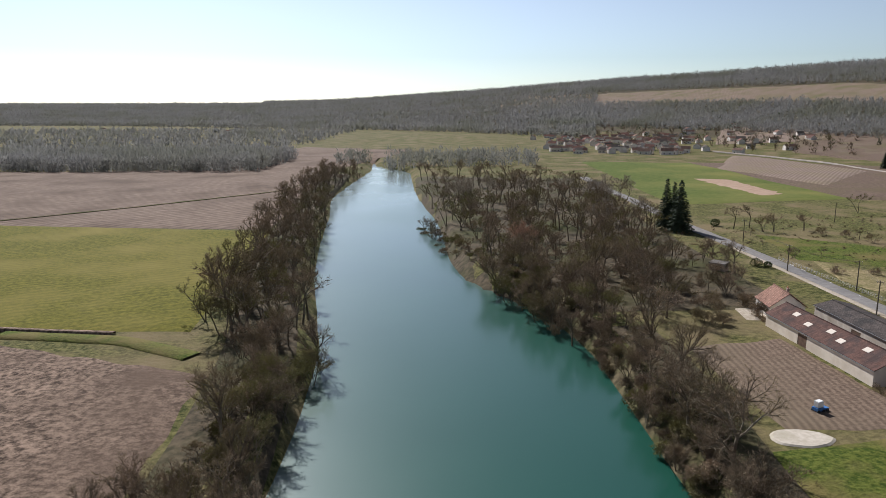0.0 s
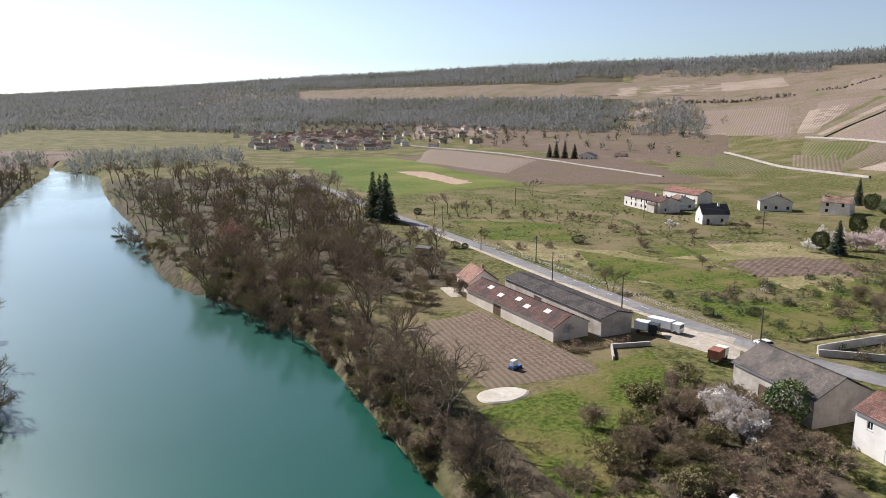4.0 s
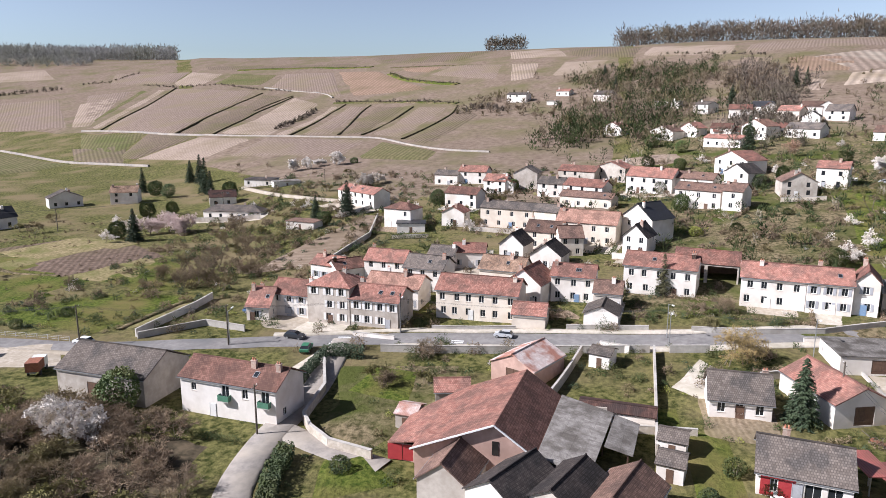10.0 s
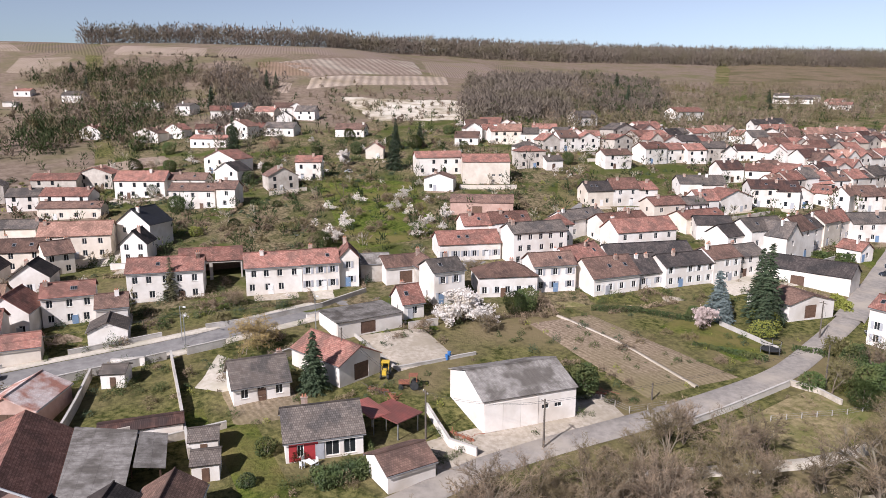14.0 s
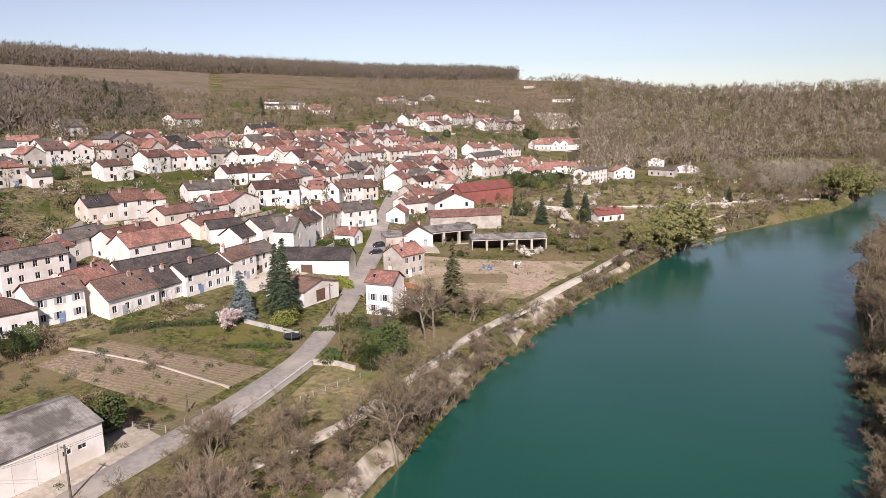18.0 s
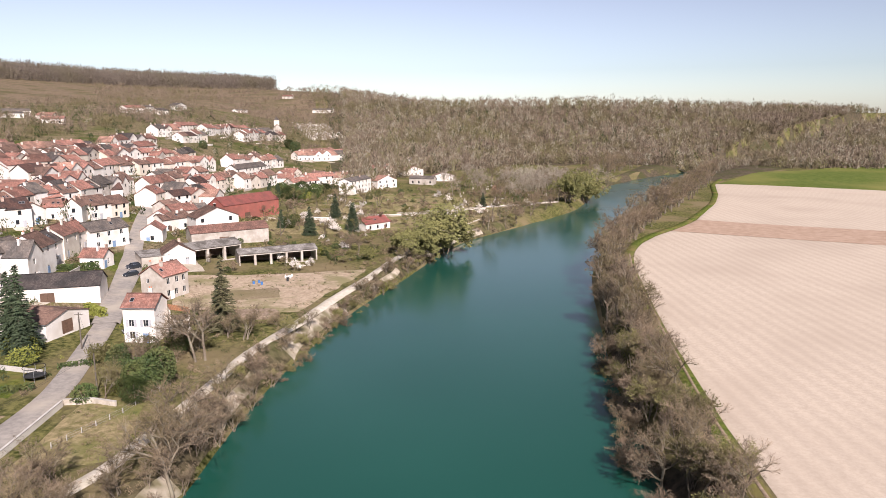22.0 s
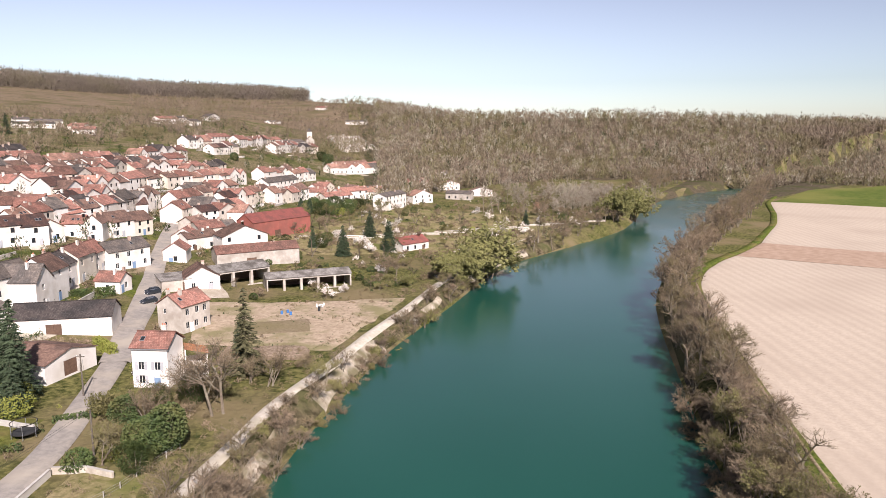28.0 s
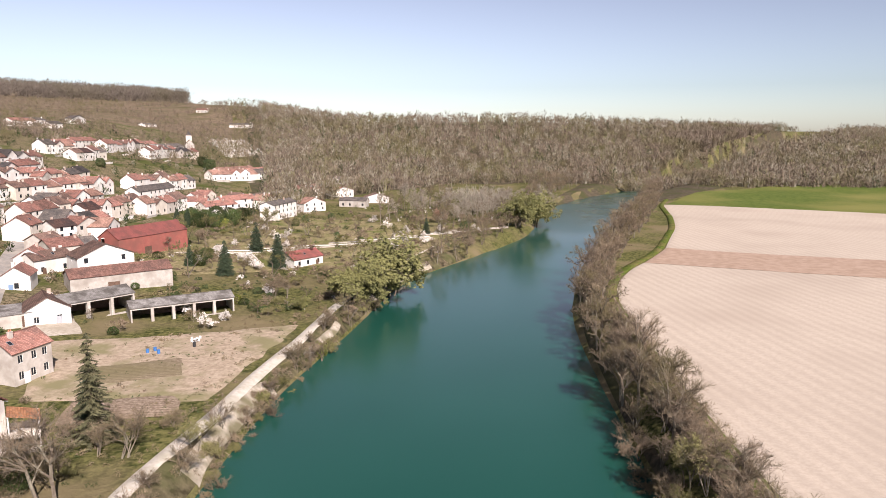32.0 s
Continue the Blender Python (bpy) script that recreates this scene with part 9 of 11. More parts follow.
tree("spruce", 59.2, -283.4, 1.00)
tree("big", 56.6, -123.9, 0.90)
tree("thinspruce", 58.5, -143.0, 1.25)
tree("big", 55.2, -125.0, 1.1)
tree("dome", 66.5, -125.5, 0.75)
tree("dome", 62.0, -128.0, 0.8)
tree("gscrub", 73.5, -122.0, 1.2)
tree("scrub", 75.0, -118.0, 1.1)


# evergreens on the slope and among the upper gardens
for x, y, size in ((258, -114, 1.25), (337, -67, 1.2), (462, -80, 1.1), (382, -348, 1.2), (456, -402, 1.3), (344, -446, 1.1), (607, -5, 1.1), (556, -13, 1.0), (494, -123, 1.1), (500, -131, 0.9), (300, 178, 0.9)):
    tree("spruce", x, y, size)
for x, y, size in ((322, -119, 1.0), (295, -94, 0.8), (288, -138, 1.1), (276, -122, 0.8), (273, -67, 0.9), (248, 176, 1.1), (291, 163, 1.2), (256, 170, 0.9), (208, 160, 1.0), (350, -40, 1.0), (372, -28, 1.2)):
    tree("dome", x, y, size)
for x, y, size in ((216, 158, 1.1), (222, 163, 1.2), (230, 170, 1.0), (199, 158, 1.0), (296, 100, 1.3), (303, 96, 1.1)):
    tree("thinblossom" if x < 240 else "blossom", x, y, size)


def join_far():
    words = {"scrub": "tangled leafless scrub", "gscrub": "scrub coming into leaf", "orchard": "small bare fruit trees", "thinblossom": "fruit trees in thin white blossom", "bud": "budding yellow-green trees", "silver": "pale silvery poplars"}
    for key, spots in FAR.items():
        made, bark, crown = LIGHT[key]
        V, F, M = [], [], []
        for x, y, s, a in spots:
            z, c, d = drape_z(x, y), math.cos(a) * s, math.sin(a) * s
            for k, (vs, fs) in enumerate(made):
                n = len(V)
                v = np.array(vs)
                V += np.stack([v[:, 0] * c - v[:, 1] * d + x, v[:, 0] * d + v[:, 1] * c + y, v[:, 2] * s + z], 1).tolist()
                F += [tuple(i + n for i in f) for f in fs]
                M += [k] * len(fs)
        ob = from_lists("riverside_wood" if key in ("big", "slim", "clump") else "scattered_trees", V, F, bark)
        ob.data.materials.append(crown)
        ob.data.polygons.foreach_set("material_index", M)
        tagged(ob, words.get(key, "bare brown trees in the riverside woods"), "trees", kind="stuff")


join_far()


# ---- woods too far to count ----
def wood(name, spots, material, label, tall=(9, 14), clumps=20, clump=1.3, seed=3):
    """A wood of bare trees: every tree a leaning stem and a ragged crown of upswept, tapering sprays of twigs."""
    rng = np.random.default_rng(seed)
    V, F = [], []
    for x, y in spots:
        z = drape_z(x, y)
        h = rng.uniform(*tall) * (1.12 + 0.3 * noise.noise((x * 0.05, y * 0.05, seed)))
        r = h * rng.uniform(0.24, 0.42)
        k, lean = len(V), rng.normal(0, h * 0.05, 2)
        V += [(x - h * 0.018, y, z - 0.5), (x + h * 0.018, y, z - 0.5), (x + lean[0], y + lean[1], z + h * 0.9)]
        F.append((k, k + 1, k + 2))
        n = int(clumps * 1.25)
        p = rng.normal(0, 1, (n, 3))
        p[:, 2] = np.abs(p[:, 2]) * 1.15 - 0.35
        p /= np.linalg.norm(p, axis=1)[:, None]
        p *= rng.uniform(0.15, 1.0, (n, 1)) ** 0.5
        c = p * (r, r, h * 0.44) + (x + lean[0] * 0.5, y + lean[1] * 0.5, z + h * 0.5)
        low = rng.random(n) < 0.28
        c[low, 2] = z + h * rng.uniform(0.04, 0.38, int(low.sum()))
        way = p * (1.0, 1.0, 0.5) + rng.normal(0, 0.25, (n, 3)) + (0, 0, 0.75)
        way *= (clump * rng.uniform(0.9, 1.9, (n, 1))) / np.linalg.norm(way, axis=1)[:, None]
        side = np.cross(way, rng.normal(0, 1, (n, 3)))
        side *= clump * rng.uniform(0.14, 0.3, (n, 1)) / np.maximum(1e-6, np.linalg.norm(side, axis=1))[:, None]
        tri = np.stack([c - way * 0.4 - side, c - way * 0.4 + side, c + way * 0.6], 1).reshape(-1, 3)
        k = len(V)
        V += tri.tolist()
        F += [(k + 3 * i, k + 3 * i + 1, k + 3 * i + 2) for i in range(n)]
    return tagged(from_lists(name, V, F, material), label, "wood", kind="stuff")


def spots_band(a0, a1, r0, r1, spacing, seed, keep=1.0, patchy=0.0):
    """Random spots on the valley side between two bearings; r0, r1 as in sector()."""
    rng = random.Random(seed)
    out = []
    az = a0
    while az < a1:
        foot, top = curve(BEARING, FOOT, az), curve(BEARING, TOP, az)
        R0, R1 = foot + (top - foot) * r0, foot + (top - foot) * r1
        da = math.degrees(spacing / ((R0 + R1) / 2))
        n = max(1, int((R1 - R0) / spacing))
        for k in range(n):
            r, a = R0 + (R1 - R0) * (k + rng.random()) / n, radians(az + rng.uniform(-0.5, 0.5) * da)
            x, y = r * math.sin(a), r * math.cos(a)
            if rng.random() < keep and (not patchy or noise.noise((x * 0.018, y * 0.018, seed)) > patchy):
                out.append((x, y))
        az += da
    return out


def spots_line(points, spacing):
    """Spots along a line, a little to either side."""
    rng = random.Random(len(points))
    out = []
    for p, q in zip(points, points[1:]):
        n = max(1, int(math.dist(p, q) / spacing))
        out += [(p[0] + (q[0] - p[0]) * (i + rng.random()) / n + rng.uniform(-2, 2), p[1] + (q[1] - p[1]) * (i + rng.random()) / n + rng.uniform(-2, 2)) for i in range(n)]
    return out


FAR_V, FAR_F, FAR_M = [], [], []
FAR_MATS = [WALLS["w"][0], glass, *(ROOFS[k][0] for k in "rbdpt")]


def far_house(x, y, rot, w, roof):
    """A small house on the far slope: walls, windows and a tiled roof, joined with the others there."""
    rng = random.Random(int(x * 31 + y))
    z = drape_z(x, y) - 0.2
    h, d, rh = rng.uniform(3.2, 5.6), 4.0, rng.uniform(2.2, 3.2)
    m = pose(x, y, z, 0, 0, rot)
    w /= 2

    def face(mi, *points):
        n = len(FAR_V)
        FAR_V.extend(tuple(m @ Vector(p)) for p in points)
        FAR_F.append(tuple(range(n, n + len(points))))
        FAR_M.append(mi)
    for s in (-1, 1):
        face(0, (-w * s, -d * s, -1.5), (w * s, -d * s, -1.5), (w * s, -d * s, h), (-w * s, -d * s, h))
        face(0, (w * s, -d * s, -1.5), (w * s, d * s, -1.5), (w * s, d * s, h), (w * s, 0, h + rh), (w * s, -d * s, h))
        face(2 + "rbdpt".index(roof), (-(w + 0.3) * s, -(d + 0.4) * s, h - 0.1), ((w + 0.3) * s, -(d + 0.4) * s, h - 0.1), ((w + 0.3) * s, 0, h + rh + 0.15), (-(w + 0.3) * s, 0, h + rh + 0.15))
        for k in (-0.5, 0.4):
            face(1, (k * w - 0.6, -(d + 0.04) * s, 1.0), (k * w + 0.6, -(d + 0.04) * s, 1.0), (k * w + 0.6, -(d + 0.04) * s, 2.5), (k * w - 0.6, -(d + 0.04) * s, 2.5))


FARTWIG = mat("far_twigs", (0.13, 0.10, 0.075), (0.27, 0.205, 0.145), 0.35, 0.95, 0, (0.15, 0.13, 0.06), 0.02)
# Twig grey made paler and cooler: distance haze is put into this colour.
HAZEWOOD = mat("haze_grey_twigs", (0.20, 0.195, 0.185), (0.31, 0.30, 0.28), 0.3, 0.95, 0, (0.20, 0.20, 0.15), 0.01)
CRESTTWIG = mat("crest_twigs", (0.095, 0.078, 0.064), (0.19, 0.152, 0.118), 0.3, 0.95, 0, (0.13, 0.11, 0.07), 0.02)
FARGREEN = mat("far_evergreen", (0.03, 0.042, 0.018), (0.07, 0.085, 0.035), 0.05, 0.95, 0)
FAROLIVE = mat("far_budding_trees", (0.17, 0.155, 0.075), (0.27, 0.24, 0.125), 0.3, 0.95, 0)
FARPALE = mat("far_pale_trees", (0.27, 0.235, 0.17), (0.36, 0.32, 0.24), 0.05, 0.95, 0)

for leafy in (FARTWIG, FARGREEN, FARPALE, FAROLIVE):
    thin(leafy, 0.12)
thin(HAZEWOOD, 0.4)


def spots_quad(a, b, c, d, n, seed):
    """Random spots on a piece of land with four corners, thinned towards its rim."""
    rng = random.Random(seed)
    out = []
    for _ in range(n):
        u, v = rng.random(), rng.random()
        x = (a[0] * (1 - u) + b[0] * u) * (1 - v) + (d[0] * (1 - u) + c[0] * u) * v
        y = (a[1] * (1 - u) + b[1] * u) * (1 - v) + (d[1] * (1 - u) + c[1] * u) * v
        rim = min(u, 1 - u, v, 1 - v)
        if rng.random() < 0.12 + 5 * max(0, rim - 0.1 - 0.16 * noise.noise((x * 0.025, y * 0.025, seed))):
            out.append((x, y))
    return out


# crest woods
wood("crest_wood", spots_band(-14, 34, 0.96, 1.12, 9, 1) + spots_band(34, 57.5, 0.93, 1.12, 9, 11), HAZEWOOD, "bare wood along the crest upstream, greyed for haze", (17, 26), 20, 3.4)
wood("crest_wood", spots_band(91.5, 110, 0.97, 1.06, 7, 2), CRESTTWIG, "bare wood on the crest above the vines", (16, 25), 34, 2.4)
wood("crest_wood", spots_band(109, 162.5, 1.0, 1.22, 9, 3), CRESTTWIG, "long bare wood on the crest", (17, 25), 30, 2.8)
wood("crest_tree", spots_band(81.5, 84.2, 1.0, 1.03, 5, 4), CRESTTWIG, "lone group of trees on the crest", (17, 24), 44, 2.2)
# valley side downstream
wood("slope_wood", spots_band(168, 217, 0.0, 1.05, 7.5, 5) + spots_band(165, 169, 0.4, 1.0, 9, 51, 0.7, 0.1), FARTWIG, "bare wood covering the valley side", (6, 15), 30, 1.7)
wood("slope_wood", spots_band(168, 217, 0.0, 1.0, 12, 6, 0.8, 0.0), FARPALE, "pale trees scattered in the wood", (9, 13), 30, 1.5)
wood("slope_wood", spots_band(167, 217, 0.0, 1.0, 22, 7, 0.7, 0.05), FARGREEN, "evergreens scattered in the wood", (8, 12), 30, 1.5)
wood("slope_wood", spots_band(168, 217, 0.0, 1.0, 11, 71, 0.8, 0.02), FAROLIVE, "budding olive-green trees in the wood", (7, 13), 30, 1.5)
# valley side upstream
wood("slope_wood", spots_band(-36, 12, 0.0, 0.97, 15, 8), HAZEWOOD, "bare wood on the far valley side, greyed for haze", (10, 17), 12, 5.0)
wood("slope_wood", spots_band(8, 36, 0.20, 0.55, 9, 9, 0.95) + spots_band(35, 44, 0.2, 0.5, 9, 92, 0.95, -0.05), HAZEWOOD, "bare wood above the far village", (8, 14), 20, 2.8)
wood("slope_wood", spots_band(8, 34, 0.75, 0.97, 10, 91, 0.95) + spots_band(33, 52, 0.8, 0.97, 10, 93, 0.95, -0.1), HAZEWOOD, "bare wood above the vineyard band", (9, 15), 18, 3.0)
wood("slope_wood", spots_band(-30, 44, 0.05, 0.52, 40, 10, 0.7), FARPALE, "pale budding trees on the far slope", (8, 13), 16, 2.6)
wood("slope_wood", spots_band(0, 44, 0.06, 0.5, 55, 101, 0.7), FARGREEN, "evergreens round the far village", (7, 12), 22, 2.2)
wood("slope_wood", spots_band(4, 30, 0.0, 0.26, 24, 102, 0.8), FARTWIG, "garden trees among the far houses", (6, 10), 20, 2.2)
# trees among the houses and along vineyard edges
wood("hill_scrub", spots_quad((328, -180), (297, -238), (560, -449), (568, -326), 3600, 11), CRESTTWIG, "bare wood on the slope below the crest", (7, 12), 30, 1.4)
wood("hill_scrub", spots_quad((297, -238), (328, -338), (561, -557), (626, -500), 1900, 12), CRESTTWIG, "bare trees beside the vineyards", (4, 8), 30, 1.3)
wood("hill_scrub", spots_quad((297, -238), (328, -338), (561, -557), (626, -500), 420, 13), FARGREEN, "dark evergreen thicket on the slope", (4, 9), 34, 1.2)
wood("hill_scrub", spots_quad((399, 34), (340, -54), (642, -107), (655, 6), 700, 14), FARTWIG, "bare trees among the upper houses", (6, 12), 30, 1.3)
wood("hill_scrub", spots_quad((399, 34), (340, -54), (642, -107), (655, 6), 260, 15), FARGREEN, "evergreens among the upper houses", (5, 11), 34, 1.2)
wood("hill_scrub", spots_quad((640, 60), (630, -40), (590, -100), (432, -66), 260, 141) + spots_quad((520, 46), (472, -66), (355, -50), (378, 36), 220, 142) + spots_quad((583, -88), (578, -148), (478, -118), (453, -67), 200, 143), FARTWIG, "bare trees on the upper slope", (4, 9), 32, 1.4)
wood("hill_scrub", spots_quad((640, 60), (630, -40), (590, -100), (432, -66), 220, 144) + spots_quad((520, 46), (472, -66), (355, -50), (378, 36), 260, 145), FARGREEN, "dark evergreens on the upper slope", (6, 13), 36, 1.3)
wood("riverside_wood", spots_quad((-32, -441), (-8, -424), (0, -470), (-66, -515), 150, 171), FARPALE, "pale silvery bare trees by the river", (9, 16), 34, 1.3)
wood("hill_scrub", spots_quad((516, 104), (492, 38), (579, 44), (603, 108), 160, 16), FARTWIG, "scrub at the vineyard corner", (3, 6), 26, 1.2)
wood("hill_scrub", spots_quad((341, -53), (315, -87), (532, -147), (642, -107), 900, 17), CRESTTWIG, "bare trees round the upper gardens", (4, 9), 28, 1.2)
wood("hill_scrub", spots_quad((315, -87), (300, -190), (470, -290), (532, -147), 260, 18), FARTWIG, "low scrub on the chalk slope", (2, 4.5), 26, 1.0)
wood("hill_scrub", spots_band(126, 154, 0.2, 0.6, 8, 19, 0.9, -0.12), FARTWIG, "bare trees on the slope behind the village", (5, 9), 28, 1.2)
wood("hill_scrub", spots_band(150, 169, 0.30, 0.98, 9, 20, 0.8, -0.1), FARTWIG, "bare trees round the upper village", (5, 10), 26, 1.4)
wood("hill_scrub", spots_band(86, 165, 0.08, 0.5, 15, 21, 0.8), FARGREEN, "evergreens among the upper houses", (3.5, 8), 30, 0.9)
wood("hill_scrub", spots_band(92, 165, 0.05, 0.5, 24, 22, 0.6), FARPALE, "pale blossoming bushes among the houses", (3, 5), 28, 0.8)
wood("hill_scrub", spots_band(60, 92, 0.02, 0.2, 20, 23, 0.5, 0.02), FARTWIG, "bushes along the lower vineyards", (2.5, 5), 26, 0.9)
# wood on the plain to the west
rng = random.Random(4)
wood("plain_wood", [(-430 + 280 * rng.random(), 560 + 170 * rng.random()) for _ in range(1900)], HAZEWOOD, "bare wood beyond the fields", (11, 16), 24, 2.0)
wood("plain_wood", [(-1500 + 1300 * rng.random(), 760 + 900 * rng.random()) for _ in range(2600)], HAZEWOOD, "far trees on the plain, greyed for haze", (8, 15), 10, 4.6)
wood("plain_wood", [(-52 + 140 * rng.random(), 600 + 90 * rng.random()) for _ in range(170)] + [(-100 + 28 * rng.random(), 640 + 60 * rng.random()) for _ in range(30)], HAZEWOOD, "bare wood by the river bend", (10, 15), 16, 2.4)
wood("slope_wood", spots_quad((-190, -690), (-330, -800), (-470, -960), (-250, -900), 1100, 31), FARTWIG, "bare wood filling the river bend", (7, 14), 28, 1.9)
wood("slope_wood", spots_quad((-190, -770), (-275, -740), (-500, -980), (-420, -1060), 1500, 32), FARTWIG, "bare wood along the hollow", (8, 14), 28, 1.9)

# hedgerows between the vineyard parcels
wood("hedgerow", spots_line([(797, 643), (805, 610), (867, 609)], 3.0), CRESTTWIG, "dark bushy hedgerow between vineyard parcels", (2.2, 4.0), 22, 1.1)
wood("hedgerow", spots_line([(775, 541), (751, 483), (752, 423), (709, 351), (691, 310)], 3.0), CRESTTWIG, "dark bushy hedgerow between vineyard parcels", (1.6, 3.4), 22, 0.9)
wood("hedgerow", spots_line([(853, 455), (854, 418), (848, 342), (819, 264)], 3.0), CRESTTWIG, "dark bushy hedgerow between vineyard parcels", (1.4, 3.0), 20, 0.8)
wood("hedgerow", spots_line([(755, 222), (702, 189), (671, 153), (654, 128)], 2.4), CRESTTWIG, "dark bushy hedgerow between vineyard parcels", (1.6, 3.6), 22, 0.9)
wood("hedgerow", spots_line([(615, 234), (609, 200), (589, 154), (566, 111)], 1.8), CRESTTWIG, "dark bushy hedgerow between vineyard parcels", (1.8, 4.0), 24, 0.9)
wood("hedgerow", spots_line([(492, 234), (541, 239), (583, 239)], 1.6), CRESTTWIG, "dark bushy hedgerow between vineyard parcels", (2.5, 5.0), 28, 1.1)
wood("hedgerow", spots_line([(718, 801), (725, 702), (766, 649)], 3.0), CRESTTWIG, "dark bushy hedgerow between vineyard parcels", (3.0, 6.5), 26, 1.5)
wood("hedgerow", spots_line([(603, 801), (617, 757)], 3.0), CRESTTWIG, "dark bushy hedgerow between vineyard parcels", (2.5, 4.5), 24, 1.2)
wood("hedgerow", spots_line([(524, 103), (539, 88), (519, 66)], 2.0), CRESTTWIG, "dark bushy hedgerow between vineyard parcels", (3, 5.5), 26, 1.2)
wood("hedgerow", spots_line([(696, -60), (675, -83), (623, -132)], 3.0), CRESTTWIG, "dark bushy hedgerow between vineyard parcels", (2, 4), 24, 1.0)
# the next village upstream and other far houses
town = random.Random(77)
for _ in range(70):
    far_house(town.uniform(130, 470), town.uniform(790, 1150), town.choice((-20, 70, -5, 85)) + town.uniform(-8, 8), town.uniform(8, 13), town.choice("rbdpt"))
far_house(152, 799, -20, 8, "r")
far_house(153, 791, -14, 8, "d")
far_house(210, 897, -1, 10, "d")
far_house(202, 1054, 80, 11, "d")
far_house(243, 839, -1, 8, "p")
far_house(302, 974, -22, 12, "d")
far_house(281, 862, -16, 9, "r")
far_house(257, 1021, -25, 13, "d")
far_house(230, 792, 76, 13, "d")
far_house(146, 848, -9, 10, "b")
far_house(264, 788, -24, 10, "b")
far_house(249, 1013, -18, 13, "b")
far_house(206, 967, 71, 10, "t")
far_house(307, 950, 61, 14, "r")
far_house(156, 845, 68, 13, "d")
far_house(212, 996, 90, 9, "p")
far_house(214, 918, -19, 9, "r")
far_house(227, 821, 64, 14, "d")
far_house(221, 773, -25, 13, "b")
far_house(195, 881, 73, 14, "r")
far_house(241, 884, -4, 8, "p")
far_house(172, 959, 78, 9, "p")
far_house(158, 833, -14, 9, "t")
far_house(234, 1001, 77, 9, "d")
far_house(209, 815, 67, 9, "d")
far_house(168, 1001, -3, 12, "r")
far_house(222, 807, -1, 12, "p")
far_house(206, 843, -14, 10, "d")
far_house(247, 842, -23, 10, "r")
far_house(229, 782, 65, 10, "p")
far_house(191, 838, 78, 12, "b")
far_house(279, 926, -26, 10, "p")
far_house(288, 917, 69, 10, "t")
far_house(210, 845, 86, 12, "b")
far_house(268, 962, -22, 8, "t")
far_house(243, 763, -14, 13, "b")
far_house(165, 827, 72, 13, "d")
far_house(190, 981, -2, 12, "r")
far_house(159, 833, -15, 13, "r")
far_house(191, 861, 90, 13, "r")
far_house(153, 1014, 69, 11, "t")
far_house(253, 774, -29, 10, "t")
far_house(134, 845, 2, 12, "b")
far_house(332, 964, -12, 12, "b")
far_house(160, 849, 66, 13, "t")
far_house(240, 902, -22, 10, "d")
far_house(288, 996, -29, 14, "b")
far_house(288, 981, -30, 13, "r")
far_house(265, 857, 67, 9, "p")
far_house(210, 878, 1, 14, "r")
far_house(188, 991, -21, 13, "r")
far_house(253, 893, 72, 14, "p")
far_house(232, 825, 80, 14, "d")
far_house(260, 815, -23, 12, "d")
far_house(248, 795, 73, 14, "p")
far_house(288, 974, -14, 10, "r")
far_house(281, 931, -23, 8, "b")
far_house(269, 1086, 82, 12, "r")
far_house(329, 1085, -18, 14, "d")
far_house(254, 987, -18, 11, "p")
far_house(291, 1028, 62, 10, "r")
far_house(274, 1126, -14, 11, "b")
far_house(290, 1004, -9, 14, "t")
far_house(317, 1012, -4, 11, "d")
far_house(230, 1021, 67, 10, "r")
far_house(268, 912, 72, 10, "d")
far_house(303, 982, -17, 12, "b")
far_house(177, 935, -15, 12, "d")
far_house(228, 1019, -11, 12, "r")
far_house(287, 977, -29, 13, "b")
far_house(206, 1020, 92, 13, "r")
far_house(191, 1114, -15, 8, "r")
far_house(263, 919, 78, 8, "r")
far_house(206, 942, 70, 13, "t")
far_house(198, 1078, 92, 13, "d")
far_house(310, 981, -30, 12, "t")
far_house(245, 873, 79, 10, "t")
far_house(236, 865, 62, 11, "t")
far_house(238, 1224, 72, 11, "p")
far_house(172, 999, -19, 13, "t")
far_house(277, 837, 61, 13, "r")
far_house(303, 1110, 87, 13, "p")
far_house(244, 882, 78, 12, "d")
far_house(198, 1075, 83, 9, "r")
far_house(315, 975, -23, 9, "b")
far_house(190, 1224, -4, 12, "d")
far_house(297, 998, 69, 10, "r")
far_house(223, 1051, 75, 8, "b")
far_house(250, 1031, -28, 8, "t")
far_house(281, 1109, 82, 13, "r")
far_house(297, 1169, 69, 11, "r")
far_house(196, 1047, -16, 10, "b")
far_house(326, 1040, 80, 10, "r")
far_house(260, 1136, -2, 11, "t")
far_house(327, 1141, 87, 11, "t")
far_house(217, 1266, 3, 12, "p")
far_house(275, 1137, -15, 9, "r")
far_house(284, 1014, 70, 8, "d")
far_house(290, 1146, -13, 12, "t")
far_house(267, 1171, -14, 8, "r")
far_house(293, 1139, -18, 11, "r")
far_house(204, 1165, -4, 11, "d")
far_house(180, 1221, -8, 11, "r")
far_house(279, 1123, 69, 13, "r")
far_house(206, 1164, 68, 13, "r")
far_house(241, 1172, 83, 13, "d")
far_house(263, 1050, 90, 12, "r")
far_house(298, 1045, -18, 10, "p")
far_house(301, 1016, -25, 11, "b")
far_house(345, 1061, -18, 11, "d")
far_house(341, 1078, -21, 8, "r")
far_house(338, 1095, -13, 11, "p")
far_house(245, 1155, 92, 10, "d")
far_house(252, 1138, -18, 14, "p")
far_house(311, 1168, 80, 11, "t")
far_house(196, 1040, 66, 12, "p")
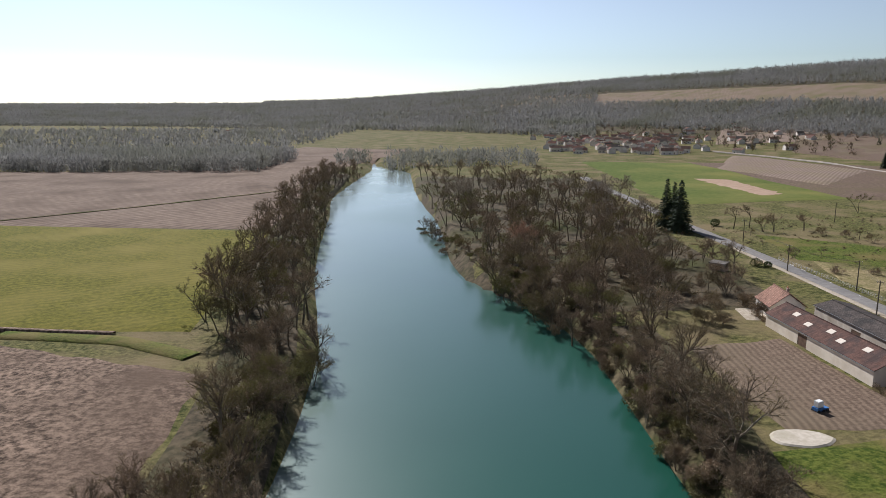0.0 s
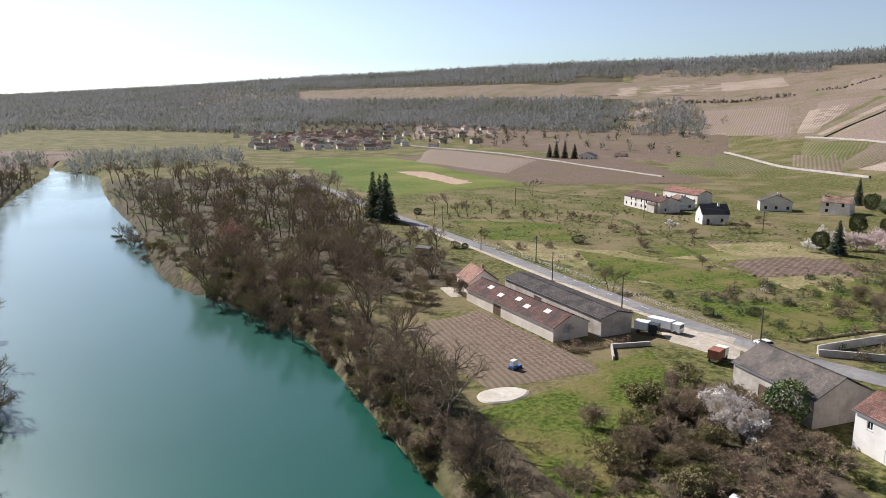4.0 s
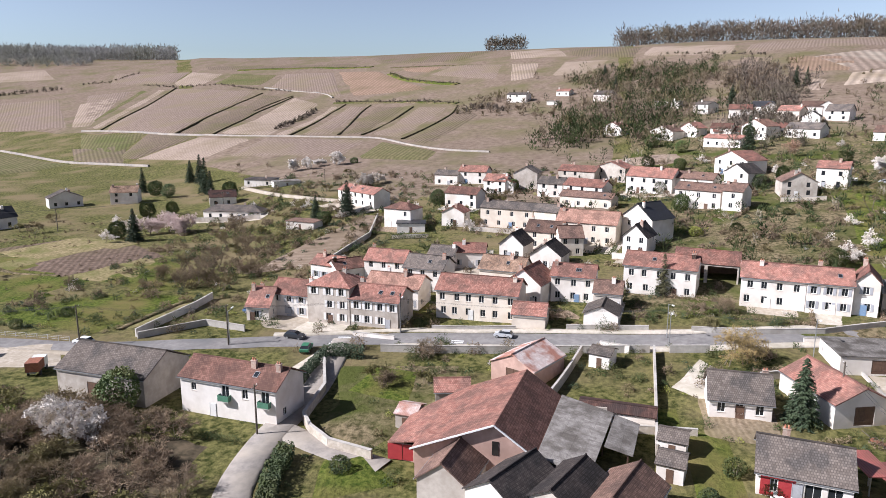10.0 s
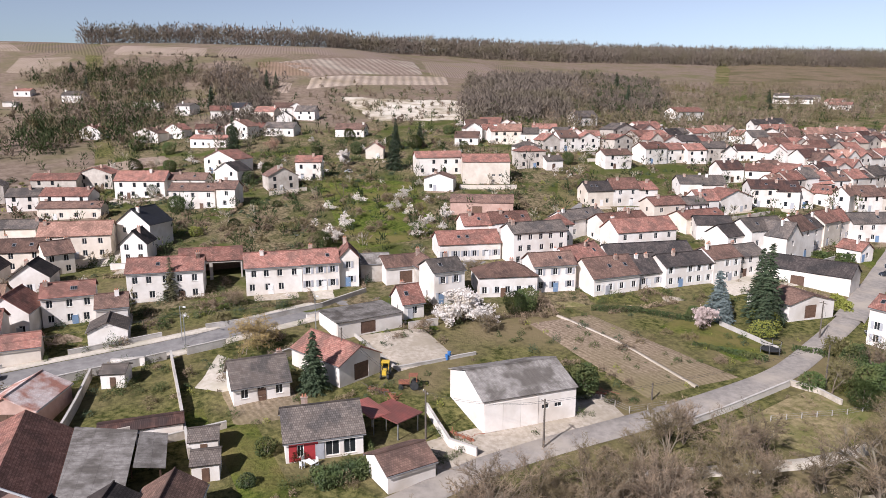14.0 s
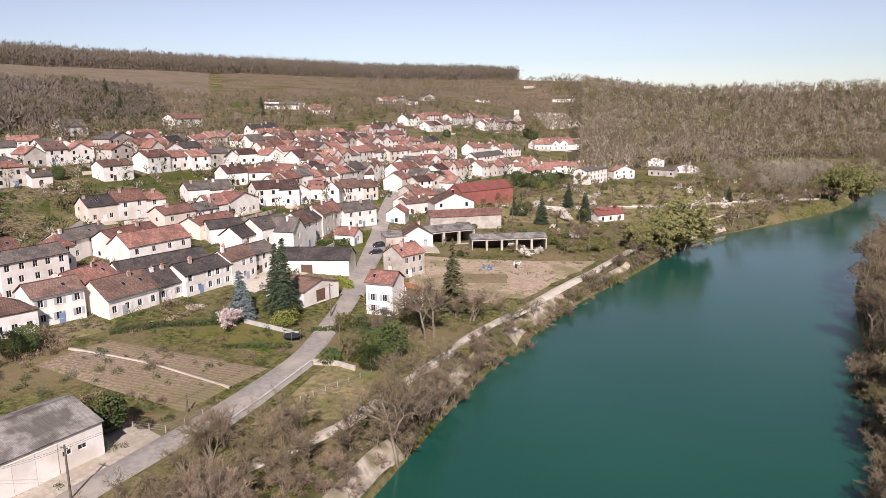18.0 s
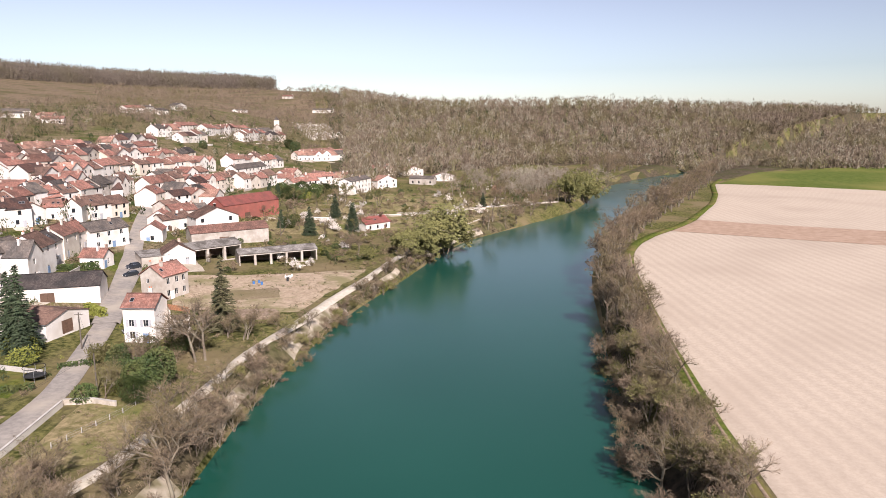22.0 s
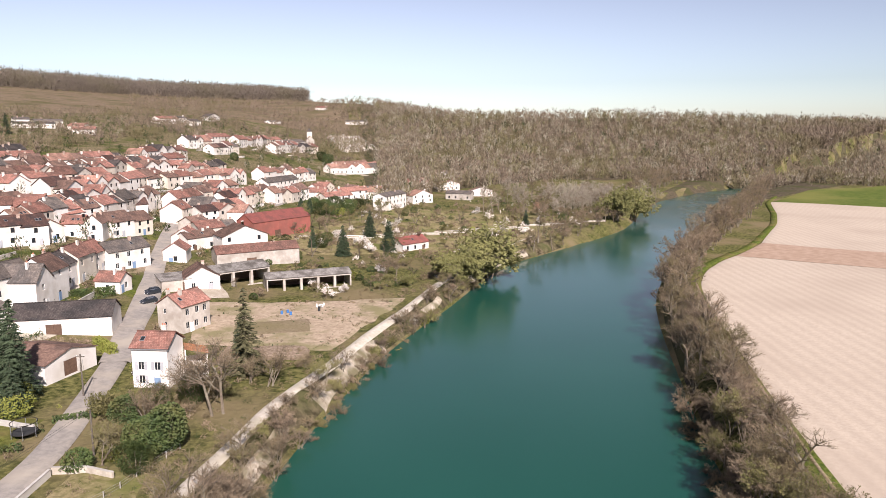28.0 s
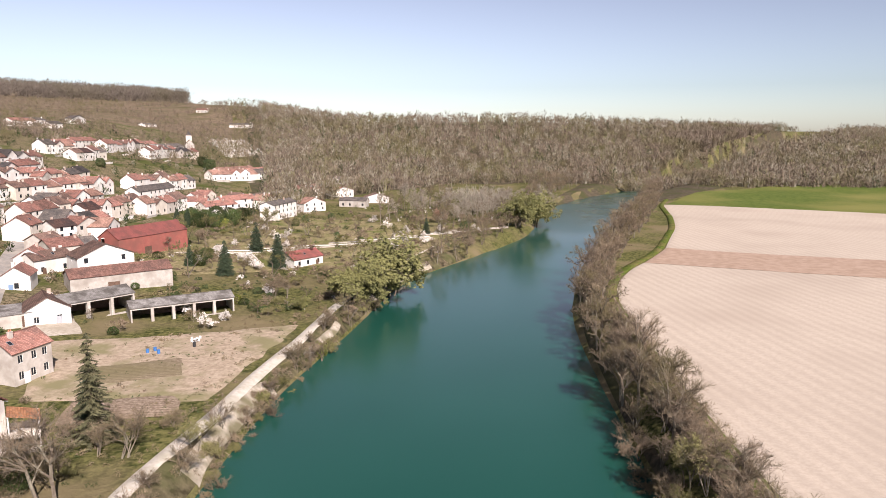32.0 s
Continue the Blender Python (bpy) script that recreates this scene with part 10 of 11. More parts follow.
far_house(181, 1176, -9, 8, "r")
far_house(241, 1207, 89, 10, "p")
far_house(296, 1123, -23, 13, "t")
far_house(329, 1055, 61, 14, "r")
far_house(-952, 1778, 113, 11, "r")
far_house(-663, 1542, 114, 13, "r")
far_house(-757, 1699, 104, 12, "t")
far_house(-739, 1645, 116, 10, "p")
far_house(-860, 1790, 32, 13, "r")
far_house(-863, 1679, 113, 14, "b")
far_house(-749, 1609, 114, 14, "t")
far_house(-882, 1662, 128, 11, "p")
far_house(-822, 1793, 110, 11, "b")
far_house(-925, 1651, 134, 14, "t")
far_house(-721, 1630, 34, 12, "r")
far_house(-741, 1637, 124, 11, "t")
far_house(-905, 1701, 28, 13, "d")
far_house(-734, 1581, 115, 12, "r")
far_house(-402, 1593, 116, 11, "d")
far_house(-524, 1807, 25, 11, "d")
far_house(-555, 1733, 117, 8, "b")
far_house(-584, 1676, 120, 10, "d")
far_house(-425, 1481, 12, 9, "t")
far_house(-632, 1751, 33, 12, "p")
far_house(-483, 1593, 6, 10, "r")
far_house(-594, 1639, 121, 12, "p")
far_house(367, -90, -96, 12, "r")
far_house(408, -111, -110, 10, "b")
far_house(376, -63, -88, 12, "r")
far_house(407, -118, -17, 10, "r")
far_house(388, -106, -20, 13, "d")
far_house(376, -62, -112, 10, "t")
far_house(414, -101, -22, 13, "b")
far_house(423, -93, -4, 8, "r")
far_house(427, -79, -101, 12, "r")
far_house(306, -180, -111, 11, "b")
far_house(288, -165, -127, 11, "b")
far_house(311, -192, -134, 11, "r")
far_house(297, -195, -22, 12, "t")
far_house(296, -172, -20, 12, "b")
far_house(301, -195, -33, 13, "b")
far_village = from_lists("far_village", FAR_V, FAR_F, FAR_MATS[0])
for fm in FAR_MATS[1:]:
    far_village.data.materials.append(fm)
far_village.data.polygons.foreach_set("material_index", FAR_M)
tagged(far_village, "pale far-off village houses with red and brown roofs", "village", kind="stuff")


# ---- walls, hedges, poles, vehicles and small things ----
STONEWALL = mat("rubble_wall", (0.47, 0.41, 0.33), (0.58, 0.51, 0.43), 2.5, 0.95, 0.5, (0.34, 0.29, 0.23), 0.4)
WHITEWALL = WALLS["w"][0]
CONCRETE = mat("concrete", (0.42, 0.39, 0.35), (0.50, 0.465, 0.42), 1.5, 0.9, 0.1, (0.33, 0.30, 0.26), 0.3)
POLEWOOD = mat("pole_wood", (0.10, 0.085, 0.07), (0.15, 0.125, 0.10), 2, 0.9, 0.1)
WHITEPAINT = mat("white_paint", (0.72, 0.71, 0.68), (0.78, 0.77, 0.74), 2, 0.6, 0)
RUBBER = mat("rubber", (0.02, 0.02, 0.02), (0.03, 0.03, 0.03), 2, 0.8, 0)
RUST = mat("rusty_iron", (0.20, 0.07, 0.04), (0.28, 0.11, 0.06), 2, 0.8, 0.1)
YELLOWPAINT = mat("yellow_paint", (0.55, 0.36, 0.03), (0.60, 0.40, 0.04), 2, 0.5, 0)
BLUEPLASTIC = mat("blue_plastic", (0.04, 0.14, 0.36), (0.05, 0.17, 0.40), 2, 0.5, 0)
GREENPAINT = mat("green_paint", (0.03, 0.14, 0.07), (0.04, 0.17, 0.09), 2, 0.5, 0)
ORANGE = mat("orange_tarp", (0.60, 0.20, 0.04), (0.66, 0.25, 0.06), 2, 0.7, 0)


def wall_line(points, high, material, label, thick=0.3, coping=True, name="garden_wall"):
    """A garden wall along points: one body and one coping."""
    ob = new(name)
    x0, y0 = points[0]
    ob.location = (x0, y0, drape_z(x0, y0))
    z0 = ob.location.z
    V, F, VC, FC = [], [], [], []
    for p, q in zip(points, points[1:]):
        n = max(1, int(math.dist(p, q) / 4))
        d = Vector((q[0] - p[0], q[1] - p[1])).normalized()
        s = Vector((-d.y, d.x)) * thick / 2
        for i in range(n):
            a = (p[0] + (q[0] - p[0]) * i / n, p[1] + (q[1] - p[1]) * i / n)
            b = (p[0] + (q[0] - p[0]) * (i + 1) / n, p[1] + (q[1] - p[1]) * (i + 1) / n)
            za, zb = drape_z(*a) - z0, drape_z(*b) - z0
            for lst, fl, lo, hi, k in ((V, F, -0.6, high, 1.0), (VC, FC, high, high + 0.09, 1.25)):
                m = len(lst)
                for (x, y), z in ((a, za), (b, zb)):
                    for sg in (-1, 1):
                        for e in (lo, hi):
                            lst.append((x + s.x * sg * k - x0, y + s.y * sg * k - y0, z + e))
                fl += [(m, m + 4, m + 5, m + 1), (m + 2, m + 3, m + 7, m + 6), (m + 1, m + 5, m + 7, m + 3), (m, m + 2, m + 6, m + 4), (m, m + 1, m + 3, m + 2), (m + 4, m + 6, m + 7, m + 5)]
    from_lists("wall_body", V, F, material, ob)
    if coping:
        from_lists("coping", VC, FC, CONCRETE, ob)
    return tagged(ob, label, "wall", "garden walls")


def hedge(points, high, wide, label, material=LEAF, seed=1):
    """A clipped hedge: twiggy core and leaves over its faces."""
    rng = random.Random(seed)
    ob = new("hedge")
    x0, y0 = points[0]
    z0 = drape_z(x0, y0)
    ob.location = (x0, y0, z0)
    V, F, VL, FL = [], [], [], []
    for p, q in zip(points, points[1:]):
        L = math.dist(p, q)
        d = Vector((q[0] - p[0], q[1] - p[1], 0)).normalized()
        s = Vector((-d.y, d.x, 0))
        zm = drape_z((p[0] + q[0]) / 2, (p[1] + q[1]) / 2) - z0
        for _ in range(int(L * (high * 2 + wide) * 26)):
            u = rng.random() * L
            c = rng.random() * (2 * high + wide)
            e = Vector((-wide / 2, c)) if c < high else Vector((wide / 2, c - high)) if c < 2 * high else Vector((c - 2 * high - wide / 2, high))
            b = 1 + 0.12 * noise.noise((u * 0.6, e.y, seed))
            leaf(V, F, Vector((p[0] - x0, p[1] - y0, zm)) + d * u + s * e.x * b + Vector((0, 0, e.y * b)) + Vector((rng.gauss(0, 0.05), rng.gauss(0, 0.05), rng.gauss(0, 0.05))), 0.17, rng)
        for _ in range(int(L * high * wide * 16)):
            at = Vector((p[0] - x0, p[1] - y0, zm)) + d * rng.random() * L + s * rng.uniform(-0.42, 0.42) * wide + Vector((0, 0, rng.uniform(0.1, 0.92) * high))
            leaf(V, F, at, 0.28, rng)
        for k in range(int(L / 0.7)):
            a = Vector((p[0] - x0, p[1] - y0, zm - 0.3)) + d * (k * 0.7)
            limb(VL, FL, a, a + Vector((rng.gauss(0, 0.15), rng.gauss(0, 0.15), high * 0.9)), 0.05, 0.03, 4)
    from_lists("stems", VL, FL, BARK, ob)
    from_lists("foliage", V, F, material, ob)
    return tagged(ob, label, "hedge", "clipped hedges")


def pole(x, y, high=8.0, arms=1, lamp=False, turn=0):
    """A wooden or concrete line pole, with cross-arm and insulators, or a lamp on an arm."""
    ob = new("street_lamp" if lamp else "utility_pole")
    ob.matrix_world = pose(x, y, drape_z(x, y) - 0.1, 0, 0, turn)
    tagged(ob, "slim grey street lamp on a bent arm" if lamp else "weathered wooden utility pole with a cross-arm", "street lamp" if lamp else "utility pole", "street lamps" if lamp else "utility poles")
    r = 0.08 if lamp else 0.14
    shared("shaft", (round(high, 1), lamp), lambda bm: bmesh.ops.create_cone(bm, cap_ends=True, segments=8, radius1=r * 1.2, radius2=r * 0.8, depth=high + 0.5, matrix=Matrix.Translation((0, 0, high / 2 - 0.25))), METAL if lamp else POLEWOOD, ob, Matrix())
    if lamp:
        shared("arm", 1, lambda bm: box(bm, 0, 1.6, -0.03, 0.03, 0, 0.06), METAL, ob, pose(0, 0, high - 0.1, 0, -8, 0))
        shared("lamp_head", 1, lambda bm: box(bm, 1.4, 2.1, -0.13, 0.13, 0.1, 0.28), WHITEPAINT, ob, pose(0, 0, high - 0.1, 0, -4, 0))
    else:
        for k in range(arms):
            arm = shared("cross_arm", 1, lambda bm: box(bm, -0.8, 0.8, -0.05, 0.05, -0.06, 0.06), POLEWOOD, ob, Matrix.Translation((0, 0, high - 0.4 - 0.7 * k)))
            for s in (-0.7, 0, 0.7):
                shared("insulator", 1, lambda bm: bmesh.ops.create_cone(bm, cap_ends=True, segments=6, radius1=0.05, radius2=0.03, depth=0.18, matrix=Matrix.Translation((0, 0, 0.14))), WHITEPAINT, arm, Matrix.Translation((s, 0, 0)))
    return ob


def wires(points, high, n=3, sag=0.9):
    """Sagging lines from pole to pole."""
    V, F = [], []
    for p, q in zip(points, points[1:]):
        d = Vector((q[0] - p[0], q[1] - p[1], 0)).normalized()
        for w in range(n):
            s = Vector((-d.y, d.x, 0)) * (w - (n - 1) / 2) * 0.5
            a = Vector((p[0], p[1], drape_z(*p) + high)) + s
            b = Vector((q[0], q[1], drape_z(*q) + high)) + s
            last = a
            for k in range(1, 9):
                t = k / 8
                c = a.lerp(b, t) - Vector((0, 0, 4 * sag * t * (1 - t)))
                limb(V, F, last, c, 0.018, 0.018, 3)
                last = c
    return tagged(from_lists("overhead_cable", V, F, RUBBER), "thin black overhead cables between poles", "cable")


def car(x, y, rot, paint, label, long=4.2):
    ob = new("car")
    ob.matrix_world = pose(x, y, drape_z(x, y) + 0.2, 0, 0, rot)
    tagged(ob, label, "car", "parked cars")
    k = long / 4.2

    def body(bm):
        prof = ((-2.1, 0.35), (-2.1, 0.75), (-1.9, 0.95), (1.2, 0.98), (1.95, 0.8), (2.1, 0.6), (2.1, 0.3))
        rows = [[bm.verts.new((px * k, s * w, pz)) for px, pz in prof] for s, w in ((-1, 0.86), (1, 0.86))]
        for i in range(len(prof)):
            j = (i + 1) % len(prof)
            bm.faces.new((rows[0][i], rows[0][j], rows[1][j], rows[1][i]))
        bm.faces.new(rows[0][::-1])
        bm.faces.new(rows[1])
        bmesh.ops.recalc_face_normals(bm, faces=bm.faces)

    def cabin(bm, z1, inset, x0, x1, x2, x3):
        lo = [bm.verts.new((a * k, b, 0.93)) for a, b in ((x0, -0.8), (x3, -0.8), (x3, 0.8), (x0, 0.8))]
        hi = [bm.verts.new((a * k, b, z1)) for a, b in ((x1, -0.8 + inset), (x2, -0.8 + inset), (x2, 0.8 - inset), (x1, 0.8 - inset))]
        bm.faces.new(hi)
        for i in range(4):
            j = (i + 1) % 4
            bm.faces.new((lo[i], lo[j], hi[j], hi[i]))
    shared("body", (long, 1), body, paint, ob, Matrix())
    shared("cabin_glass", (long, 2), lambda bm: cabin(bm, 1.38, 0.16, -1.95, -1.5, 0.35, 1.15), glass, ob, Matrix())
    shared("car_roof", (long, 3), lambda bm: box(bm, -1.5 * k, 0.35 * k, -0.63, 0.63, 1.38, 1.43), paint, ob, Matrix())
    for sx in (-1.3, 1.3):
        for sy in (-0.8, 0.8):
            wheel = shared("wheel", 1, lambda bm: bmesh.ops.create_cone(bm, cap_ends=True, segments=14, radius1=0.32, radius2=0.32, depth=0.2, matrix=pose(0, 0, 0, 90, 0, 0)), RUBBER, ob, Matrix.Translation((sx * k, sy, 0.22)))
            shared("rim", 1, lambda bm: bmesh.ops.create_cone(bm, cap_ends=True, segments=10, radius1=0.2, radius2=0.2, depth=0.22, matrix=pose(0, 0, 0, 90, 0, 0)), METAL, wheel, Matrix())
    for s in (-0.6, 0.6):
        shared("headlight", 1, lambda bm: box(bm, -0.05, 0.06, -0.16, 0.16, -0.07, 0.07), WHITEPAINT, ob, Matrix.Translation((2.02 * k, s, 0.68)))
    return ob


def paint(name, c):
    m = mat(name, c, tuple(v * 1.08 for v in c), 2, 0.25, 0)
    return m


DARKPAINT, SILVERPAINT, WHITECAR, BLUECAR = paint("dark_car_paint", (0.03, 0.032, 0.036)), paint("silver_car_paint", (0.45, 0.46, 0.47)), paint("white_car_paint", (0.72, 0.72, 0.70)), paint("blue_car_paint", (0.10, 0.17, 0.30))
car(124, 57.0, -97, DARKPAINT, "dark estate car parked by the road")
car(131, 15.9, 84, SILVERPAINT, "silver small car parked at the kerb", 3.7)
car(107.5, -197, 66, DARKPAINT, "dark car parked in the village street")
car(102.8, -186.5, 66, DARKPAINT, "black car parked in the village street")
car(138, 73.5, -95, BLUECAR, "blue car standing in a yard", 3.9)
car(112, 96, 84, WHITECAR, "white car in the gravel yard", 3.9)
car(118, 52, 10, GREENPAINT, "dark green car under a hedge")
car(196, 44, -30, WHITECAR, "white car by the terrace house")
car(258, -80, 5, DARKPAINT, "dark car parked before a house")
car(262, -96, 5, SILVERPAINT, "silver car parked before a house")


def truck(x, y, rot, label, box_mat, cab_mat, long=6.0):
    ob = new("truck")
    ob.matrix_world = pose(x, y, drape_z(x, y) + 0.15, 0, 0, rot)
    tagged(ob, label, "truck", "yard trucks")
    part("chassis", (lambda bm: (box(bm, -long / 2, long / 2, -0.5, 0.5, 0.5, 0.8), bm)[1])(bmesh.new()), METAL, ob)
    part("load_box", (lambda bm: (box(bm, -long / 2, long / 2 - 2.0, -1.1, 1.1, 0.85, 2.5), bm)[1])(bmesh.new()), box_mat, ob)
    part("cab", (lambda bm: (box(bm, long / 2 - 1.8, long / 2, -1.05, 1.05, 0.5, 2.3), bm)[1])(bmesh.new()), cab_mat, ob)
    part("windscreen", (lambda bm: (box(bm, long / 2 - 0.02, long / 2 + 0.03, -0.9, 0.9, 1.4, 2.1), bm)[1])(bmesh.new()), glass, ob)
    for sx in (-long / 2 + 1, long / 2 - 0.9):
        for sy in (-0.95, 0.95):
            shared("wheel", "truck", lambda bm: bmesh.ops.create_cone(bm, cap_ends=True, segments=14, radius1=0.45, radius2=0.45, depth=0.28, matrix=pose(0, 0, 0, 90, 0, 0)), RUBBER, ob, Matrix.Translation((sx, sy, 0.35)))


car(106.4, -195.2, 66, DARKPAINT, "dark car parked in the village street")
car(103.2, -187.6, 66, DARKPAINT, "dark car parked in the village street")
car(77.4, -139.8, 40, DARKPAINT, "black car beside the tall white house")
truck(101, 112, -70, "white flatbed lorry in the gravel yard", WHITECAR, WHITECAR, 7.5)
truck(96.5, 112.5, -60, "white van with a dark cab in the yard", WHITECAR, DARKPAINT, 5.0)
truck(98, 94, 25, "small white tipper lorry by the barn", RUST, WHITECAR, 5.0)

# garden and road walls
wall_line([(112, 46), (101, 41.5), (90, 40.5), (86.5, 38), (83, 33.8), (81, 27)], 1.5, STONEWALL, "old rubble garden wall along the lane", 0.4)
wall_line([(120.5, 38), (121.7, 26.3), (123.7, 13.4), (125.1, 1.1), (126.3, -11.5)], 1.4, CONCRETE, "long grey roadside wall with plain coping")
wall_line([(126.5, -15), (127.2, -22)], 1.4, CONCRETE, "grey roadside wall beside a gate")
wall_line([(124.6, 0.6), (114, 2.8), (105, 5)], 1.7, STONEWALL, "old stone wall between the farm yards")
wall_line([(125.8, -12.2), (105, -11), (90, -10)], 1.6, STONEWALL, "long stone wall beside the garden")
wall_line([(136.6, 4), (137.1, -12)], 1.1, CONCRETE, "front wall with gate piers")
wall_line([(133.2, 31), (134.2, 22), (135.2, 14)], 1.0, CONCRETE, "low front wall before the houses")
hedge([(79.6, 38.4), (73, 37.4), (66.5, 35.2)], 2.2, 2.0, "tall clipped dark green lane hedge", LEAF, 41)
hedge([(101, 46.6), (108, 46.9), (116.5, 47.2)], 2.2, 1.0, "dark hedge between the court and the lane", NEEDLES, 43)
wall_line([(97.5, 46.5), (100.5, 46.5)], 2.4, WHITEWALL, "white yard wall behind the corner house")
hedge([(75.2, -22.6), (75.8, -32.3)], 1.7, 1.8, "thick clipped hedge before a small house", LEAF, 42)
wall_line([(117.5, 88), (128, 79), (126, 69)], 1.3, CONCRETE, "grey wall round a front garden")
wall_line([(118.4, 89), (139, 88), (147, 88.5)], 1.6, WHITEWALL, "pale garden wall by the meadow")
wall_line([(127.4, 46), (126.5, 37)], 1.0, WHITEWALL, "low white front wall with railings")
wall_line([(95, -115), (88, -114.6), (80.5, -114)], 1.0, CONCRETE, "low grey wall behind the beds")
hedge([(114, -97), (108, -106), (96, -113.5)], 1.2, 1.0, "dark clipped hedge behind the beds", LEAF, 31)
wall_line([(66.5, -74), (67.5, -85), (69.3, -102)], 1.0, WHITEWALL, "low white wall along the lane")
wall_line([(69.5, -102.6), (65, -103.5), (60.5, -102.5)], 1.0, STONEWALL, "tumbled stone wall across the plot")
wall_line([(88, -44), (77, -42), (73, -44)], 1.4, WHITEWALL, "white yard wall by the machinery")
wall_line([(137, -20), (136, -30), (138, -44), (143, -56)], 1.2, CONCRETE, "front wall of the terrace gardens")
wall_line([(240, 76), (212, 70), (184, 72)], 1.6, CONCRETE, "long wall beside the hoed strip")
wall_line([(263, 78), (240, 90)], 1.6, WHITEWALL, "pale garden wall by the cypress")
wall_line([(92, 106), (84, 108), (80, 102)], 0.8, STONEWALL, "low dry-stone wall round a small garden")
wall_line([(104, -62), (104, -46), (121, -45)], 0.5, CONCRETE, "low kerb wall round the court")
wall_line([(100, -2), (96, -6), (96, -16)], 1.2, STONEWALL, "garden wall beside the sheds")
for k in range(9):
    wall_line([(100 - 13 * k, -300 - 9 * k), (70 - 13 * k, -310 - 9 * k)], 0.8, WHITEWALL if k % 2 else STONEWALL, "pale low wall between the allotments")
# hedges
hedge([(77, -22.5), (76, -32)], 1.8, 1.6, "thick clipped garden hedge", LEAF, 4)
hedge([(124, -181.4), (113.4, -189.2)], 2.2, 1.5, "clipped hedge on a terrace", LEAF, 5)
hedge([(95.5, -153), (88.5, -148)], 2.2, 1.6, "clipped hedge by the street", YELLOWGREEN, 6)
hedge([(116, 47), (116.5, 40)], 2.4, 1.4, "dark clipped hedge by the crossing", NEEDLES, 7)
hedge([(80, -117.5), (75, -120), (74, -126)], 1.2, 0.8, "low hedge along the lane", LEAF, 8)
hedge([(90, -102), (78, -108)], 1.0, 0.8, "low green hedge between beds", LEAF, 9)
hedge([(52, -222), (40, -226)], 1.4, 1.0, "trimmed garden hedge by the towpath", LEAF, 10)
# poles and lamps
LINE = [(110, 252), (102.5, 203), (111, 182), (103, 160), (103.5, 130), (111, 96), (117.5, 68), (131, 37)]
for x, y in LINE:
    pole(x, y, 8.5)
wires(LINE, 8.1)
LANE = [(84, 45), (107, -37), (81, -40.5), (71, -53), (81.4, -127.5)]
pole(84, 45, 8.0)
pole(107, -37.4, 8.0)
pole(80.7, -40.2, 7.5)
pole(70.8, -53.2, 7.5)
pole(81.4, -127.5, 8.0)
pole(67.2, -108.5, 7.0, 0)
pole(76, -78, 3.0, 0)
wires([(131, 37), (128.7, -15.1), (127.5, -39.3)], 7.2, 2)
wires([(107, -37.4), (80.7, -40.2), (70.8, -53.2), (67.2, -108.5), (81.4, -127.5)], 7.0, 2)
for x, y, a in ((130.8, 37, 0), (128.7, -15.1, 180), (127.5, -39.3, 180), (118, 68, 0), (109, 150, 180), (133.3, -15.1, 200)):
    pole(x, y, 7.0, 0, True, a)
for x, y in ((215, 190), (262, 150), (300, 120), (200, 240), (170, 300)):
    pole(x, y, 8.5)
wires([(170, 300), (200, 240), (215, 190), (262, 150), (300, 120)], 8.1)


# crossings and road lines
def stripe(x, y, rot, long, wide):
    bm = bmesh.new()
    box(bm, -long / 2, long / 2, -wide / 2, wide / 2, 0, 0.012)
    ob = part("road_marking", bm, WHITEPAINT)
    ob.matrix_world = pose(x, y, drape_z(x, y) + 0.245, 0, 0, rot)
    return tagged(ob, "white painted stripe on the road", "road marking", kind="structure")


for k in range(6):
    stripe(124.0 + 0.9 * k - 2.4, 48.0 - 0.15 * k, -80, 2.6, 0.5)
    stripe(124.6 + 0.9 * k - 1.4, 24.5, -86, 2.4, 0.5)
for k in range(9):
    stripe(105.6, 176 + k * 1.6, 90, 0.9, 0.45)
for k in range(14):
    stripe(108.8 - 0.05 * k, 128 + 7 * k, 91, 3.0, 0.12)


# things in yards and gardens
def tank(x, y, label, stand):
    """A white water tank in a cage on a stand."""
    ob = new("water_tank")
    ob.matrix_world = pose(x, y, drape_z(x, y), 0, 0, 20)
    tagged(ob, label, "water tank", "water tanks")
    bm = bmesh.new()
    bmesh.ops.bevel(bm, geom=list({e for v in box(bm, -0.6, 0.6, -0.5, 0.5, 0.9, 1.95) for e in v.link_edges}), offset=0.08, segments=2, affect="EDGES")
    part("tank", bm, WHITEPAINT, ob)
    part("stand", (lambda bm: (box(bm, -0.75, 0.75, -0.6, 0.6, 0.35, 0.85), box(bm, 0.75, 1.7, -0.5, 0.5, 0.3, 0.7), bm)[2])(bmesh.new()), stand, ob)
    for sx in (-0.5, 0.5, 1.3):
        for sy in (-0.6, 0.6):
            shared("wheel", "cart", lambda bm: bmesh.ops.create_cone(bm, cap_ends=True, segments=10, radius1=0.3, radius2=0.3, depth=0.16, matrix=pose(0, 0, 0, 90, 0, 0)), RUBBER, ob, Matrix.Translation((sx, sy, 0.3)))


tank(60.4, 105.5, "white water tank on a blue garden cart", BLUEPLASTIC)
tank(61.8, 54.8, "white water tank on a pale stand", CONCRETE)


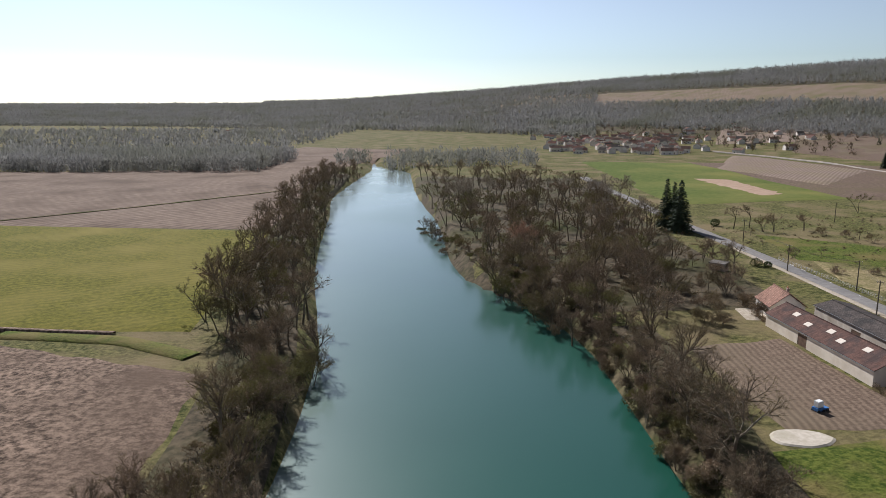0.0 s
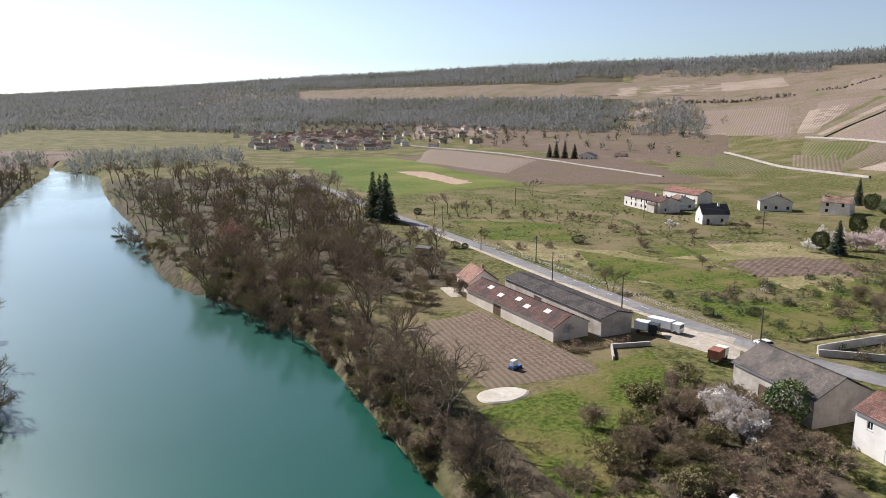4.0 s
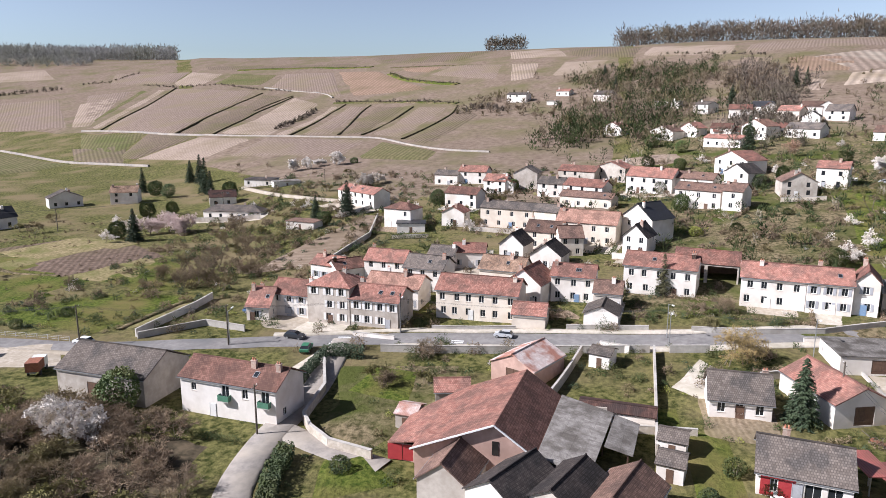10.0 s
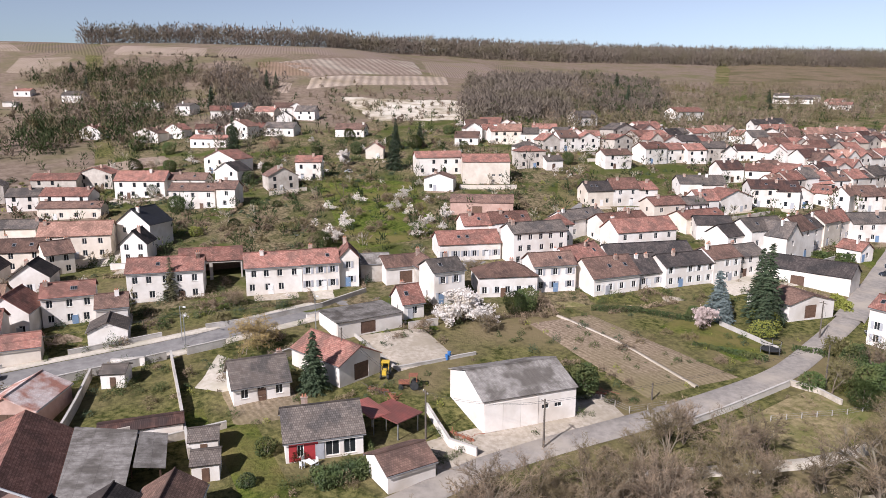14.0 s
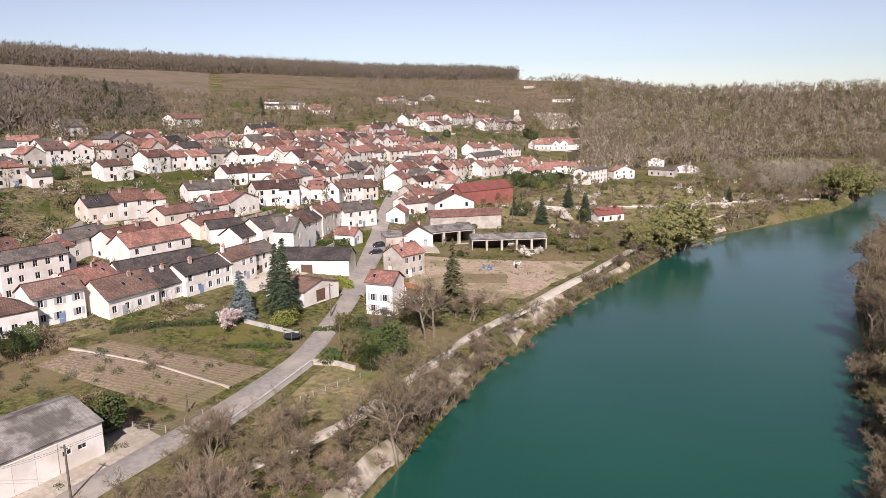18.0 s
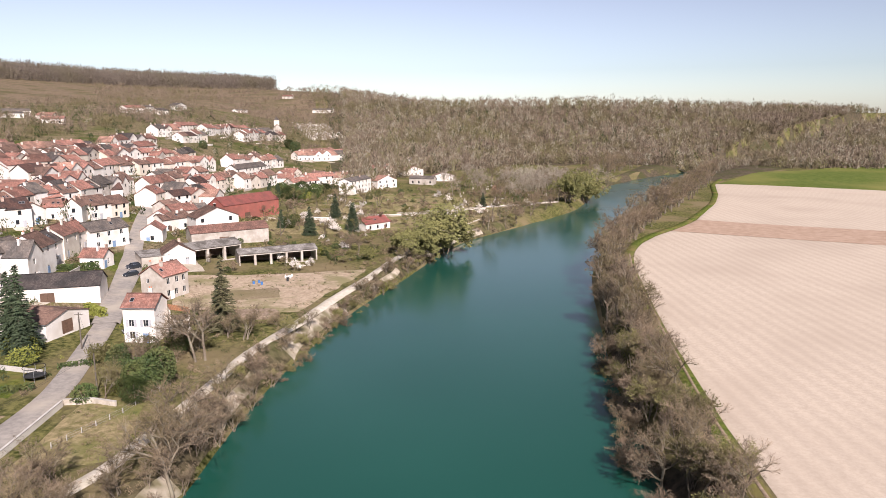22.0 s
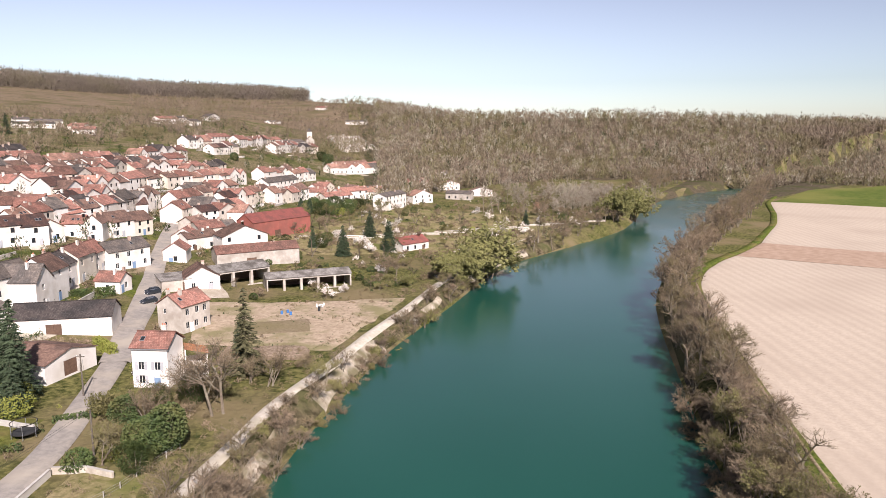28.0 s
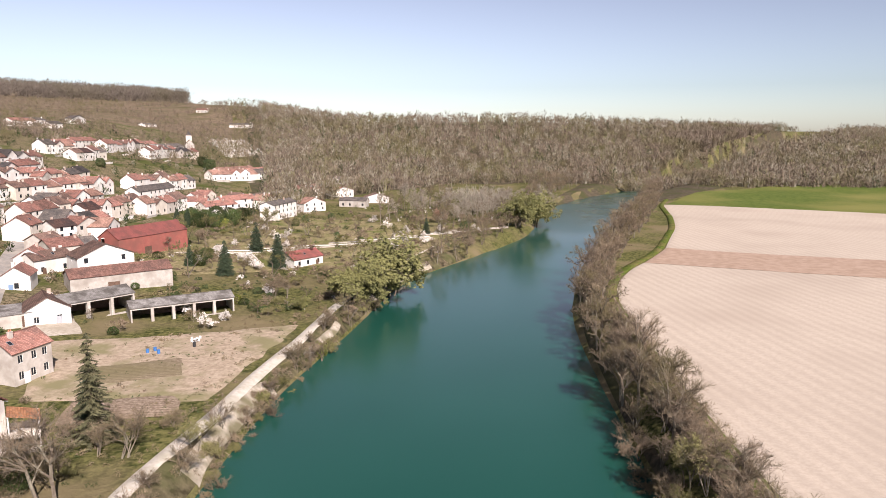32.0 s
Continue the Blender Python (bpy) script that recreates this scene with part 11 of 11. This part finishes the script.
def tractor(x, y, rot, colour, label):
    ob = new("tractor")
    ob.matrix_world = pose(x, y, drape_z(x, y), 0, 0, rot)
    tagged(ob, label, "tractor")
    part("bonnet", (lambda bm: (box(bm, 0.2, 1.9, -0.35, 0.35, 0.8, 1.4), bm)[1])(bmesh.new()), colour, ob)
    part("cab_frame", (lambda bm: ([box(bm, a, a + 0.08, b, b + 0.08, 0.9, 2.3) for a in (-1.1, 0.1) for b in (-0.6, 0.52)], box(bm, -1.2, 0.25, -0.7, 0.7, 2.3, 2.4), bm)[2])(bmesh.new()), colour, ob)
    part("seat", (lambda bm: (box(bm, -0.8, -0.3, -0.25, 0.25, 0.9, 1.2), bm)[1])(bmesh.new()), RUBBER, ob)
    for sx, sy, r in ((-0.7, -0.75, 0.7), (-0.7, 0.75, 0.7), (1.5, -0.6, 0.4), (1.5, 0.6, 0.4)):
        shared("wheel", r, lambda bm: bmesh.ops.create_cone(bm, cap_ends=True, segments=14, radius1=r, radius2=r, depth=0.3, matrix=pose(0, 0, 0, 90, 0, 0)), RUBBER, ob, Matrix.Translation((sx, sy, r)))


tractor(96.6, -45.3, 60, RUST, "rusty old red tractor among scrap")
tractor(102.5, -43.4, 150, YELLOWPAINT, "small yellow digger-tractor in a yard")


def scrap(x, y, size, colour, label, seed):
    """A heap of old farm implements: bars and discs lying crosswise."""
    rng = random.Random(seed)
    ob = new("farm_implement")
    ob.matrix_world = pose(x, y, drape_z(x, y), 0, 0, rng.uniform(0, 180))
    tagged(ob, label, "farm implement", "old implements")
    V, F = [], []
    for _ in range(26):
        a = Vector((rng.uniform(-size, size), rng.uniform(-size * 0.5, size * 0.5), rng.uniform(0, 0.8)))
        b = a + Vector((rng.gauss(0, 0.9), rng.gauss(0, 0.5), rng.gauss(0, 0.3)))
        b.z = max(0.02, b.z)
        limb(V, F, a, b, 0.05, 0.05, 4)
    from_lists("frame", V, F, colour, ob)
    bm = bmesh.new()
    for k in range(6):
        bmesh.ops.create_cone(bm, cap_ends=True, segments=10, radius1=0.3, radius2=0.3, depth=0.06, matrix=Matrix.Translation((-size + k * size / 3, 0, 0.3)) @ pose(0, 0, 0, 90, 0, 20))
    part("discs", bm, RUST, ob)


scrap(79, -44.7, 2.2, RUST, "rusty red disc harrow on the verge", 1)
scrap(94, -41, 2.0, RUST, "heap of rusty old farm implements", 2)
scrap(98, -40, 1.8, POLEWOOD, "pile of old timber and bars", 3)
scrap(82, -71, 2.0, RUST, "rusty implements beside the tree", 4)


def trampoline(x, y):
    ob = new("trampoline")
    ob.location = (x, y, drape_z(x, y))
    tagged(ob, "round black garden trampoline with a net", "trampoline")
    bm = bmesh.new()
    bmesh.ops.create_cone(bm, cap_ends=True, segments=24, radius1=1.7, radius2=1.7, depth=0.05, matrix=Matrix.Translation((0, 0, 0.8)))
    part("mat", bm, RUBBER, ob)
    V, F = [], []
    for k in range(24):
        a, b = 2 * math.pi * k / 24, 2 * math.pi * (k + 1) / 24
        for z in (0.82, 2.3):
            limb(V, F, Vector((1.85 * math.cos(a), 1.85 * math.sin(a), z)), Vector((1.85 * math.cos(b), 1.85 * math.sin(b), z)), 0.06, 0.06, 5)
    from_lists("rim", V, F, DIM, ob)
    for k in range(6):
        a = 2 * math.pi * k / 6
        shared("leg", "tramp", lambda bm: box(bm, -0.03, 0.03, -0.03, 0.03, 0, 2.3), METAL, ob, Matrix.Translation((1.85 * math.cos(a), 1.85 * math.sin(a), 0)))


trampoline(80.8, -112.3)


def barrel(x, y, material, label, h=0.95):
    ob = new("barrel")
    ob.location = (x, y, drape_z(x, y) + 0.12)
    tagged(ob, label, "barrel", "barrels")
    shared("drum", (h, 1), lambda bm: bmesh.ops.create_cone(bm, cap_ends=True, segments=12, radius1=0.32, radius2=0.32, depth=h, matrix=Matrix.Translation((0, 0, h / 2))), material, ob, Matrix())
    shared("hoop", (h, 2), lambda bm: [bmesh.ops.create_cone(bm, cap_ends=True, segments=12, radius1=0.345, radius2=0.345, depth=0.06, matrix=Matrix.Translation((0, 0, z))) for z in (0.08, h / 2, h - 0.08)], material, ob, Matrix())


for x, y in ((66.4, -188.8), (65, -187), (67.5, -187.5), (104, -56), (105, -57)):
    barrel(x, y, BLUEPLASTIC, "blue plastic rain barrel")
barrel(59, -191.6, RUBBER, "black plastic compost barrel", 1.2)


def garden_set(x, y, rot):
    ob = new("garden_table")
    ob.matrix_world = pose(x, y, drape_z(x, y) + 0.1, 0, 0, rot)
    tagged(ob, "white plastic garden table on a terrace", "table")
    part("tabletop", (lambda bm: (box(bm, -0.8, 0.8, -0.45, 0.45, 0.7, 0.74), bm)[1])(bmesh.new()), WHITEPAINT, ob)
    for sx in (-0.7, 0.7):
        for sy in (-0.35, 0.35):
            shared("leg", "table", lambda bm: box(bm, -0.03, 0.03, -0.03, 0.03, 0, 0.7), WHITEPAINT, ob, Matrix.Translation((sx, sy, 0)))
    first = None
    for cx, cy, a in ((-1.3, 0, 90), (1.3, 0, -90), (0, -0.9, 180), (0.5, 0.9, 0)):
        m = ob.matrix_world @ pose(cx, cy, 0, 0, 0, a)
        if first:
            copy_thing(first, m)
            continue
        first = new("garden_chair")
        part("seat", (lambda bm: (box(bm, -0.25, 0.25, -0.25, 0.25, 0.42, 0.46), bm)[1])(bmesh.new()), WHITEPAINT, first)
        part("backrest", (lambda bm: (box(bm, -0.25, 0.25, 0.22, 0.26, 0.46, 0.95), bm)[1])(bmesh.new()), WHITEPAINT, first)
        for sx in (-0.22, 0.22):
            for sy in (-0.22, 0.22):
                shared("leg", "chair", lambda bm: box(bm, -0.02, 0.02, -0.02, 0.02, 0, 0.42), WHITEPAINT, first, Matrix.Translation((sx, sy, 0)))
        tagged(first, "white plastic garden chair by the table", "chair", "garden chairs")
        first.matrix_world = m


garden_set(80.6, -23.5, 20)
garden_set(60, -196, 70)


def fence(points, label, high=1.1, gap=2.5):
    """Posts with two wires."""
    ob = new("fence")
    x0, y0 = points[0]
    z0 = drape_z(x0, y0)
    ob.location = (x0, y0, z0)
    tagged(ob, label, "fence", "garden fences")
    strands = {z: ([], []) for z in (0.35, 0.7, 1.0)}
    spots = []
    for k, (p, q) in enumerate(zip(points, points[1:])):
        n = max(1, int(math.dist(p, q) / gap))
        spots += [(p[0] + (q[0] - p[0]) * i / n, p[1] + (q[1] - p[1]) * i / n) for i in range(1 if k else 0, n + 1)]
    for k, (x, y) in enumerate(spots):
        at = Vector((x - x0, y - y0, drape_z(x, y) - z0))
        shared("post", high, lambda bm: box(bm, -0.05, 0.05, -0.05, 0.05, -0.2, high), CONCRETE, ob, Matrix.Translation(at))
        for z, (V, F) in strands.items():
            V += [tuple(at + Vector((dx * 0.012, dx * 0.012, z * high + dz * 0.012))) for dx, dz in ((-1, -1), (1, -1), (0, 1))]
            if k:
                F += [(3 * k - 3 + c, 3 * k - 3 + (c + 1) % 3, 3 * k + (c + 1) % 3, 3 * k + c) for c in range(3)]
    for V, F in strands.values():
        from_lists("wire", V, F, METAL, ob)


fence([(62, -88), (58, -100), (56, -112)], "pale posts of a plot fence")
fence([(82, -70), (74, -71.5), (73, -78)], "wire fence beside the lane")
fence([(113, 100), (113, 160), (108, 220)], "low wire fence along the meadow")
fence([(40, -222), (46, -230), (52, -236)], "garden fence by the towpath")


# the church on the slope
def church(x, y, rot):
    ob = new("church")
    ob.matrix_world = pose(x, y, drape_z(x, y), 0, 0, rot)
    tagged(ob, "small stone village church with a square tower", "church")
    bm = bmesh.new()
    box(bm, -9, 9, -4, 4, -3, 6)
    for s in (-1, 1):
        bm.faces.new([bm.verts.new(p) for p in ((s * 9, -s * 4, 6), (s * 9, s * 4, 6), (s * 9, 0, 10))])
    part("nave", bm, WALLS["s"][0], ob)
    bm = bmesh.new()
    slab(bm, (-9.3, -4.4, 5.8), (9.3, -4.4, 5.8), (9.3, 0, 10.2), (-9.3, 0, 10.2), 0.2)
    slab(bm, (9.3, 4.4, 5.8), (-9.3, 4.4, 5.8), (-9.3, 0, 10.2), (9.3, 0, 10.2), 0.2)
    part("roof", bm, ROOFS["b"][0], ob)
    part("tower", (lambda bm: (box(bm, 4, 9, -2.5, 2.5, -3, 14), bm)[1])(bmesh.new()), WALLS["c"][0], ob)
    bm = bmesh.new()
    bmesh.ops.create_cone(bm, cap_ends=True, segments=4, radius1=3.9, radius2=0.05, depth=4, matrix=Matrix.Translation((6.5, 0, 16)) @ pose(0, 0, 0, 0, 0, 45))
    part("tower_roof", bm, ROOFS["d"][0], ob)
    # Belfry openings are dark panels on the wall, their shade put in by colour.
    for k in (-1, 1):
        shared("belfry_opening", 1, lambda bm: box(bm, -0.5, 0.5, -0.06, 0.06, 0, 2.2), DIM, ob, Matrix.Translation((6.5 + k * 1.0, -2.52, 10.5)))


church(222, -705, -70)
rng = random.Random(12)
V, F = [], []
for k in range(260):
    u, v = rng.random(), rng.random()
    x, y = (244 * (1 - u) + 208 * u) * (1 - v) + (186 * (1 - u) + 158 * u) * v, (-830 * (1 - u) - 850 * u) * (1 - v) + (-690 * (1 - u) - 737 * u) * v
    z = drape_z(x, y) + 0.8
    a, b, h = rng.uniform(0.4, 0.9), rng.uniform(0.8, 1.2), rng.uniform(0.5, 1.6)
    n = len(V)
    V += [(x + i * a, y + j * b, z + e) for i in (-1, 1) for j in (-1, 1) for e in (-0.5, h)]
    F += [(n, n + 1, n + 3, n + 2), (n + 4, n + 6, n + 7, n + 5), (n, n + 4, n + 5, n + 1), (n + 2, n + 3, n + 7, n + 6), (n + 1, n + 5, n + 7, n + 3)]
tagged(from_lists("gravestones", V, F, CONCRETE), "pale gravestones on the cemetery slope", "gravestones", kind="stuff")


# ---- garden growth between the houses ----
def taken(x, y, room=0.0):
    """Whether a house or a road stands at a place."""
    for hx, hy, c, s, a, b in FOOTPRINTS:
        dx, dy = x - hx, y - hy
        if abs(dx) < 22 and abs(dy) < 22 and abs(dx * c + dy * s) < a + room and abs(dy * c - dx * s) < b + room:
            return True
    return any(abs(x - wx) < 6 and abs(y - wy) < 6 and (x - wx) ** 2 + (y - wy) ** 2 < (r + 0.8 + room) ** 2 for wx, wy, r in WAYS)


def growth(name, spots, material, label, leaves=40, size=0.22, seed=1, category="shrubs"):
    """Many small shrubs, each a lumpy dome of leaves or twigs. spots: x, y, radius, height."""
    rng = np.random.default_rng(seed)
    V, F = [], []
    for x, y, r, h in spots:
        z = drape_z(x, y)
        fine = min(1.1, max(0.42, math.hypot(x, y) / 240))
        n = max(14, int(leaves * r * max(r, h * 0.5) / fine ** 1.7))
        p = rng.normal(0, 1, (n, 3))
        p /= np.linalg.norm(p, axis=1)[:, None]
        p[:, 2] = np.abs(p[:, 2])
        lump = 1 + 0.3 * np.sin(p[:, :1] * 5 + x) * np.cos(p[:, 1:2] * 5 + y)
        c = p * lump * rng.uniform(0.55, 1.0, (n, 1)) * (r, r, h) + (x, y, z)
        u = rng.normal(0, size * 0.6 * fine, (n, 3))
        t = np.cross(u, rng.normal(0, 1, (n, 3)))
        t *= size * 0.45 * fine / np.maximum(1e-6, np.linalg.norm(t, axis=1))[:, None]
        quad = np.stack([c - u, c + t, c + u, c - t], 1).reshape(-1, 3)
        k = len(V)
        V += quad.tolist()
        F += [(k + 4 * i, k + 4 * i + 1, k + 4 * i + 2, k + 4 * i + 3) for i in range(n)]
    return tagged(from_lists(name, V, F, material), label, category, kind="stuff")


def garden_spots(a, b, c, d, n, seed, sizes):
    rng = random.Random(seed)
    out = []
    for _ in range(n):
        u, v = rng.random(), rng.random()
        x = (a[0] * (1 - u) + b[0] * u) * (1 - v) + (d[0] * (1 - u) + c[0] * u) * v
        y = (a[1] * (1 - u) + b[1] * u) * (1 - v) + (d[1] * (1 - u) + c[1] * u) * v
        if noise.noise((x * 0.06, y * 0.06, seed)) > -0.12 and not taken(x, y):
            r = rng.uniform(*sizes)
            out.append((x, y, r, r * rng.uniform(0.9, 1.7)))
    return out


VILLAGE = ((118, 130), (330, 150), (330, -330), (112, -300))
LANE = ((72, 44), (130, 30), (134, -90), (78, -200))
RIVERSIDE = ((48, 92), (62, 46), (70, -200), (36, -250))
growth("garden_shrubs", garden_spots(*VILLAGE, 2600, 1, (0.6, 1.9)) + garden_spots(*LANE, 320, 2, (0.4, 1.2)), LEAF, "dark green shrubs in the village gardens", 46, 0.26, 1)
growth("garden_shrubs", garden_spots(*VILLAGE, 2600, 3, (0.6, 2.2)) + garden_spots(*LANE, 260, 4, (0.4, 1.3)), TWIG, "leafless brown shrubs in the village gardens", 46, 0.30, 2)
growth("garden_shrubs", garden_spots(*VILLAGE, 420, 5, (0.4, 1.2)) + garden_spots(*LANE, 90, 6, (0.3, 0.8)), YELLOWGREEN, "yellow-green spring shrubs in the gardens", 46, 0.24, 3)
growth("garden_shrubs", garden_spots(*VILLAGE, 260, 7, (0.6, 1.6)), BLOSSOM, "small shrubs in white blossom", 40, 0.24, 4)
growth("garden_shrubs", garden_spots(*VILLAGE, 1200, 8, (0.6, 1.7)) + garden_spots(*LANE, 90, 88, (0.5, 1.2)), NEEDLES, "very dark clipped evergreens in the gardens", 50, 0.24, 5)
ALLOTS = ((112, -206), (38, -215), (-62, -475), (96, -470))
growth("garden_shrubs", garden_spots(*ALLOTS, 600, 21, (0.6, 1.7)), TWIG, "leafless shrubs among the allotments", 40, 0.34, 21)
growth("garden_shrubs", garden_spots(*ALLOTS, 380, 22, (0.5, 1.5)), LEAF, "green shrubs among the allotments", 40, 0.3, 22)
growth("garden_shrubs", garden_spots(*ALLOTS, 150, 23, (0.5, 1.3)), BLOSSOM, "blossoming shrubs among the allotments", 36, 0.28, 23)
growth("weeds", garden_spots((92, -192), (40, -208), (47, -160), (79, -160), 160, 24, (0.2, 0.5)), LEAF, "small plants in the allotment beds", 50, 0.18, 24, "weeds")
growth("weeds", garden_spots(*RIVERSIDE, 1500, 9, (0.25, 0.8)), TWIG, "dry brambles and weeds on the rough ground", 60, 0.2, 6, "weeds")
growth("weeds", garden_spots(*RIVERSIDE, 900, 10, (0.2, 0.6)), LEAF, "green tussocks on the rough ground", 60, 0.16, 7, "weeds")
growth("weeds", garden_spots((108, 290), (230, 330), (240, 95), (118, 95), 900, 11, (0.3, 0.9)), TWIG, "dry tussocks over the meadows", 40, 0.24, 8, "weeds")


def hedge_lines(seed, share, off):
    """Hedges along the garden bounds behind and beside the houses."""
    rng = random.Random(seed)
    out = []
    for hx, hy, c, s, a, b in FOOTPRINTS[1:]:
        if rng.random() > share or hy > 180 or hx < 84:
            continue
        side = rng.choice((-1, 1))
        deep, long = b + rng.uniform(*off), a * rng.uniform(0.8, 1.4)
        runs = [(-long, deep * side, long, deep * side)]
        if rng.random() < 0.6:
            runs.append((long, deep * side, long, 0))
        hgt = rng.uniform(0.9, 1.9)
        for x0, y0, x1, y1 in runs:
            n = int(math.dist((x0, y0), (x1, y1)) / 0.7)
            for i in range(n):
                u, v = x0 + (x1 - x0) * i / n, y0 + (y1 - y0) * i / n
                x, y = hx + u * c - v * s, hy + u * s + v * c
                if not taken(x, y):
                    out.append((x, y, 0.55, hgt * rng.uniform(0.85, 1.1)))
    return out


growth("garden_hedges", hedge_lines(1, 0.42, (4, 10)), LEAF, "dark green hedges between the gardens", 60, 0.24, 9, "hedges")
growth("garden_hedges", hedge_lines(2, 0.25, (5, 12)), TWIG, "bare brown hedges between the gardens", 60, 0.28, 10, "hedges")
wall_rng = random.Random(12)
walls_built = 0
for hx, hy, c, s, a, b in FOOTPRINTS[1:]:
    if hy > 150 or hx < 100 or hx > 270 or wall_rng.random() > 0.5 or walls_built > 110:
        continue
    side, deep = wall_rng.choice((-1, 1)), b + wall_rng.uniform(2.5, 7)
    ends = [(hx + u * c - v * s, hy + u * s + v * c) for u, v in ((-a * 1.1, deep * side), (a * 1.1, deep * side))]
    mids = [(ends[0][0] + (ends[1][0] - ends[0][0]) * k / 8, ends[0][1] + (ends[1][1] - ends[0][1]) * k / 8) for k in range(9)]
    if not any(taken(x, y, -0.4) for x, y in mids):
        wall_line(ends, wall_rng.uniform(1.1, 2.0), WALLS[wall_rng.choice("sscw")][0], "low rendered wall between village gardens", 0.28)
        walls_built += 1
bed_rng = random.Random(15)
for hx, hy, c, s, a, b in FOOTPRINTS[1:]:
    if hy > 180 or hx < 122 or hx > 300 or bed_rng.random() > 0.4:
        continue
    side, deep, long, wide = bed_rng.choice((-1, 1)), b + bed_rng.uniform(4, 8), a * bed_rng.uniform(0.3, 0.7), bed_rng.uniform(1.5, 3.5)
    at = [(hx + u * c - v * s, hy + u * s + v * c) for u, v in ((-long, (deep - wide) * side), (long, (deep - wide) * side), (long, (deep + wide) * side), (-long, (deep + wide) * side))]
    if not any(taken(x, y, 0.3) for x, y in at):
        plot("garden_bed", *at, *bed_rng.choice(((GARDENSOIL, "dug brown vegetable bed"), (STRAW, "dry unmown patch of grass"), (LAWN, "small bright green lawn"), (GRAVEL, "tan gravel patch in a garden"))), 0.26, 2.0, "garden", 0.4)
